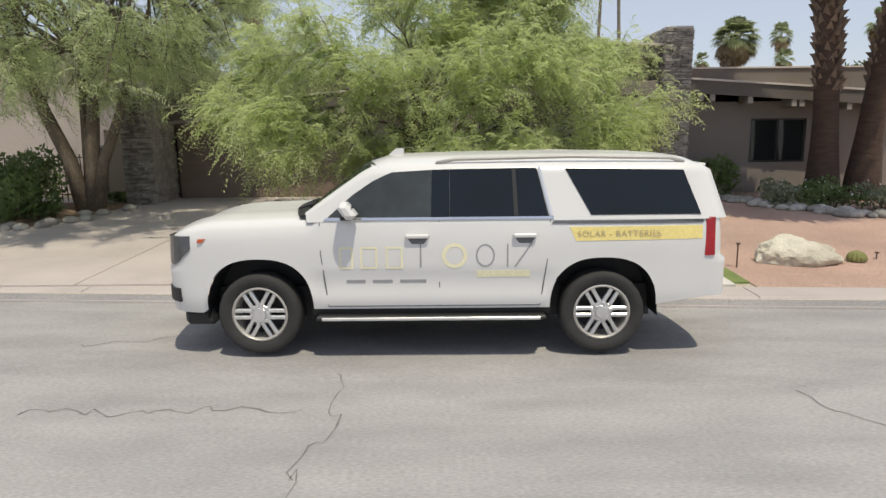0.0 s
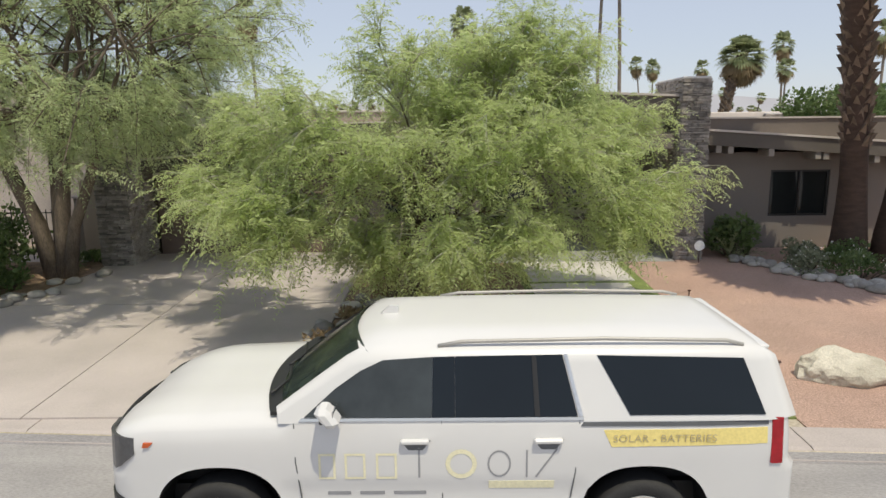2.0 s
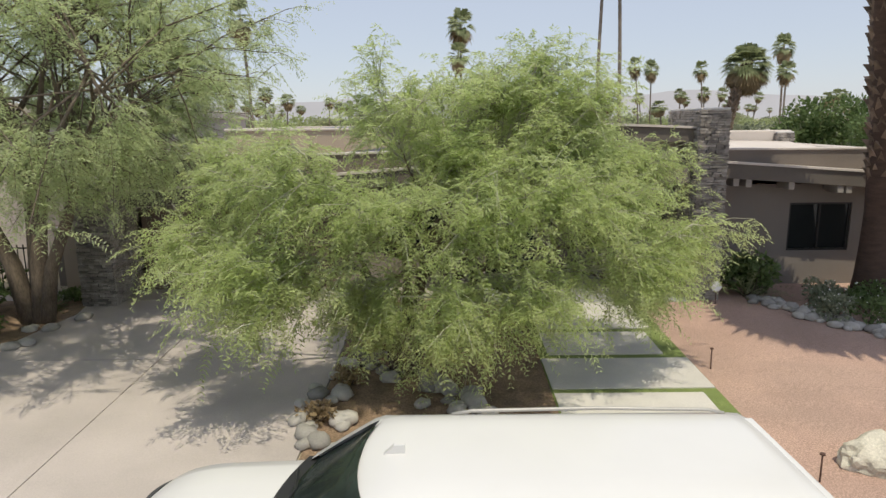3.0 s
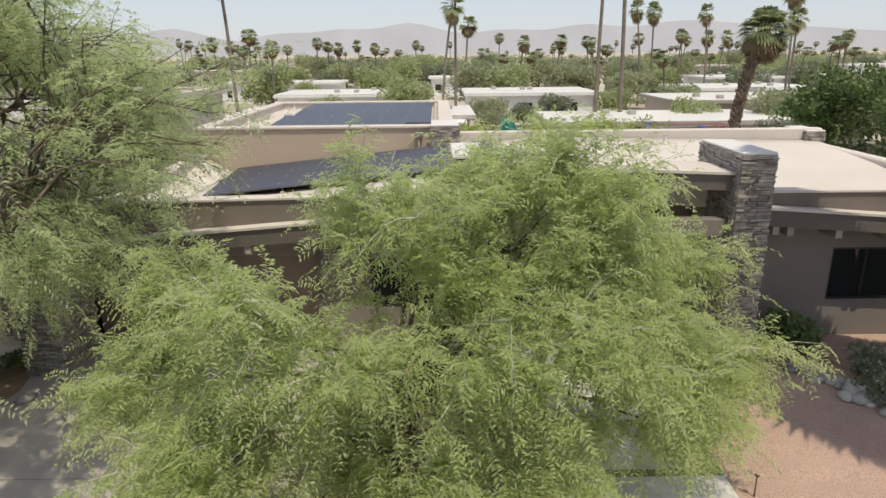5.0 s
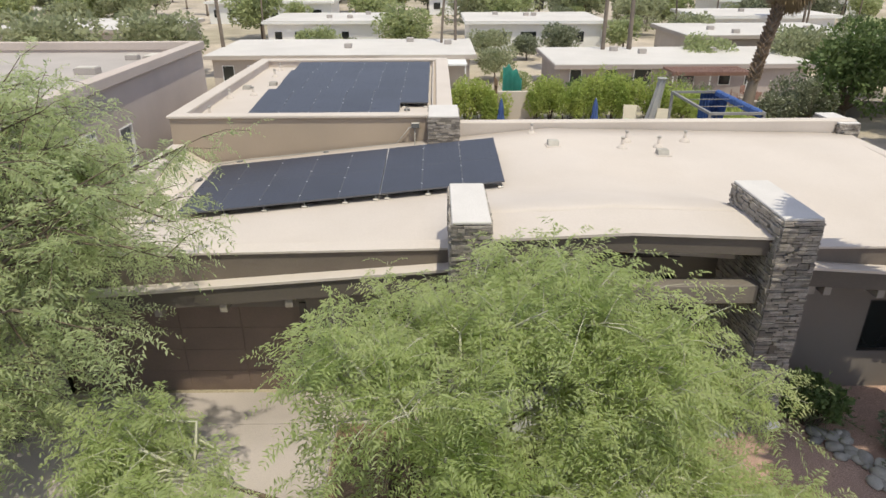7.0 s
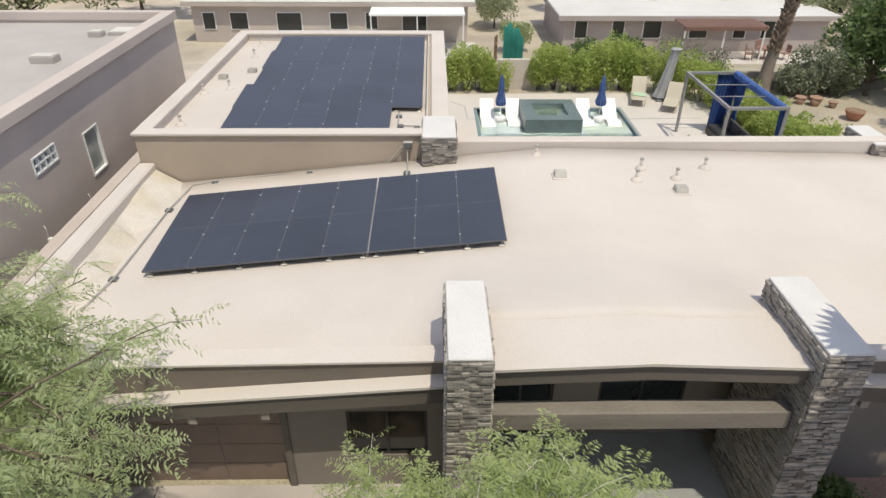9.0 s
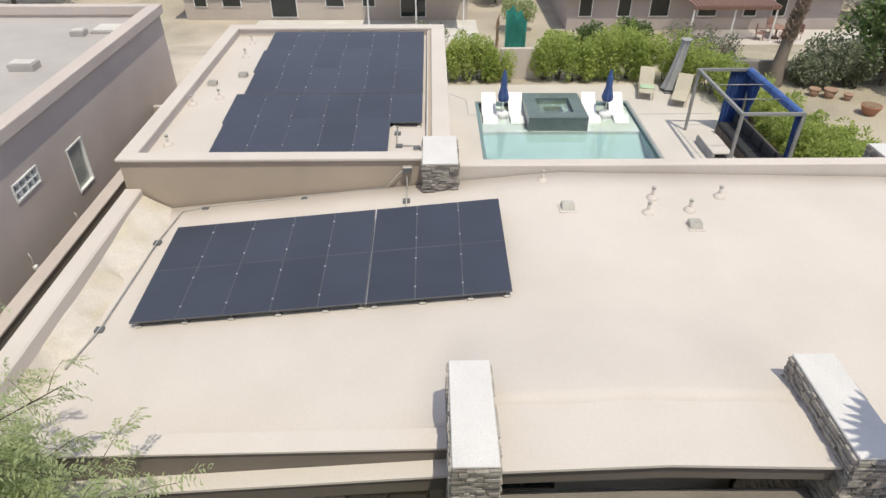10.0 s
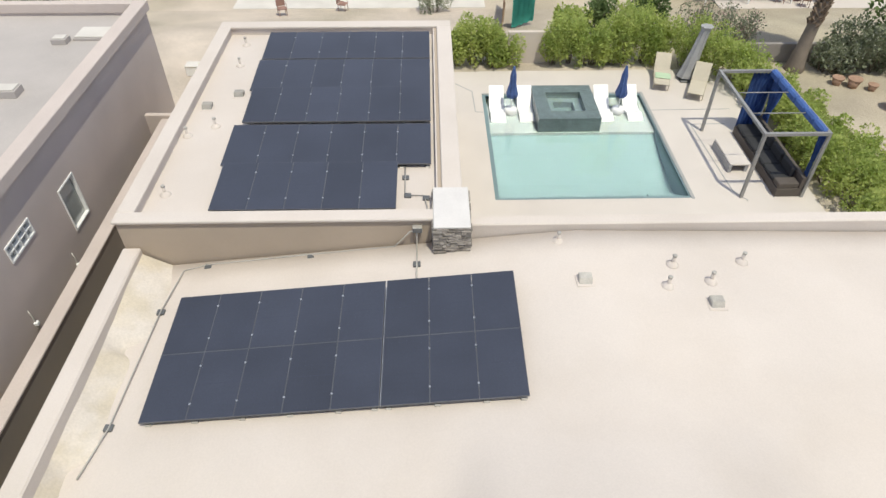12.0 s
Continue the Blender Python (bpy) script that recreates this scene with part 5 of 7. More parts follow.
mesquite("mesquite_tree", "spreading green mesquite tree with feathery drooping leaves", (-0.83, 12.8, 0.13), [(-0.5, 0.1, 1.6, 0.12), (0.35, -0.2, 1.7, 0.13), (0.9, 0.5, 1.5, 0.10), (0.1, 0.7, 1.8, 0.10)],
         (-0.05, 12.6, 2.4), (4.75, 3.1, 2.7), 2.42, (BARK, TWIG, MESQUITE), 11, subs=11, twigs=8, sprays=7, length=0.42, fine=(9, 0.10, 0.018), lobes=CROWN_LOBES)
mesquite("mesquite_tree", "tall grey-green mesquite tree with several dark stems", (-8.7, 15.5, 0.2), [(-1.1, -0.1, 3.2, 0.17), (0.3, 0.2, 3.4, 0.17), (1.3, -0.3, 3.0, 0.13), (-0.3, 0.8, 3.6, 0.13)],
         (-8.2, 13.7, 5.0), (5.7, 4.5, 3.3), 2.6, (BARK, BARK, MESQUITE_GREY), 23, limbs=20, subs=15, twigs=8, sprays=7, length=0.40, fine=(9, 0.10, 0.019), gaps=0.3)


# ---- plants ----
def leaf_cloud(centre_pts, n, size, rng, up=0.3):
    """Loose leaf quads round given lumps (x, y, z, rx, ry, rz), denser near each lump's skin."""
    lumps = np.array(centre_pts)
    pick = rng.integers(0, len(lumps), n)
    d = rng.normal(0, 1, (n, 3))
    d /= np.linalg.norm(d, axis=1, keepdims=True)
    r = rng.uniform(0.55, 1.05, n) ** 0.6
    P = lumps[pick, :3] + d * lumps[pick, 3:] * r[:, None]
    a = d * 0.6 + rng.normal(0, 0.7, (n, 3)) + np.array([0, 0, up])
    a /= np.linalg.norm(a, axis=1, keepdims=True)
    b = np.cross(a, rng.normal(0, 1, (n, 3)))
    b /= np.maximum(1e-6, np.linalg.norm(b, axis=1, keepdims=True))
    s = (size * rng.uniform(0.6, 1.4, n))[:, None]
    q = np.stack([P, P + a * s * 0.5 + b * s * 0.28, P + a * s, P + a * s * 0.5 - b * s * 0.28], axis=1)
    q[:, :, 2] = np.maximum(q[:, :, 2], 0.01)
    return q.reshape(-1, 3)


def lumps_in(rng, k, rx, ry, h, low=0.25):
    out = []
    for _ in range(k):
        x, y = rng.uniform(-rx, rx), rng.uniform(-ry, ry)
        z = rng.uniform(low, 0.8) * h
        s = rng.uniform(0.28, 0.45)
        out.append((x * 0.75, y * 0.75, z, s * max(0.3, min(rx, 1.2)), s * max(0.3, min(ry, 1.2)), s * h * 0.75))
    return out


def shrub(name, label, at, rx, ry, h, n, size, mat, seed, category="shrub", flowers=0, k=9, flower_mat=None, group=""):
    rng = np.random.default_rng(seed)
    s = thing(name, label, category, at, group=group)
    lumps = lumps_in(rng, k, rx, ry, h)
    bm = bmesh.new()
    for x, y, z, *_ in lumps[:10]:
        tube(bm, [(x * 0.3, y * 0.3, -0.05), (x * 0.7, y * 0.7, z * 0.5), (x, y, z)], [0.022, 0.015, 0.008], 4)
    part("stem", bm, BARK, s)
    quad_mesh("foliage", leaf_cloud(lumps, n, size, rng), mat, s)
    if flowers:
        f = leaf_cloud([(x, y, z + 0.06, a * 1.1, b * 1.1, c * 1.1) for x, y, z, a, b, c in lumps], flowers, 0.05, rng)
        quad_mesh("flower", f, flower_mat or FLOWER, s)
    return s


def broad_tree(label, at, r, h, n, size, mat, seed, name="tree", trunk=0.14, low=0.3, group=""):
    rng = np.random.default_rng(seed)
    t = thing(name, label, "tree", at, group=group)
    lumps = []
    bm = bmesh.new()
    tube(bm, [(0, 0, -0.1), (0.05, 0.02, h * low * 0.6), (0, 0.05, h * low)], [trunk, trunk * 0.8, trunk * 0.7], 7)
    for _ in range(14):
        a, rr = rng.uniform(0, math.tau), r * rng.uniform(0.1, 0.72)
        z = h * rng.uniform(low + 0.08, 0.88)
        c = (rr * math.cos(a), rr * math.sin(a), z)
        tube(bm, [(0, 0.05, h * low * 0.95), (c[0] * 0.5, c[1] * 0.5, (h * low + z) / 2), c], [trunk * 0.5, trunk * 0.3, trunk * 0.12], 5)
        s = rng.uniform(0.28, 0.46)
        lumps.append((*c, s * r, s * r, s * h * 0.55))
    part("trunk", bm, BARK, t)
    quad_mesh("crown", leaf_cloud(lumps, n, size, rng), mat, t)
    return t


def blade_plant(name, label, at, n, length, width, mat, seed, droop=0.5, category="plant"):
    """Long arching leaves from one base, each folded along its middle."""
    rng = np.random.default_rng(seed)
    t = thing(name, label, category, at)
    q = []
    for _ in range(n):
        a, tilt = rng.uniform(0, math.tau), rng.uniform(0.15, 1.2)
        d = np.array([math.cos(a) * math.sin(tilt), math.sin(a) * math.sin(tilt), math.cos(tilt)])
        s = np.array([-math.sin(a), math.cos(a), 0]) * width
        L = length * rng.uniform(0.6, 1.1)
        p = np.zeros(3)
        for k in range(5):
            f = (k + 1) / 5
            e = d * L * f + np.array([0, 0, -droop * L * f * f * math.sin(tilt)])
            w0, w1 = s * (1 - (k / 5) ** 2), s * (1 - f ** 2)
            q.append([p - w0, p + w0, e + w1, e - w1])
            if k > 0:
                for sg in (-1, 1):
                    tip = e + s * sg * 7 * (1.1 - f * 0.7) + d * L * 0.1
                    q.append([e, e + d * L * 0.05, tip, tip - d * L * 0.01])
            p = e
    v = np.array(q).reshape(-1, 3)
    v[:, 2] = np.maximum(v[:, 2], 0.02)
    quad_mesh("leaves", v, mat, t)
    part("crown_base", tubed([(0, 0, -0.05), (0, 0, 0.18)], [0.10, 0.06], 7), BARK, t)
    return t


def fan_palm(label, at, height, lean=(0, 0), seed=1, trunk_r=0.17, skirt=0.3, fans=34, reach=1.5, bark=PALM_GREY, boots=0, group=""):
    """A fan palm: slim ringed trunk, a ball of folded fans and a skirt of dry ones."""
    rng = np.random.default_rng(seed)
    t = thing("fan_palm", label, "palm tree", at, group=group)
    bm = bmesh.new()
    pts, rad = [], []
    for k in range(13):
        f = k / 12
        pts.append((lean[0] * f * f, lean[1] * f * f, -0.15 + (height + 0.15) * f))
        rad.append(trunk_r * (1.35 - 0.5 * min(1, f * 5)) * (1 - 0.25 * f) * rng.uniform(0.96, 1.04))
    tube(bm, pts, rad, 10)
    part("trunk", bm, bark, t)
    if boots:
        bm = bmesh.new()
        for k in range(boots):
            z = height * (0.30 + 0.70 * k / boots)
            f = z / height
            a = k * 2.4
            r = trunk_r * 0.8
            c = Vector((lean[0] * f * f + math.cos(a) * r, lean[1] * f * f + math.sin(a) * r, z))
            o, s2 = Vector((math.cos(a), math.sin(a), 0)), Vector((-math.sin(a), math.cos(a), 0))
            h2 = rng.uniform(0.16, 0.32)
            vv = [bm.verts.new(p) for p in (c - s2 * 0.10 - o * 0.03, c + s2 * 0.10 - o * 0.03, c + o * rng.uniform(0.07, 0.16) + Vector((0, 0, h2)) + s2 * rng.uniform(-0.04, 0.04), c - o * 0.04 + Vector((0, 0, h2)))]
            for q in ((0, 1, 2), (1, 3, 2), (3, 0, 2), (0, 3, 1)):
                bm.faces.new([vv[i] for i in q])
        tagged(part("leaf_base", bm, BOOT, t, "rough dry leaf bases"), kind="stuff")
    top = np.array([lean[0], lean[1], height])

    def fans_mesh(count, lo, hi, length, drop):
        q = []
        for _ in range(count):
            az, el = rng.uniform(0, math.tau), rng.uniform(lo, hi)
            d = np.array([math.cos(az) * math.cos(el), math.sin(az) * math.cos(el), math.sin(el)])
            s = np.array([-math.sin(az), math.cos(az), 0])
            u = np.cross(d, s)
            pet = top + d * length * 0.45 + np.array([0, 0, -drop * 0.1])
            q.append([top - s * 0.02, top + s * 0.02, pet + s * 0.015, pet - s * 0.015])
            m = 13
            for k in range(m):
                a = (k / (m - 1) - 0.5) * 2.5
                ray = d * math.cos(a) + s * math.sin(a) + u * 0.25 * abs(math.sin(a))
                L = length * 0.62 * (1 - 0.25 * abs(a) / 1.25) * rng.uniform(0.9, 1.08)
                mid = pet + ray * L * 0.6
                tip = pet + ray * L + np.array([0, 0, -0.28 * L - drop * 0.1])
                w = np.cross(ray, u) * 0.05 * length
                q.append([pet, mid + w, tip, mid - w])
        return np.array(q).reshape(-1, 3)

    quad_mesh("crown", fans_mesh(fans, -0.55, 1.35, reach, 0.4), PALM_LEAF, t)
    if skirt:
        quad_mesh("dry_skirt", fans_mesh(int(fans * skirt * 1.6), -1.45, -0.5, reach * 0.95, 0.6), PALM_DRY, t)
    return t


# tall palms by the window
fan_palm("thick red-brown palm trunk with rough leaf bases beside window", (9.62, 16.65, 0.2), 8.8, (-1.9, -1.7), 31, 0.36, 0.4, 34, 1.55, PALM_BARK, 260)
fan_palm("leaning red-brown palm trunk with rough leaf bases by planting bed", (10.55, 16.5, 0.2), 9.5, (-0.9, -4.2), 32, 0.36, 0.5, 60, 2.5, PALM_BARK, 260)


def stone(bm, r, seed, flat=0.7, sub=2):
    rng = random.Random(seed)
    g = bmesh.ops.create_icosphere(bm, subdivisions=sub, radius=1.0)
    o = Vector((rng.uniform(-9, 9), rng.uniform(-9, 9), rng.uniform(-9, 9)))
    for v in g["verts"]:
        k = 1 + 0.30 * noise.noise(v.co * 1.3 + o) + 0.12 * noise.noise(v.co * 3.5 + o)
        v.co = Vector((v.co.x * r[0], v.co.y * r[1], v.co.z * r[2])) * k
        if v.co.z < -0.3 * r[2]:
            v.co.z = -0.3 * r[2]
    return g


bm = bmesh.new()
stone(bm, (0.62, 0.36, 0.30), 5, sub=4)
for v in bm.verts:
    v.co += Vector((0.03, 0.03, 0.02)) * noise.noise(v.co * 7) + 0.02 * Vector((0, 0, noise.noise(v.co * 16)))
    if v.co.x > 0.15:
        v.co.z *= 0.85
rock = link_mesh("boulder", bm, BOULDER)
rock.location = (5.42, 9.8, 0.10)
tagged(rock, "large pale rounded granite boulder on pink gravel", "rock")
cactus = thing("barrel_cactus", "small ribbed golden barrel cactus on gravel", "cactus", (6.35, 9.75, 0.03))
bm = bmesh.new()
rings = []
for i in range(9):
    a = -0.3 + i / 8 * 1.85
    rings.append([bm.verts.new(((0.13 + 0.016 * (k % 2)) * math.cos(a) * math.cos(k * math.tau / 28), (0.13 + 0.016 * (k % 2)) * math.cos(a) * math.sin(k * math.tau / 28), 0.07 + 0.12 * math.sin(a))) for k in range(28)])
for a, b in zip(rings, rings[1:]):
    for k in range(28):
        bm.faces.new((a[k], a[(k + 1) % 28], b[(k + 1) % 28], b[k]))
part("body", bm, CACTUS, cactus)
part("crown", tubed([(0, 0, 0.17), (0, 0, 0.20)], [0.05, 0.02], 8), PALM_DRY, cactus)
for x, y in ((4.38, 9.45), (4.42, 12.8), (6.75, 9.9)):
    h = 0.36 if x < 6 else 0.1
    s = thing("path_light", "thin rusted path light stake in gravel", "path light", (x, y, lot(y)), group="path lights")
    part("stake", tubed([(0, 0, -0.05), (0, 0, h)], 0.011, 6), RUST, s)
    part("cap", tubed([(0, 0, h), (0, 0, h + 0.02)], [0.035, 0.028], 8), RUST, s)
sign = thing("sign", "small round pale sign on a thin stake by the stone pier", "sign", (5.95, 16.35, 0.24))
part("stake", tubed([(0, 0, -0.05), (0, 0, 0.45)], 0.01, 6), RUST, sign)
part("disc", tubed([(0, 0.01, 0.42), (0, -0.01, 0.42)], 0.12, 16), LOUNGER, sign)

COBBLES = []
for k in range(6):
    bm = bmesh.new()
    stone(bm, (1, 0.8, 0.62), 40 + k, sub=2)
    me = bpy.data.meshes.new("cobble")
    bm.to_mesh(me)
    bm.free()
    me.polygons.foreach_set("use_smooth", [True] * len(me.polygons))
    me.materials.append(COBBLE)
    COBBLES.append(me)


def cobbles(group, label, path, n, lo, hi, spread, seed):
    rng = random.Random(seed)
    for k in range(n):
        f = rng.random() * (len(path) - 1)
        i = min(int(f), len(path) - 2)
        (xa, ya), (xb, yb) = path[i], path[i + 1]
        x = xa + (xb - xa) * (f - i) + rng.gauss(0, spread)
        y = ya + (yb - ya) * (f - i) + rng.gauss(0, spread)
        s = rng.uniform(lo, hi)
        ob = new("cobble", COBBLES[k % 6])
        ob.matrix_world = Matrix.LocRotScale((x, y, lot(y) + 0.25 * s), Euler((0, 0, rng.uniform(0, 6.28))), (s, s, s))
        tagged(ob, label, "stone", group)


cobbles("cobbles edging the bed", "rounded grey river cobble edging the planting bed", [(7.2, 16.6), (7.4, 15.6), (8.0, 14.9), (8.6, 14.2), (9.3, 13.6), (10.5, 13.2), (12.5, 12.9)], 120, 0.09, 0.20, 0.16, 2)
cobbles("stones round the tree", "pale rounded stone in the leaf-littered tree bed", [(-2.0, 10.4), (-1.9, 12.0), (-1.3, 13.4), (-0.4, 12.0), (0.5, 11.2)], 46, 0.10, 0.24, 0.22, 3)
cobbles("stones by the driveway", "pale stone at the edge of the shaded bed", [(-9.8, 12.5), (-8.7, 13.8), (-8.3, 15.6)], 34, 0.08, 0.2, 0.2, 4)

# bed under the palms
for k, (x, y, r, h, m) in enumerate(((8.0, 15.4, 0.6, 0.5, GREY_LEAF), (8.9, 14.9, 0.7, 0.55, DARK_LEAF), (9.8, 14.3, 0.7, 0.6, GREY_LEAF), (10.7, 14.2, 0.8, 0.6, DARK_LEAF), (11.7, 14.0, 0.8, 0.65, GREY_LEAF), (9.2, 15.8, 0.7, 0.6, DARK_LEAF), (12.8, 14.3, 0.9, 0.7, DARK_LEAF), (8.3, 16.3, 0.5, 0.5, GREY_LEAF), (11.2, 15.3, 0.8, 0.6, GREY_LEAF))):
    shrub("flowering_shrub", "low grey-green shrub with small white flowers in cobbled bed", (x, y, lot(y)), r, r, h, 1300, 0.075, m, 50 + k, flowers=60, group="bed shrubs")
blade_plant("sago_palm", "dark green feathery cycad beside stone pier", (6.9, 16.9, 0.24), 46, 1.15, 0.014, PALM_LEAF, 61, category="cycad")
blade_plant("sago_palm", "dark green feathery cycad against the house wall", (7.45, 17.2, 0.24), 34, 0.85, 0.014, DARK_LEAF, 62, category="cycad")
for k, (x, y, L, n) in enumerate(((-9.6, 13.6, 1.2, 60), (-10.9, 14.0, 1.4, 60), (-9.0, 16.4, 0.8, 36), (-12.2, 13.4, 1.3, 50))):
    blade_plant("sago_palm", "dark green feathery cycad in the shaded driveway bed", (x, y, lot(y)), n, L, 0.015, DARK_LEAF, 70 + k, category="cycad")
for k, (x, y, r, h) in enumerate(((-9.4, 14.9, 0.6, 0.35), (-10.4, 12.9, 0.7, 0.3), (-11.6, 12.7, 0.7, 0.3), (-8.8, 17.2, 0.5, 0.3))):
    shrub("ground_cover", "low dark green ground cover in shaded bed", (x, y, lot(y)), r, r, h, 900, 0.07, DARK_LEAF, 80 + k)
for k, (x, y, r, h) in enumerate(((-9.9, 14.3, 1.0, 1.3), (-11.4, 14.6, 1.2, 1.6), (-10.7, 15.8, 1.0, 1.5), (-13.0, 14.8, 1.3, 1.8))):
    shrub("bushy_shrub", "bushy dark green shrub in front of the iron fence", (x, y, lot(y)), r, r, h, 3000, 0.11, DARK_LEAF, 180 + k, k=16)
shrub("bushy_shrub", "lush green shrub at the foot of the stone pier", (7.0, 16.95, 0.24), 0.65, 0.5, 1.0, 1800, 0.11, DARK_LEAF, 190, k=12)
for k, (x, y) in enumerate(((-1.9, 11.2), (-1.7, 12.3), (-1.2, 13.9))):
    shrub("dry_grass", "tuft of dry yellow grass by the tree stones", (x, y, lot(y)), 0.3, 0.3, 0.22, 300, 0.08, PALM_DRY, 90 + k, category="grass")

# iron fence and garden walls beside the driveway bed
fence = thing("iron_fence", "black iron picket fence behind the shaded bed", "fence", (-12.5, 17.4, 0.26))
for z in (0.2, 1.2):
    part("rail", boxed(-3.0, 2.6, -0.015, 0.015, z, z + 0.03), IRON, fence)
for k in range(38):
    part("picket", boxed(-2.95 + k * 0.148, -2.93 + k * 0.148, -0.01, 0.01, 0.0, 1.3), IRON, fence)
bm = boxed(-9.75, -8.3, 18.35, 18.5, 0.1, 2.2)
tagged(link_mesh("garden_gate", bm, STUCCO_TAN), "tan rendered garden wall beside the stone pier", "wall", kind="structure")

# ---- neighbour ----
nb = thing("neighbour_house", "two-window taupe stucco neighbour house with flat grey roof", "house", (-18, 28, 0.25))


def nb_part(name, bm, mat, label="", parent=None):
    bmesh.ops.translate(bm, verts=bm.verts, vec=(18, -28, -0.25))
    return part(name, bm, mat, parent or nb, label)


for y0, y1, z0, z1 in ((19.5, 25.95, 0, 4.55), (27.17, 28.7, 0, 4.55), (29.66, 37.8, 0, 4.55), (25.95, 27.17, 0, 2.95), (25.95, 27.17, 3.45, 4.55), (28.7, 29.66, 0, 1.66), (28.7, 29.66, 3.1, 4.55)):
    nb_part("side_wall", boxed(-11.05, -10.8, y0, y1, z0, z1), NB_WALL)
nb_part("front_wall", boxed(-29, -11.05, 19.5, 19.75, 0, 4.55), NB_WALL)
nb_part("back_wall", boxed(-29, -11.05, 37.55, 37.8, 0, 4.55), NB_WALL)
for d in ((-11.12, -10.64, 19.46, 37.84, 4.552, 4.9), (-29, -11.12, 37.5, 37.84, 4.552, 4.9), (-29, -11.12, 19.46, 19.8, 4.552, 4.9)):
    nb_part("parapet", boxed(*d, bevel=0.02), NB_WALL)
nb_part("roof", boxed(-29, -11.1, 19.75, 37.55, 4.3, 4.45), NB_ROOF)
for y0, y1, z0, z1, name in ((25.95, 27.17, 2.95, 3.45, "small"), (28.7, 29.66, 1.66, 3.1, "tall")):
    bm = bmesh.new()
    f = 0.045
    box(bm, -10.92, -10.77, y0, y1, z0, z0 + f)
    box(bm, -10.92, -10.77, y0, y1, z1 - f, z1)
    box(bm, -10.92, -10.772, y0, y0 + f, z0 + f, z1 - f)
    box(bm, -10.92, -10.772, y1 - f, y1, z0 + f, z1 - f)
    if name == "small":
        for k in range(1, 4):
            box(bm, -10.91, -10.78, y0 + (y1 - y0) * k / 4 - 0.015, y0 + (y1 - y0) * k / 4 + 0.015, z0 + f, z1 - f)
        box(bm, -10.909, -10.782, y0 + f, y1 - f, (z0 + z1) / 2 - 0.015, (z0 + z1) / 2 + 0.015)
    w = nb_part("window_frame", bm, LOUNGER, "white window frame")
    nb_part("pane", boxed(-10.90, -10.88, y0 + f, y1 - f, z0 + f, z1 - f), PALE_GLASS, parent=w)
for x0, x1, y0, y1, h in ((-13.1, -12.6, 35.1, 35.5, 0.18), (-12.5, -11.4, 35.4, 36.3, 0.1), (-13.4, -12.6, 31.5, 32.0, 0.22)):
    hatch = thing("roof_hatch", "low pale roof hatch on the neighbour roof", "hatch", ((x0 + x1) / 2, (y0 + y1) / 2, 4.45))
    w, d = (x1 - x0) / 2, (y1 - y0) / 2
    part("curb", boxed(-w, w, -d, d, 0, h, bevel=0.01), NB_ROOF, hatch)
    part("lid", boxed(-w + 0.05, w - 0.05, -d + 0.05, d - 0.05, h + 0.002, h + 0.04, bevel=0.01), PALE_CONCRETE, hatch)
# taupe face also stands for its shade, the paler cap for a sunlit top
yard_wall = thing("side_yard_wall", "low taupe rendered wall between the two houses, face dark as shaded, cap pale as sunlit", "wall", (-9.92, 27.0, 0.25), kind="structure")
part("wall", boxed(-0.17, 0.17, -8.4, 7.8, -0.15, 1.45, bevel=0.01), STUCCO, yard_wall)
part("cap", boxed(-0.20, 0.20, -8.45, 7.8, 1.452, 1.52, bevel=0.015), NB_WALL, yard_wall, "pale rendered cap")
tagged(link_mesh("back_yard_wall", boxed(-10.7, -8.1, 34.8, 35.0, 0.1, 1.9, bevel=0.02), NB_WALL), "low taupe wall closing the side yard", "wall", kind="structure")

for y, z in ((25.49, 1.25), (28.0, 0.97)):
    tap = thing("wall_pipe", "short pale pipe and valve on the neighbour wall", "pipe", (-10.8, y, z), group="wall pipes")
    part("pipe", tubed([(-0.02, 0, -0.25), (0.06, 0, -0.2), (0.07, 0, 0.3), (0.0, 0.05, 0.42)], 0.022, 6), PIPE, tap)
    part("valve", boxed(0.03, 0.14, -0.06, 0.06, -0.06, 0.06, bevel=0.015), LOUNGER, tap)
shrub("yard_plant", "small bright green potted plant in the far side yard", (-10.0, 40.6, 0.25), 0.6, 0.5, 0.9, 900, 0.10, HEDGE_LEAF, 171)
crate = thing("storage_box", "small white plastic storage box in the side yard", "box", (-10.9, 41.2, 0.25))
part("body", boxed(-0.35, 0.35, -0.25, 0.25, 0, 0.42, bevel=0.03), LOUNGER, crate)
part("lid", boxed(-0.37, 0.37, -0.27, 0.27, 0.422, 0.48, bevel=0.02), PALE_CONCRETE, crate)

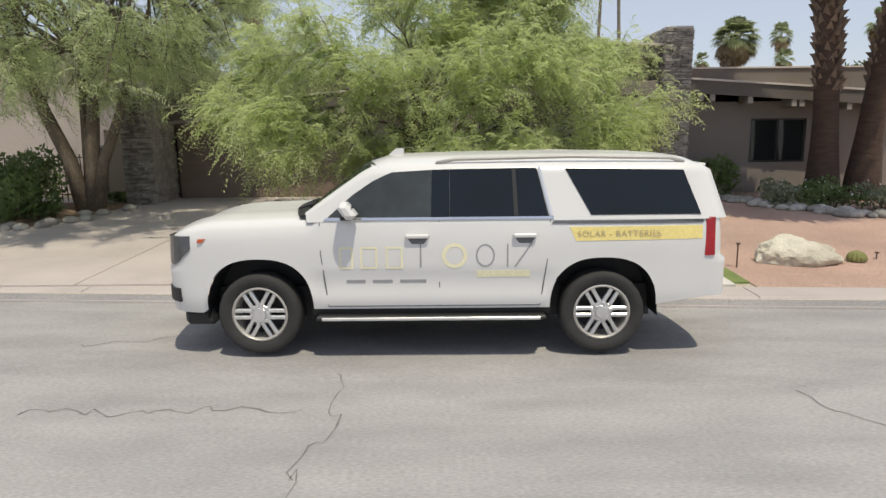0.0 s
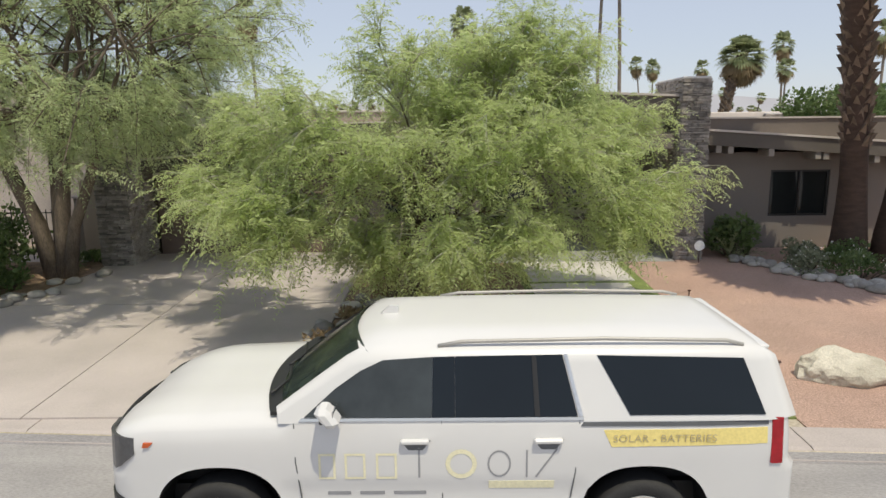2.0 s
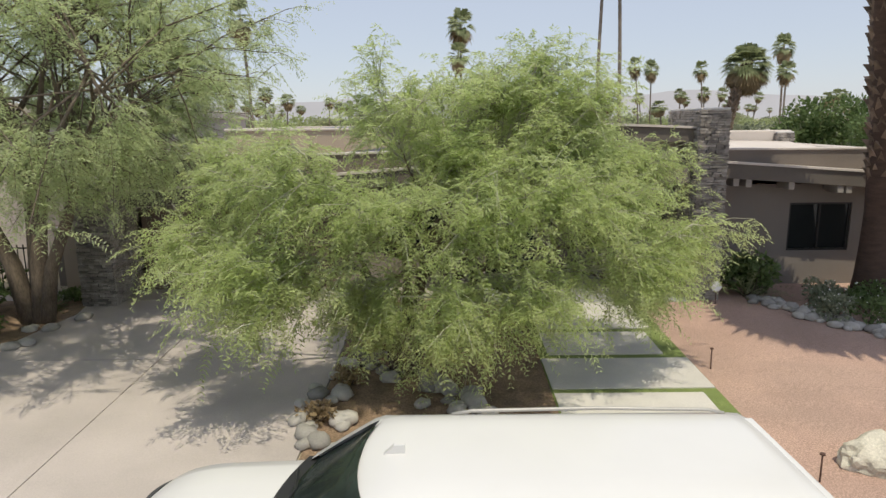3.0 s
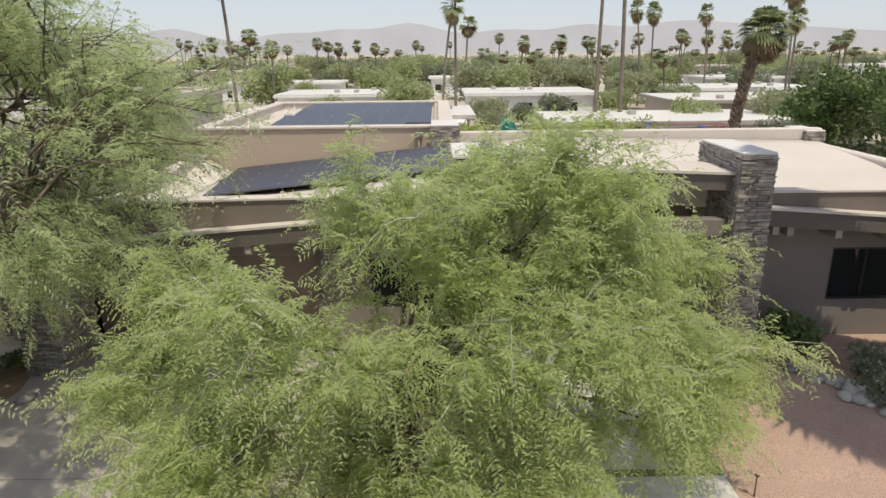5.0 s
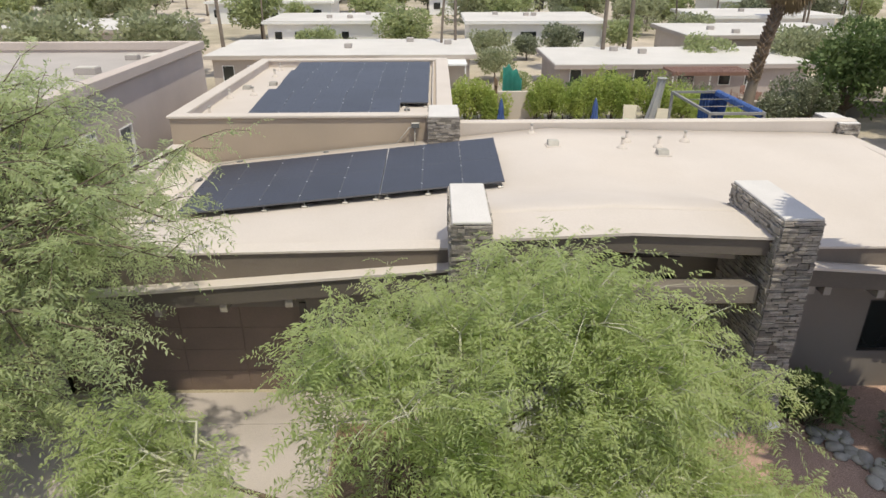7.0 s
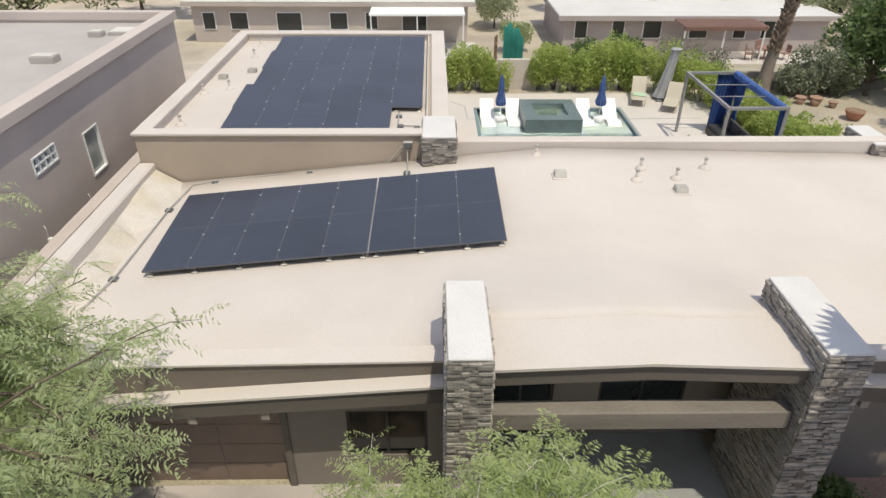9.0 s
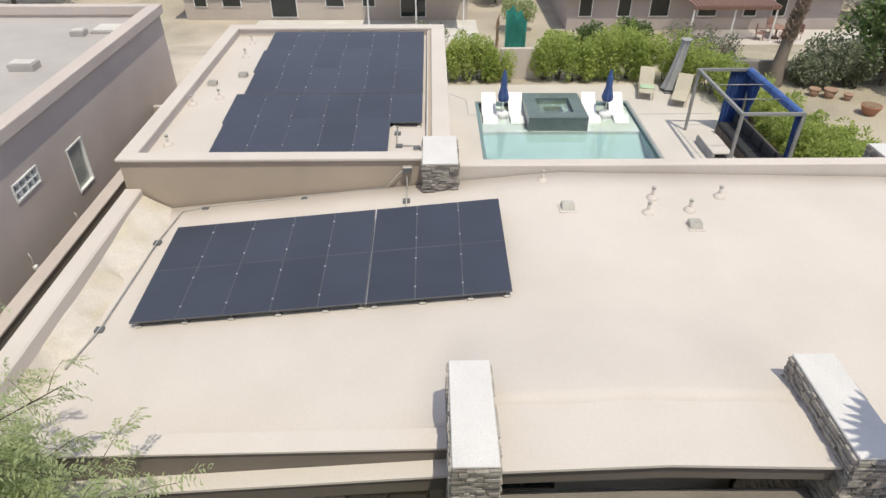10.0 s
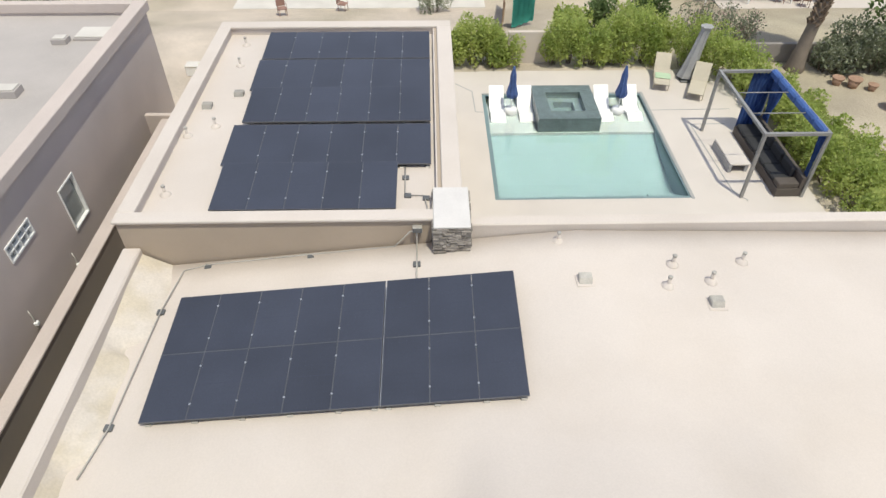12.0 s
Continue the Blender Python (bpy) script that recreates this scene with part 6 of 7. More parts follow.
# ---- pool yard ----
Z = 0.29
deck = thing("pool_deck", "cream concrete pool deck with dark drain lines", "deck", (5, 35, Z), kind="structure")
for x0, x1, y0, y1 in ((0.1, 1.85, 26.5, 41.1), (8.78, 13.0, 26.5, 41.2), (1.85, 8.78, 26.5, 31.7), (1.85, 8.78, 39.1, 41.15)):
    part("slab", boxed(x0 - 5, x1 - 5, y0 - 35, y1 - 35, -0.2, 0), DECK, deck)
for a, b in (((8.8, 37.62), (12.1, 37.66)), ((0.75, 40.0), (1.45, 39.3)), ((1.45, 39.3), (1.5, 37.6)), ((1.5, 37.6), (1.83, 37.56)), ((10.1, 36.5), (10.25, 32.1)), ((10.1, 36.5), (11.5, 36.5)), ((10.25, 32.1), (10.6, 31.5)), ((0.62, 27.3), (0.66, 40.0))):
    d = (Vector(b) - Vector(a)).normalized()
    nrm = Vector((-d.y, d.x)) * 0.022
    bm = bmesh.new()
    prism(bm, [(p[0] + nrm.x * s - 5, p[1] + nrm.y * s - 35) for p, s in ((a, 1), (b, 1), (b, -1), (a, -1))], 0.0, 0.005)
    part("drain_line", bm, COPING, deck)

pool = thing("swimming_pool", "rectangular aqua pool with sun shelf and raised dark spa", "pool", (5.3, 35.4, Z), kind="structure")


def pool_part(name, bm, mat, label="", parent=None):
    bmesh.ops.translate(bm, verts=bm.verts, vec=(-5.3, -35.4, -Z))
    return part(name, bm, mat, parent or pool, label)


bm = bmesh.new()
box(bm, 1.85, 8.78, 31.7, 39.1, -1.25, -1.1)
slope = [(31.85, -0.62), (33.6, -0.55), (35.2, -0.32), (36.22, -0.03), (36.22, -1.1), (31.85, -1.1)]
for (ya, za), (yb, zb) in zip(slope, slope[1:4]):
    bm.faces.new([bm.verts.new(c) for c in ((2.0, ya, za), (8.63, ya, za), (8.63, yb, zb), (2.0, yb, zb))])
box(bm, 1.85, 2.0, 31.7, 39.1, -1.1, 0.27)
box(bm, 8.63, 8.78, 31.7, 39.1, -1.1, 0.27)
box(bm, 2.0, 8.63, 31.7, 31.85, -1.1, 0.27)
box(bm, 2.0, 8.63, 38.95, 39.1, -1.1, 0.27)
for k in range(3):
    box(bm, 7.6 + 0.33 * k, 8.63, 31.85, 32.9 - 0.33 * k, -1.1, -0.45 + 0.2 * k)
    box(bm, 2.0, 2.8 - 0.25 * k, 31.85, 32.5 - 0.2 * k, -1.1, -0.45 + 0.2 * k)
pool_part("basin", bm, POOL_PLASTER)
pool_part("shelf_wall", boxed(2.0, 8.63, 36.2, 38.95, -1.1, -0.02), POOL_PLASTER)
pool_part("sun_shelf", boxed(2.0, 8.63, 36.21, 38.95, -0.016, 0.09), SHELF, "pale shallow sun shelf")
bm = bmesh.new()
for x0, x1, y0, y1 in ((8.68, 8.80, 31.65, 39.15), (1.85, 8.68, 39.03, 39.13)):
    box(bm, x0, x1, y0, y1, 0.24, 0.296)
pool_part("coping", bm, COPING)
w = pool_part("water", boxed(1.99, 8.64, 31.84, 38.96, 0.12, 0.19), WATER)
w.visible_shadow = False
bm = bmesh.new()
for x0, x1, y0, y1 in ((3.92, 4.45, 36.25, 38.95), (5.88, 6.40, 36.25, 38.95), (4.45, 5.88, 36.25, 36.85), (4.45, 5.88, 38.35, 38.95)):
    box(bm, x0, x1, y0, y1, 0.0, 0.74)
box(bm, 4.45, 5.88, 36.85, 38.35, 0.0, 0.1)
for x0, x1, y0, y1 in ((4.45, 4.75, 36.85, 38.35), (5.58, 5.88, 36.85, 38.35), (4.75, 5.58, 38.05, 38.35)):
    box(bm, x0, x1, y0, y1, 0.1, 0.4)
spa = pool_part("spa", bm, SPA_TILE, "raised square spa clad in dark mosaic tile")
w = pool_part("spa_water", boxed(4.44, 5.89, 36.84, 38.36, 0.55, 0.66), WATER, parent=spa)
w.visible_shadow = False
for x in (4.9, 5.45, 6.0):
    pool_part("jet", tubed([(x, 31.95, -0.2), (x, 31.95, 0.1)], 0.06, 8), COPING)


def pool_lounger(x, y):
    s = thing("pool_lounger", "white moulded lounger standing on the pool shelf", "lounger", (x, y, 0.04), group="pool loungers")
    prof = [(-0.85, 0.12), (-0.45, 0.28), (-0.1, 0.16), (0.25, 0.18), (0.75, 0.62), (0.95, 0.80)]
    bm = bmesh.new()
    rows = [[bm.verts.new((w2, y2, z2 + d)) for w2, d in ((-0.31, 0), (0.31, 0), (0.31, -0.12), (-0.31, -0.12))] for y2, z2 in prof]
    for a, b in zip(rows, rows[1:]):
        for i in range(4):
            bm.faces.new((a[i], a[(i + 1) % 4], b[(i + 1) % 4], b[i]))
    bm.faces.new(rows[0][::-1])
    bm.faces.new(rows[-1])
    bmesh.ops.recalc_face_normals(bm, faces=bm.faces)
    part("shell", bm, LOUNGER, s)
    part("base", boxed(-0.27, 0.27, -0.5, 0.35, 0.0, 0.08), LOUNGER, s)


for x in (2.42, 3.6, 6.85, 8.05):
    pool_lounger(x, 37.85)


def closed_umbrella(x, y, h):
    u = thing("umbrella", "closed navy umbrella on the pool shelf", "umbrella", (x, y, 0.04), group="pool umbrellas")
    part("pole", tubed([(0, 0, 0), (0, 0, h)], 0.022, 8), ALU, u)
    part("base", tubed([(0, 0, 0.0), (0, 0, 0.3), (0, 0, 0.34)], [0.26, 0.26, 0.2], 16), LOUNGER, u)
    bm = bmesh.new()
    rings = []
    for i, (z, r) in enumerate(((h - 1.35, 0.17), (h - 1.2, 0.20), (h - 0.9, 0.14), (h - 0.75, 0.11), (h - 0.4, 0.10), (h, 0.03))):
        rings.append([bm.verts.new((r * (1 + 0.28 * (k % 2)) * math.cos(k * math.tau / 16), r * (1 + 0.28 * (k % 2)) * math.sin(k * math.tau / 16), z)) for k in range(16)])
    for a, b in zip(rings, rings[1:]):
        for k in range(16):
            bm.faces.new((a[k], a[(k + 1) % 16], b[(k + 1) % 16], b[k]))
    part("canopy", bm, BLUE_UMB, u)


closed_umbrella(2.98, 37.75, 2.2)
closed_umbrella(7.45, 37.72, 2.2)

big = thing("cantilever_umbrella", "tall closed umbrella in grey cover on the deck", "umbrella", (11.1, 40.3, Z))
bm = bmesh.new()
rings = []
for i, (z, r, dx) in enumerate(((0.15, 0.34, -0.1), (0.5, 0.27, -0.05), (1.4, 0.2, 0.1), (2.3, 0.17, 0.25), (2.42, 0.24, 0.27), (2.46, 0.1, 0.27))):
    rings.append([bm.verts.new((dx + r * (1 + 0.2 * (k % 2)) * math.cos(k * math.tau / 14), r * (1 + 0.2 * (k % 2)) * math.sin(k * math.tau / 14), z)) for k in range(14)])
for a, b in zip(rings, rings[1:]):
    for k in range(14):
        bm.faces.new((a[k], a[(k + 1) % 14], b[(k + 1) % 14], b[k]))
bm.faces.new(rings[-1])
part("cover", bm, COVER, big)
part("pole", tubed([(-0.05, 0, 0), (0.25, 0, 2.4)], 0.04, 8), PERGOLA, big)
part("base", boxed(-0.4, 0.4, -0.4, 0.4, 0, 0.08, bevel=0.02), GREY, big)


def deck_lounger(x, y, turn):
    s = thing("deck_lounger", "beige sling lounger with raised back on deck", "lounger", (x, y, Z), turn, group="deck loungers")
    bm = bmesh.new()
    for (ya, za), (yb, zb) in (((-1.0, 0.36), (0.25, 0.36)), ((0.25, 0.36), (0.85, 0.95))):
        v = [bm.verts.new(c) for c in ((-0.3, ya, za), (0.3, ya, za), (0.3, yb, zb), (-0.3, yb, zb))]
        bm.faces.new(v)
    bmesh.ops.remove_doubles(bm, verts=bm.verts, dist=1e-4)
    bmesh.ops.solidify(bm, geom=list(bm.faces), thickness=0.03)
    part("sling", bm, SLING, s)
    for sx in (-0.32, 0.32):
        part("side_rail", tubed([(sx, -1.0, 0.34), (sx, 0.25, 0.34), (sx, 0.86, 0.94)], 0.022, 6), SLING, s)
        for yy in (-0.85, 0.35):
            part("leg", tubed([(sx, yy, 0.34), (sx, yy + 0.05, 0)], 0.018, 6), SLING, s)


deck_lounger(9.85, 40.1, -15)
deck_lounger(11.2, 39.2, -25)
towel = link_mesh("towel", boxed(-0.3, 0.35, -0.25, 0.25, 0.362, 0.40, bevel=0.015), leafy("pale_green_towel", (0.35, 0.5, 0.32), (0.5, 0.62, 0.45), 0.05))
towel.matrix_world = pose(9.8, 39.85, Z + 0.015, 0, 0, -15)
tagged(towel, "pale green towel lying on a beige lounger", "towel")

pg = thing("pergola", "grey steel pergola frame with blue canvas curtains", "pergola", (11.5, 33.9, Z))
X0, X1, Y0, Y1, H = -1.1, 1.0, -2.2, 2.1, 2.5
for x in (X0, X1):
    for y in (Y0, Y1):
        part("post", boxed(x - 0.05, x + 0.05, y - 0.05, y + 0.05, 0, H), PERGOLA, pg)
for y in (Y0, Y1):
    part("beam", boxed(X0 - 0.05, X1 + 0.05, y - 0.052, y + 0.052, H, H + 0.10), PERGOLA, pg)
for x in (X0, X1):
    part("beam", boxed(x - 0.052, x + 0.052, Y0 + 0.053, Y1 - 0.053, H, H + 0.10), PERGOLA, pg)
for y in (-0.9, 0.5):
    part("cross_bar", tubed([(X0, y, H + 0.05), (X1, y, H + 0.05)], 0.02, 6), PERGOLA, pg)


def curtain(x0, y0, x1, y1, z0, z1, folds, pinch=None):
    bm = bmesh.new()
    d = Vector((x1 - x0, y1 - y0))
    nrm = Vector((-d.y, d.x)).normalized()
    n, rows = folds * 4, []
    for r in range(9):
        f = r / 8
        k = 1.0 if pinch is None else 1 - 0.65 * math.exp(-((f - pinch) / 0.25) ** 2)
        row = []
        for i in range(n + 1):
            t = (i / n - 0.5) * k + 0.5
            w = 0.05 * math.sin(i / n * folds * math.tau)
            row.append(bm.verts.new((x0 + d.x * t + nrm.x * w, y0 + d.y * t + nrm.y * w, z0 + (z1 - z0) * f)))
        rows.append(row)
    for a, b in zip(rows, rows[1:]):
        for i in range(n):
            bm.faces.new((a[i], a[i + 1], b[i + 1], b[i])).smooth = True
    bmesh.ops.solidify(bm, geom=list(bm.faces), thickness=0.012)
    return bm


part("curtain", curtain(X0 + 1.25, Y1 - 0.06, X1, Y1 - 0.06, 0.1, H, 6), BLUE, pg, "gathered blue canvas curtain")
part("curtain", curtain(X1 - 0.02, Y1 - 1.0, X1 - 0.02, Y1, 0.1, H, 4, 0.4), BLUE, pg, "gathered blue canvas curtain")
part("curtain", curtain(X1 - 0.02, Y0, X1 - 0.02, Y0 + 0.45, 0.05, H, 3, 0.45), BLUE, pg, "tied blue canvas curtain")
bm = bmesh.new()
for k in range(6):
    y0 = Y0 + 0.1 + k * 0.7
    box(bm, X1 - 0.22, X1 + 0.02, y0, y0 + 0.68, H - 0.14, H + 0.15, bevel=0.06)
part("canopy_roll", bm, BLUE, pg, "rolled blue canvas canopy")
sofa = thing("outdoor_sofa", "long dark wicker sofa with black cushions under pergola", "sofa", (12.0, 33.9, Z))
part("frame", boxed(-0.45, 0.45, -2.2, 1.9, 0, 0.34, bevel=0.02), WICKER, sofa)
part("backrest", boxed(0.30, 0.45, -2.2, 1.9, 0.342, 0.8, bevel=0.02), WICKER, sofa)
for k in range(4):
    part("seat_cushion", boxed(-0.43, 0.28, -1.75 + k * 0.9, -0.88 + k * 0.9, 0.342, 0.48, bevel=0.04), CUSHION, sofa)
    part("back_cushion", boxed(0.12, 0.29, -1.73 + k * 0.9, -0.90 + k * 0.9, 0.482, 0.88, bevel=0.05), CUSHION, sofa)
part("armrest", boxed(-0.44, 0.29, -2.18, -1.78, 0.342, 0.55, bevel=0.03), WICKER, sofa)
bench = thing("bench_block", "low grey rendered bench block on the deck", "bench", (10.75, 34.0, Z))
part("seat", boxed(-0.3, 0.45, -0.85, 0.85, 0.30, 0.37, bevel=0.02), DECK, bench)
part("support", boxed(-0.32, -0.2, -0.85, 0.85, 0.0, 0.298, bevel=0.015), COVER, bench)
part("support", boxed(0.3, 0.42, -0.8, 0.8, 0.0, 0.298, bevel=0.015), COVER, bench)

# hedges
for k in range(11):
    x = 0.75 + k * 0.77 if k < 4 else 5.25 + (k - 4) * 0.83
    shrub("hedge_shrub", "dense bright green hedge shrub behind the pool deck", (x, 41.9 + 0.1 * (k % 2), 0.25), 0.75, 0.75, 2.0 + 0.35 * math.sin(k * 1.7) + 0.35 * (k > 6), 3600, 0.12, HEDGE_LEAF, 100 + k, group="hedge", k=22)
for k, (x, y, r, h) in enumerate(((11.3, 41.6, 0.9, 2.6), (12.4, 41.0, 0.9, 2.2), (12.9, 40.0, 0.9, 1.9), (13.3, 39.0, 0.8, 1.7), (13.6, 37.9, 0.8, 1.6), (13.7, 36.8, 0.8, 1.5), (13.7, 35.7, 0.8, 1.5), (13.7, 34.6, 0.8, 1.5), (13.7, 33.5, 0.8, 1.5), (13.8, 32.4, 0.9, 1.6), (14.2, 31.2, 1.0, 1.6), (15.0, 32.2, 1.0, 1.4), (15.2, 33.8, 1.0, 1.3), (14.9, 30.0, 1.0, 1.6), (13.8, 30.0, 0.9, 1.7), (15.9, 31.0, 1.0, 1.4), (14.8, 35.4, 0.9, 1.2), (14.7, 37.0, 0.9, 1.2))):
    shrub("hedge_shrub", "loose yellow-green hedge shrub beside the pergola", (x, y, 0.25), r, r, h, 3000, 0.12, HEDGE_LEAF, 130 + k, group="hedge", k=20)
tagged(link_mesh("block_wall", boxed(3.2, 5.2, 42.0, 42.2, 0.1, 1.75, bevel=0.02), PALE_WALL), "short tan block wall behind a gap in the hedge", "wall", kind="structure")
tagged(link_mesh("block_wall", boxed(13.2, 26.0, 41.9, 42.1, -0.6, 1.15, bevel=0.02), GREY_BLOCK), "grey block wall beyond the hedge", "wall", kind="structure")
for k, (x, y, r, h) in enumerate(((13.6, 43.6, 1.0, 2.2), (15.0, 44.0, 1.0, 2.0), (12.4, 44.2, 1.0, 2.3))):
    shrub("blossom_shrub", "pale pink blossoming shrub behind the hedge", (x, y, 0.0), r, r, h, 1500, 0.11, GREY_LEAF, 150 + k, flowers=1100, flower_mat=PINK, k=12)
for k, (x, y, r, h) in enumerate(((17.5, 41.0, 1.0, 2.2), (18.6, 41.1, 1.1, 2.5), (19.9, 41.0, 1.1, 2.5))):
    shrub("oleander", "grey-green oleander with white flowers", (x, y, 0.2), r, r, h, 2400, 0.14, GREY_LEAF, 160 + k, flowers=420, k=14)


# ---- beyond the garden ----
LOW = -1.25


def flat_house(label, x0, x1, y0, y1, top, wall, seed, patio=None, base=LOW, slats=False):
    """A low flat-roofed house with windows, fascia and coated roof."""
    rng = random.Random(seed)
    h = thing("flat_roof_house", label, "house", ((x0 + x1) / 2, (y0 + y1) / 2, base), group="far houses")
    w, d, t = (x1 - x0) / 2, (y1 - y0) / 2, top - base
    part("wall", boxed(-w + 0.5, w - 0.5, -d + 0.5, d - 0.5, -0.2, t - 0.3), wall, h)
    part("fascia", boxed(-w, w, -d, d, t - 0.29, t - 0.02), wall, h)
    part("roof", boxed(-w + 0.04, w - 0.04, -d + 0.04, d - 0.04, t - 0.018, t + 0.05, bevel=0.02), WHITE_ROOF, h)
    x = -w + 1.2
    while x < w - 2.2:
        ww = rng.choice((0.9, 1.3, 1.8))
        z0 = 0.2 if ww == 1.8 else 0.9
        win = part("window", boxed(x, x + ww, -d + 0.44, -d + 0.5, z0, 2.1), LOUNGER, h)
        part("pane", boxed(x + 0.06, x + ww - 0.06, -d + 0.42, -d + 0.438, z0 + 0.06, 2.04), HOUSE_GLASS, win)
        x += ww + rng.uniform(0.9, 2.2)
    for _ in range(3):
        px, py = rng.uniform(-w * 0.8, w * 0.8), rng.uniform(-d * 0.8, d * 0.8)
        part("roof_unit", boxed(px - 0.3, px + 0.3, py - 0.25, py + 0.25, t + 0.05, t + 0.4, bevel=0.03), NB_ROOF, h)
    if patio:
        a, b, dep = patio
        if slats:
            part("patio_beam", boxed(a, b, -d - dep, -d - dep + 0.12, t - 0.42, t - 0.24), REDWOOD, h)
            for i in range(24):
                px = a + 0.1 + (b - a - 0.2) * i / 23
                part("slat", boxed(px - 0.05, px + 0.05, -d - dep - 0.2, -d + 0.3, t - 0.236, t - 0.12), REDWOOD, h)
        else:
            part("patio_cover", boxed(a, b, -d - dep, -d - 0.01, t - 0.42, t - 0.3), LOUNGER, h)
        k = int((b - a) / 2.4)
        for i in range(k + 1):
            px = a + 0.1 + (b - a - 0.2) * i / max(1, k)
            part("post", boxed(px - 0.04, px + 0.04, -d - dep + 0.05, -d - dep + 0.13, 0, t - 0.42), LOUNGER, h)
    return h


flat_house("low white-roofed house with a mauve facade beyond the hedge", 8.4, 27.5, 54.5, 64, 1.2, MAUVE_WALL, 1, (-1.8, 3.6, 2.2), slats=True)
flat_house("low white-roofed house with a white patio cover", -17.5, 2.95, 57.0, 67, 1.6, PALE_WALL, 2, (3.0, 9.4, 2.4))
flat_house("long white house with an open carport", 3.0, 18.5, 80, 92, 1.9, LOUNGER, 3)
flat_house("white flat-roofed house among palms", -19, -6, 81, 92, 1.9, LOUNGER, 4)
flat_house("white flat-roofed house among palms", 22, 38, 66, 77, 1.9, PALE_WALL, 5)
flat_house("white flat-roofed house among palms", 30, 46, 84, 95, 2.0, LOUNGER, 6)
flat_house("white flat-roofed house among palms", 42, 60, 66, 76, 2.0, PALE_WALL, 7)
flat_house("white flat-roofed house among palms", -44, -26, 72, 84, 2.0, PALE_WALL, 8)
rng = random.Random(77)
for k in range(26):
    y = 105 + k * 7.5
    x = rng.uniform(-0.62, 0.72) * y
    flat_house("distant white flat-roofed house", x - rng.uniform(6, 10), x + rng.uniform(6, 10), y, y + 10, 2.0 + rng.uniform(-0.2, 0.6), rng.choice((LOUNGER, PALE_WALL)), 20 + k)

# patio, pool and shade cloth of the yards behind
tagged(link_mesh("back_patio", boxed(-12, 3.0, 52.2, 57.4, -1.4, -1.22), PALE_CONCRETE), "pale concrete patio behind the far house", "patio", kind="structure")
tagged(link_mesh("back_patio", boxed(17.0, 30.0, 47.0, 54.9, -1.4, -1.19), DECK), "pinkish paved patio round the far pool", "patio", kind="structure")
p2 = bmesh.new()
prism(p2, [(21.6 + 2.9 * math.cos(a) * (1 + 0.15 * math.sin(2 * a)), 49.3 + 1.55 * math.sin(a)) for a in [k * math.tau / 28 for k in range(28)]], -1.2, -1.17)
tagged(link_mesh("far_pool", p2, POOL_PLASTER), "small rounded aqua pool in the far yard", "pool", kind="structure")
net = bmesh.new()
rows = []
for i in range(13):
    t = i / 12
    rows.append([net.verts.new((3.9 + 1.3 * t, 46.6 + 1.1 * t + 0.08 * math.sin(i * 2.1) * (1 - f), -0.1 + 2.5 * f - (0.9 * t * t + 0.15 * math.sin(i * 1.3)) * f)) for f in (0, 0.25, 0.5, 0.75, 1)])
for a, b in zip(rows, rows[1:]):
    for k in range(4):
        net.faces.new((a[k], a[k + 1], b[k + 1], b[k])).smooth = True
bmesh.ops.solidify(net, geom=list(net.faces), thickness=0.02)
tagged(link_mesh("shade_cloth", net, SHADE_NET), "sagging green shade cloth hung on the fence", "cloth")
fence = thing("board_fence", "weathered brown board fence between the back yards", "fence", (3.4, 46.5, 0.0))
for k in range(34):
    y = k * 0.16
    part("board", boxed(0.02 * k, 0.02 * k + 0.03, y, y + 0.145, -0.2 - 0.0334 * k, 1.75 - 0.0334 * k), WOOD, fence)
for z in (0.3, 1.3):
    part("rail", tubed([(0.04, 0, z), (0.74, 5.4, z - 1.12)], 0.03, 5), WOOD, fence)

# palms over the roofs: place and height of the crown
PALMS = [(-21.1, 90, 7.2), (-17.4, 62, 13.3), (-14.0, 130, 7.9), (-11.4, 130, 7.4), (-18.2, 130, 7.5), (0.3, 64, 10.3), (1.6, 66, 13.2), (12.2, 105, 7.8), (23.2, 130, 7.0), (13.7, 62.5, 19.0), (15.9, 62.5, 18.4), (28.8, 100, 12.0), (32.0, 105, 11.9), (42.3, 110, 8.4), (46.1, 115, 8.5), (39.3, 79, 9.6), (61.4, 110, 7.4), (60.9, 105, 7.7), (-31.7, 115, 7.0), (25.6, 79.5, 5.7), (37.4, 98, 11.3), (40.0, 81, 12.5), (40.0, 63, 11.3)]
TYPES = [fan_palm("slim fan palm rising above the flat roofs", (-26, 150, LOW), 10.0, (0.3, 0), 201, 0.16, 0.35, 30, 1.5, group="far palms"),
         fan_palm("fan palm with a skirt of dry fronds", (35, 160, LOW), 10.0, (-0.7, 0.2), 202, 0.18, 0.7, 30, 1.5, group="far palms"),
         fan_palm("leaning slim fan palm above the flat roofs", (60, 170, LOW), 10.0, (1.2, 0), 203, 0.15, 0.25, 26, 1.4, group="far palms")]


def set_palm(k, x, y, z, wide):
    src = TYPES[k % 3]
    h = (z - LOW) / 10.0
    m = pose(x, y, LOW, 0, 0, (k * 77) % 360)
    c = copy_thing(src, m)
    c.scale = (wide, wide, h)
    return c


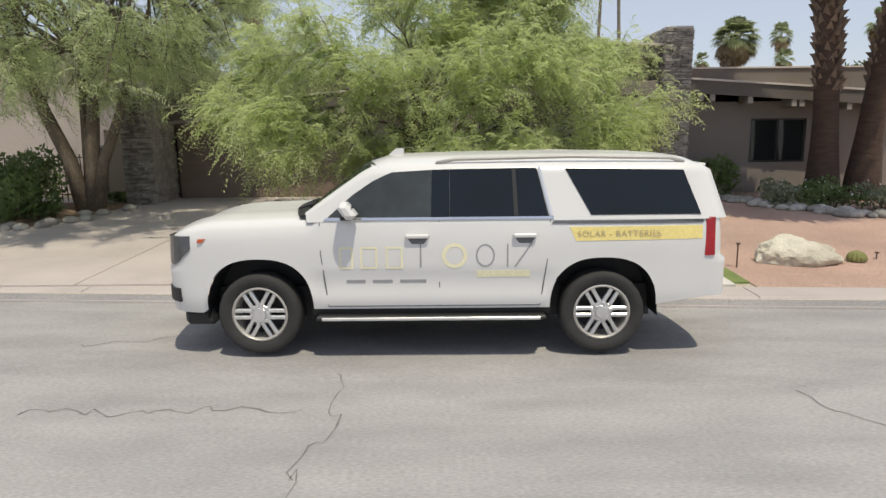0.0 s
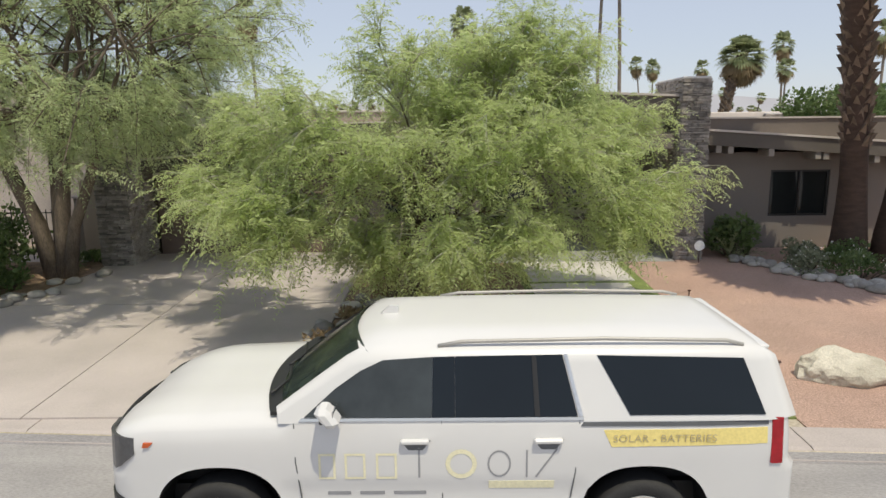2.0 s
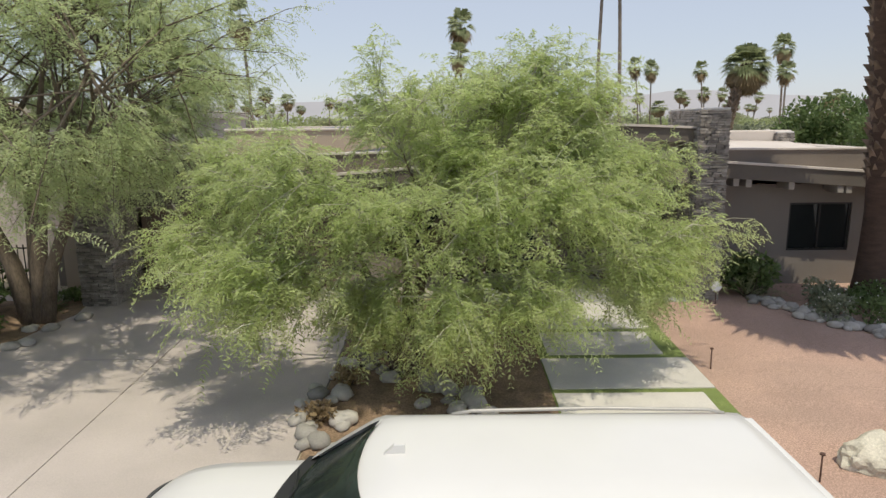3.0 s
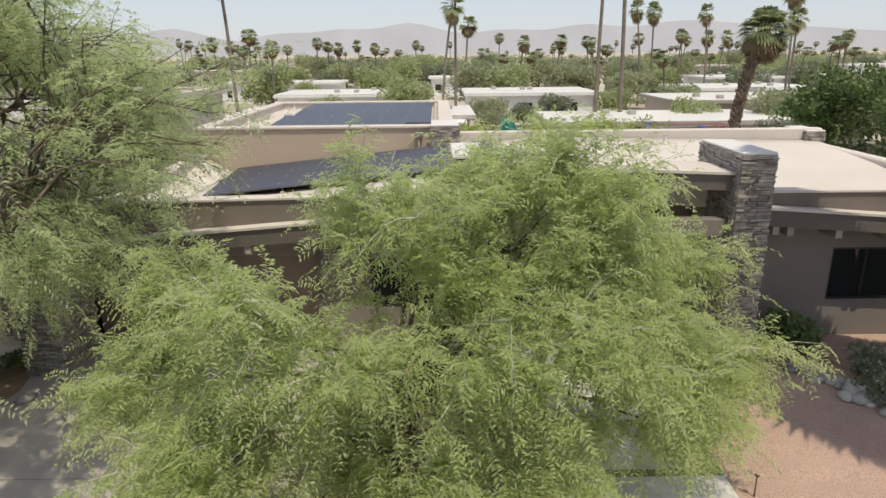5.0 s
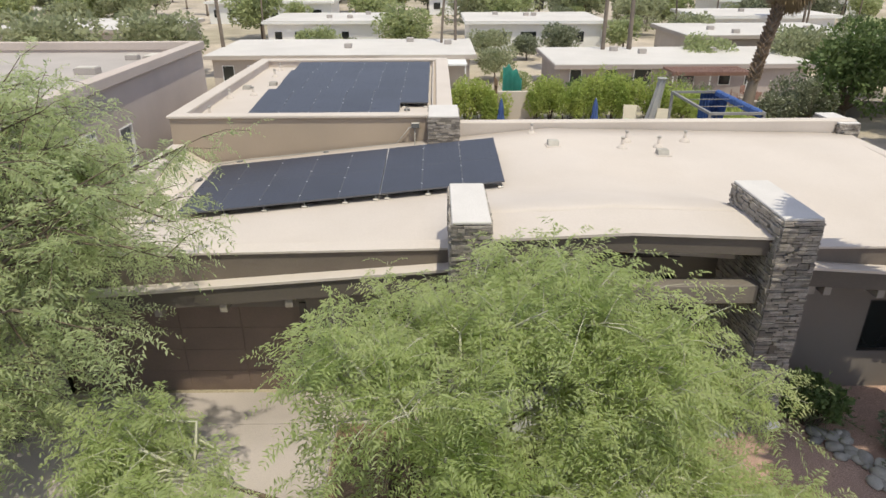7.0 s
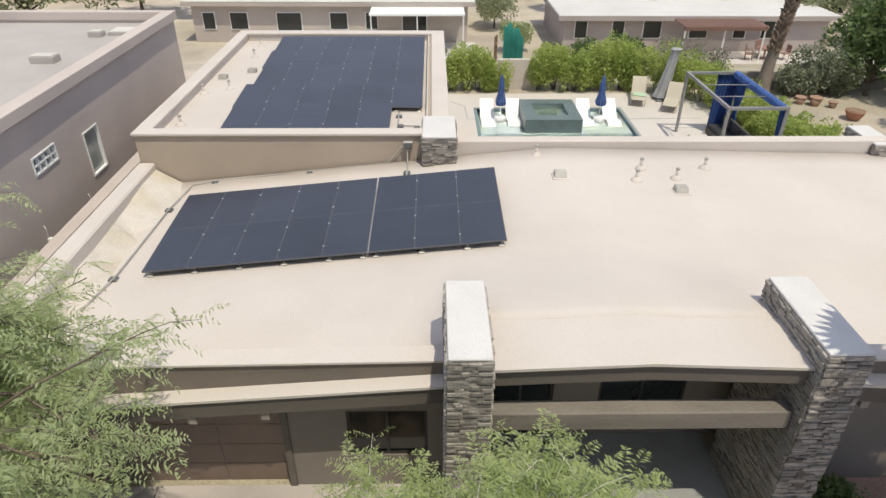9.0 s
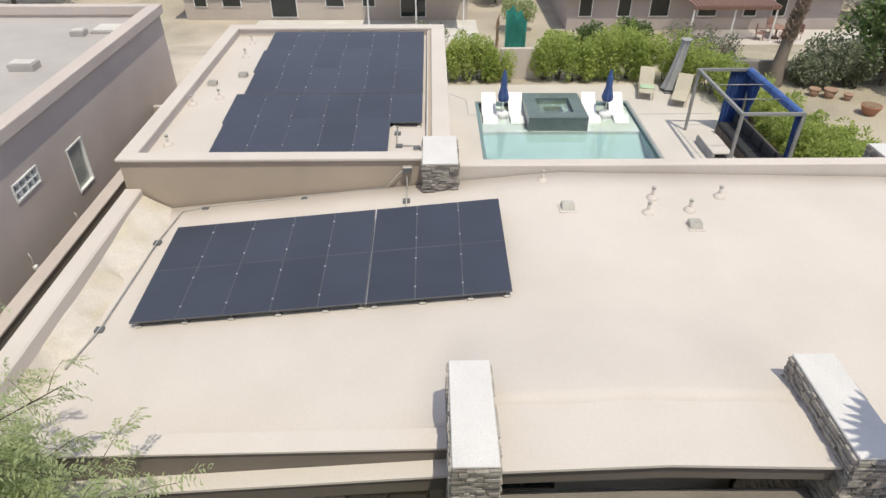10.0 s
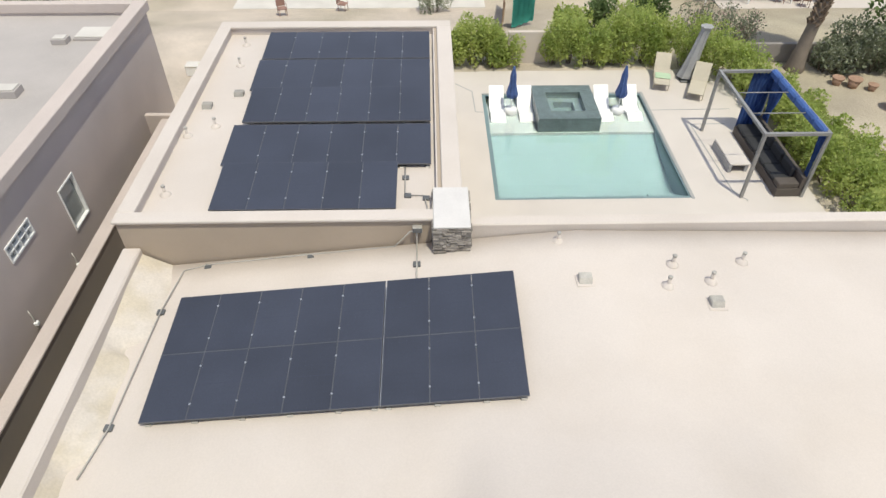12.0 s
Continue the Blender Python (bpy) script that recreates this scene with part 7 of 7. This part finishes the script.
for k, (x, y, z) in enumerate(PALMS):
    set_palm(k, x, y, z, 0.8 + 0.035 * (z - 7))
rng = random.Random(5)
for k in range(150):
    y = rng.uniform(105, 360)
    set_palm(k, rng.uniform(-0.75, 0.85) * y, y, rng.uniform(4.5, 9.5) + (2 if rng.random() < 0.15 else 0), rng.uniform(0.85, 1.35))
fan_palm("thick fan palm with a shaggy dry skirt behind the garden", (16.3, 41.15, 0.1), 7.3, (1.5, 0.7), 210, 0.34, 1.5, 60, 1.55, PALM_GREY, 220)

# trees between the houses
TREES = [broad_tree("round green garden tree between the houses", (60, 130, LOW), 3.2, 5.0, 3600, 0.34, GARDEN_LEAF, 301, group="far trees"),
         broad_tree("dark green garden tree between the houses", (-50, 130, LOW), 3.4, 4.6, 3600, 0.34, OLIVE_LEAF, 302, group="far trees"),
         broad_tree("grey-green desert tree between the houses", (0, 150, LOW), 3.6, 4.2, 3600, 0.32, GREY_LEAF, 303, group="far trees")]
rng = random.Random(6)


def set_tree(k, x, y, s):
    c = copy_thing(TREES[k % 3], pose(x, y, LOW, 0, 0, (k * 63) % 360))
    c.scale = (s, s, s * 0.9)


for k, (x, y, s) in enumerate(((-3.5, 78, 1.1), (5.0, 72, 0.7), (9.0, 74, 0.6), (-11, 70, 0.8), (-24, 66, 1.2), (-9, 76, 0.5), (22, 62, 0.8), (29, 60, 1.0), (32, 55, 1.1), (36, 60, 1.2), (-30, 60, 1.3), (-20, 45, 0.9), (5.5, 55, 0.45), (4.8, 62, 0.6), (13, 76, 0.8), (20, 79, 0.8), (27, 79, 0.9))):
    set_tree(k, x, y, s)
for k in range(230):
    y = rng.uniform(90, 260)
    set_tree(k, rng.uniform(-0.78, 0.85) * y, y, rng.uniform(0.6, 1.35) * (1 + y / 900))
wood_rng = np.random.default_rng(64)
wood_lumps = []
for _ in range(900):
    y = wood_rng.uniform(230, 620)
    r = wood_rng.uniform(1.6, 3.4)
    wood_lumps.append((wood_rng.uniform(-0.8, 0.9) * y, y, LOW + wood_rng.uniform(1.2, 3.4), r, r, r * 0.75))
woods = quad_mesh("far_woods", leaf_cloud([(x, y, z - LOW, a, b, c) for x, y, z, a, b, c in wood_lumps], 90000, 0.75, wood_rng), OLIVE_LEAF, None, "far grey-green tree tops merging over the valley floor", "stuff")
woods.location = (0, 0, LOW)
for k, (x, y, r, h) in enumerate(((21.5, 41.0, 2.6, 5.0), (24.5, 39.0, 2.8, 5.2), (23.0, 35.0, 2.6, 4.4), (27.0, 36.0, 3.0, 5.0))):
    broad_tree("dense dark green tree beside the garden wall", (x, y, 0.1), r, h, 5200, 0.26, DARK_LEAF, 320 + k, low=0.16)
for k, (x, y, h) in enumerate(((9.4, 44.6, 2.6), (8.2, 46.0, 2.2), (6.8, 45.2, 2.0), (10.8, 46.6, 2.4))):
    broad_tree("small green garden tree behind the hedge", (x, y, -0.6), 1.1, h, 1800, 0.17, DARK_LEAF if k % 2 else HEDGE_LEAF, 330 + k, trunk=0.08)
pot = thing("planter", "terracotta planter standing on pale ground", "planter", (19.0, 37.6, 0.25))
part("bowl", tubed([(0, 0, 0), (0, 0, 0.1), (0, 0, 0.38), (0, 0, 0.42)], [0.22, 0.3, 0.42, 0.44], 16), TERRACOTTA, pot)
part("soil", tubed([(0, 0, 0.421), (0, 0, 0.43)], 0.38, 16), LITTER, pot)

# mountains across the valley
bm = bmesh.new()
rows = []
for i in range(121):
    a = radians(-70 + 140 * i / 120)
    x, y = 4300 * math.sin(a), 4300 * math.cos(a)
    h = 80 + 95 * (noise.noise(Vector((i * 0.06, 3.1, 0))) + 0.6) + 50 * noise.noise(Vector((i * 0.25, 9, 0)))
    rows.append((bm.verts.new((x, y, -20)), bm.verts.new((x * 1.02, y * 1.02, max(60, h)))))
for a, b in zip(rows, rows[1:]):
    bm.faces.new((a[0], b[0], b[1], a[1]))
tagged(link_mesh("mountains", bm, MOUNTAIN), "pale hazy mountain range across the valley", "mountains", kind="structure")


# table, chairs and pots of the far patio
def patio_chair(at, turn):
    c = thing("patio_chair", "red-brown metal patio chair in the yard behind", "chair", at, group="far patio chairs")
    c.rotation_euler = (0, 0, turn)
    part("seat", boxed(-0.25, 0.25, -0.25, 0.25, 0.40, 0.45, bevel=0.01), REDWOOD, c)
    part("backrest", boxed(-0.25, 0.25, 0.25, 0.29, 0.46, 0.95, bevel=0.01), REDWOOD, c)
    for x in (-0.22, 0.22):
        for y in (-0.22, 0.22):
            part("leg", tubed([(x, y, 0), (x * 0.95, y * 0.95, 0.41)], 0.02, 5), REDWOOD, c)
        part("armrest", tubed([(x * 1.15, -0.2, 0.44), (x * 1.15, -0.18, 0.66), (x * 1.15, 0.26, 0.68)], 0.018, 5), REDWOOD, c)
    return c


for x, y, turn in ((20.9, 52.7, 1.2), (22.1, 52.0, 2.9), (23.3, 52.8, -1.4), (22.2, 54.0, 0.2)):
    patio_chair((x, y, -1.19), turn)
for x, y, turn in ((-8.7, 50.5, 0.4), (-5.4, 51.7, 1.3)):
    patio_chair((x, y, ground_height(x, y) + 0.005), turn)
shrub("yard_shrub", "pale grey-green shrub on sandy ground behind the house", (-0.1, 51.2, -1.1), 1.0, 0.9, 1.5, 1500, 0.12, GREY_LEAF, 172, k=12)
table = thing("patio_table", "round red-brown patio table among chairs", "table", (22.1, 53.0, -1.19))
part("tabletop", tubed([(0, 0, 0.70), (0, 0, 0.74)], 0.55, 20), REDWOOD, table)
part("pedestal", tubed([(0, 0, 0), (0, 0, 0.03), (0, 0, 0.06), (0, 0, 0.70)], [0.26, 0.25, 0.05, 0.05], 10), REDWOOD, table)
for x, y, r in ((18.2, 39.5, 0.28), (17.6, 39.75, 0.24), (18.9, 39.2, 0.2)):
    pot = thing("clay_pot", "empty terracotta clay pot on sandy ground", "pot", (x, y, 0.23), group="clay pots")
    part("body", tubed([(0, 0, 0), (0, 0, r * 1.3)], [r * 0.65, r], 14), CLAY, pot)
    part("rim", tubed([(0, 0, r * 1.3), (0, 0, r * 1.55)], [r * 1.08, r * 1.1], 14), CLAY, pot)


# ---- split stones of the piers, last ----
STONES = []
for k in range(8):
    bm = bmesh.new()
    box(bm, -0.5, 0.5, -0.5, 0.5, -0.5, 0.5)
    for v in bm.verts:
        v.co += Vector((0.09 * noise.noise(v.co * 3 + Vector((k, 0, 0))), 0.45 * noise.noise(v.co * 4 + Vector((0, k, 5))), 0.16 * noise.noise(v.co * 3 + Vector((0, 0, k + 3)))))
    me = bpy.data.meshes.new("stone")
    bm.to_mesh(me)
    bm.free()
    me.materials.append(STONE)
    STONES.append(me)


def lay_stones(pier, x0, x1, y0, y1, z0, z1, rng):
    o = pier.location
    jobs = []
    for axis, fixed, a0, a1 in (("x", y0, x0, x1), ("y", x0, y0, y1), ("y2", x1, y0, y1)):
        z = z0
        while z < z1 - 0.02:
            h = min(rng.uniform(0.03, 0.07), z1 - z)
            a = a0 - (0.02 if axis == "x" else 0)
            end = a1 + (0.02 if axis == "x" else 0)
            while a < end - 0.03:
                w = rng.uniform(0.08, 0.27)
                if a + w > end - 0.08:
                    w = end - a
                jobs.append((axis, fixed, a + w / 2, w, z + h / 2, h, rng.uniform(0.0, 0.05)))
                a += w
            z += h
    jobs.sort(key=lambda j: (j[0] != "x", -j[4]))
    rest = bmesh.new()
    for i, (axis, fixed, mid, w, z, h, proud) in enumerate(jobs):
        d = 0.10
        if axis == "x":
            loc, rot = (mid, fixed + 0.04 - proud, z), 0.0
        elif axis == "y":
            loc, rot = (fixed + 0.04 - proud, mid, z), math.pi / 2
        else:
            loc, rot = (fixed - 0.04 + proud, mid, z), math.pi / 2
        m = Matrix.LocRotScale(Vector(loc) - o, Euler((0, 0, rot)), (w - 0.008, d, h - 0.008))
        if i < 300:
            ob = new("stone", STONES[i % 8])
            ob.parent = pier
            ob.matrix_basis = m
        else:
            rest.from_mesh(STONES[i % 8])
            bmesh.ops.transform(rest, matrix=m, verts=rest.verts[-8:])
    if len(rest.verts):
        tagged(part("stones", rest, STONE, pier), kind="stuff")
    else:
        rest.free()


for job in STONE_JOBS:
    lay_stones(*job)
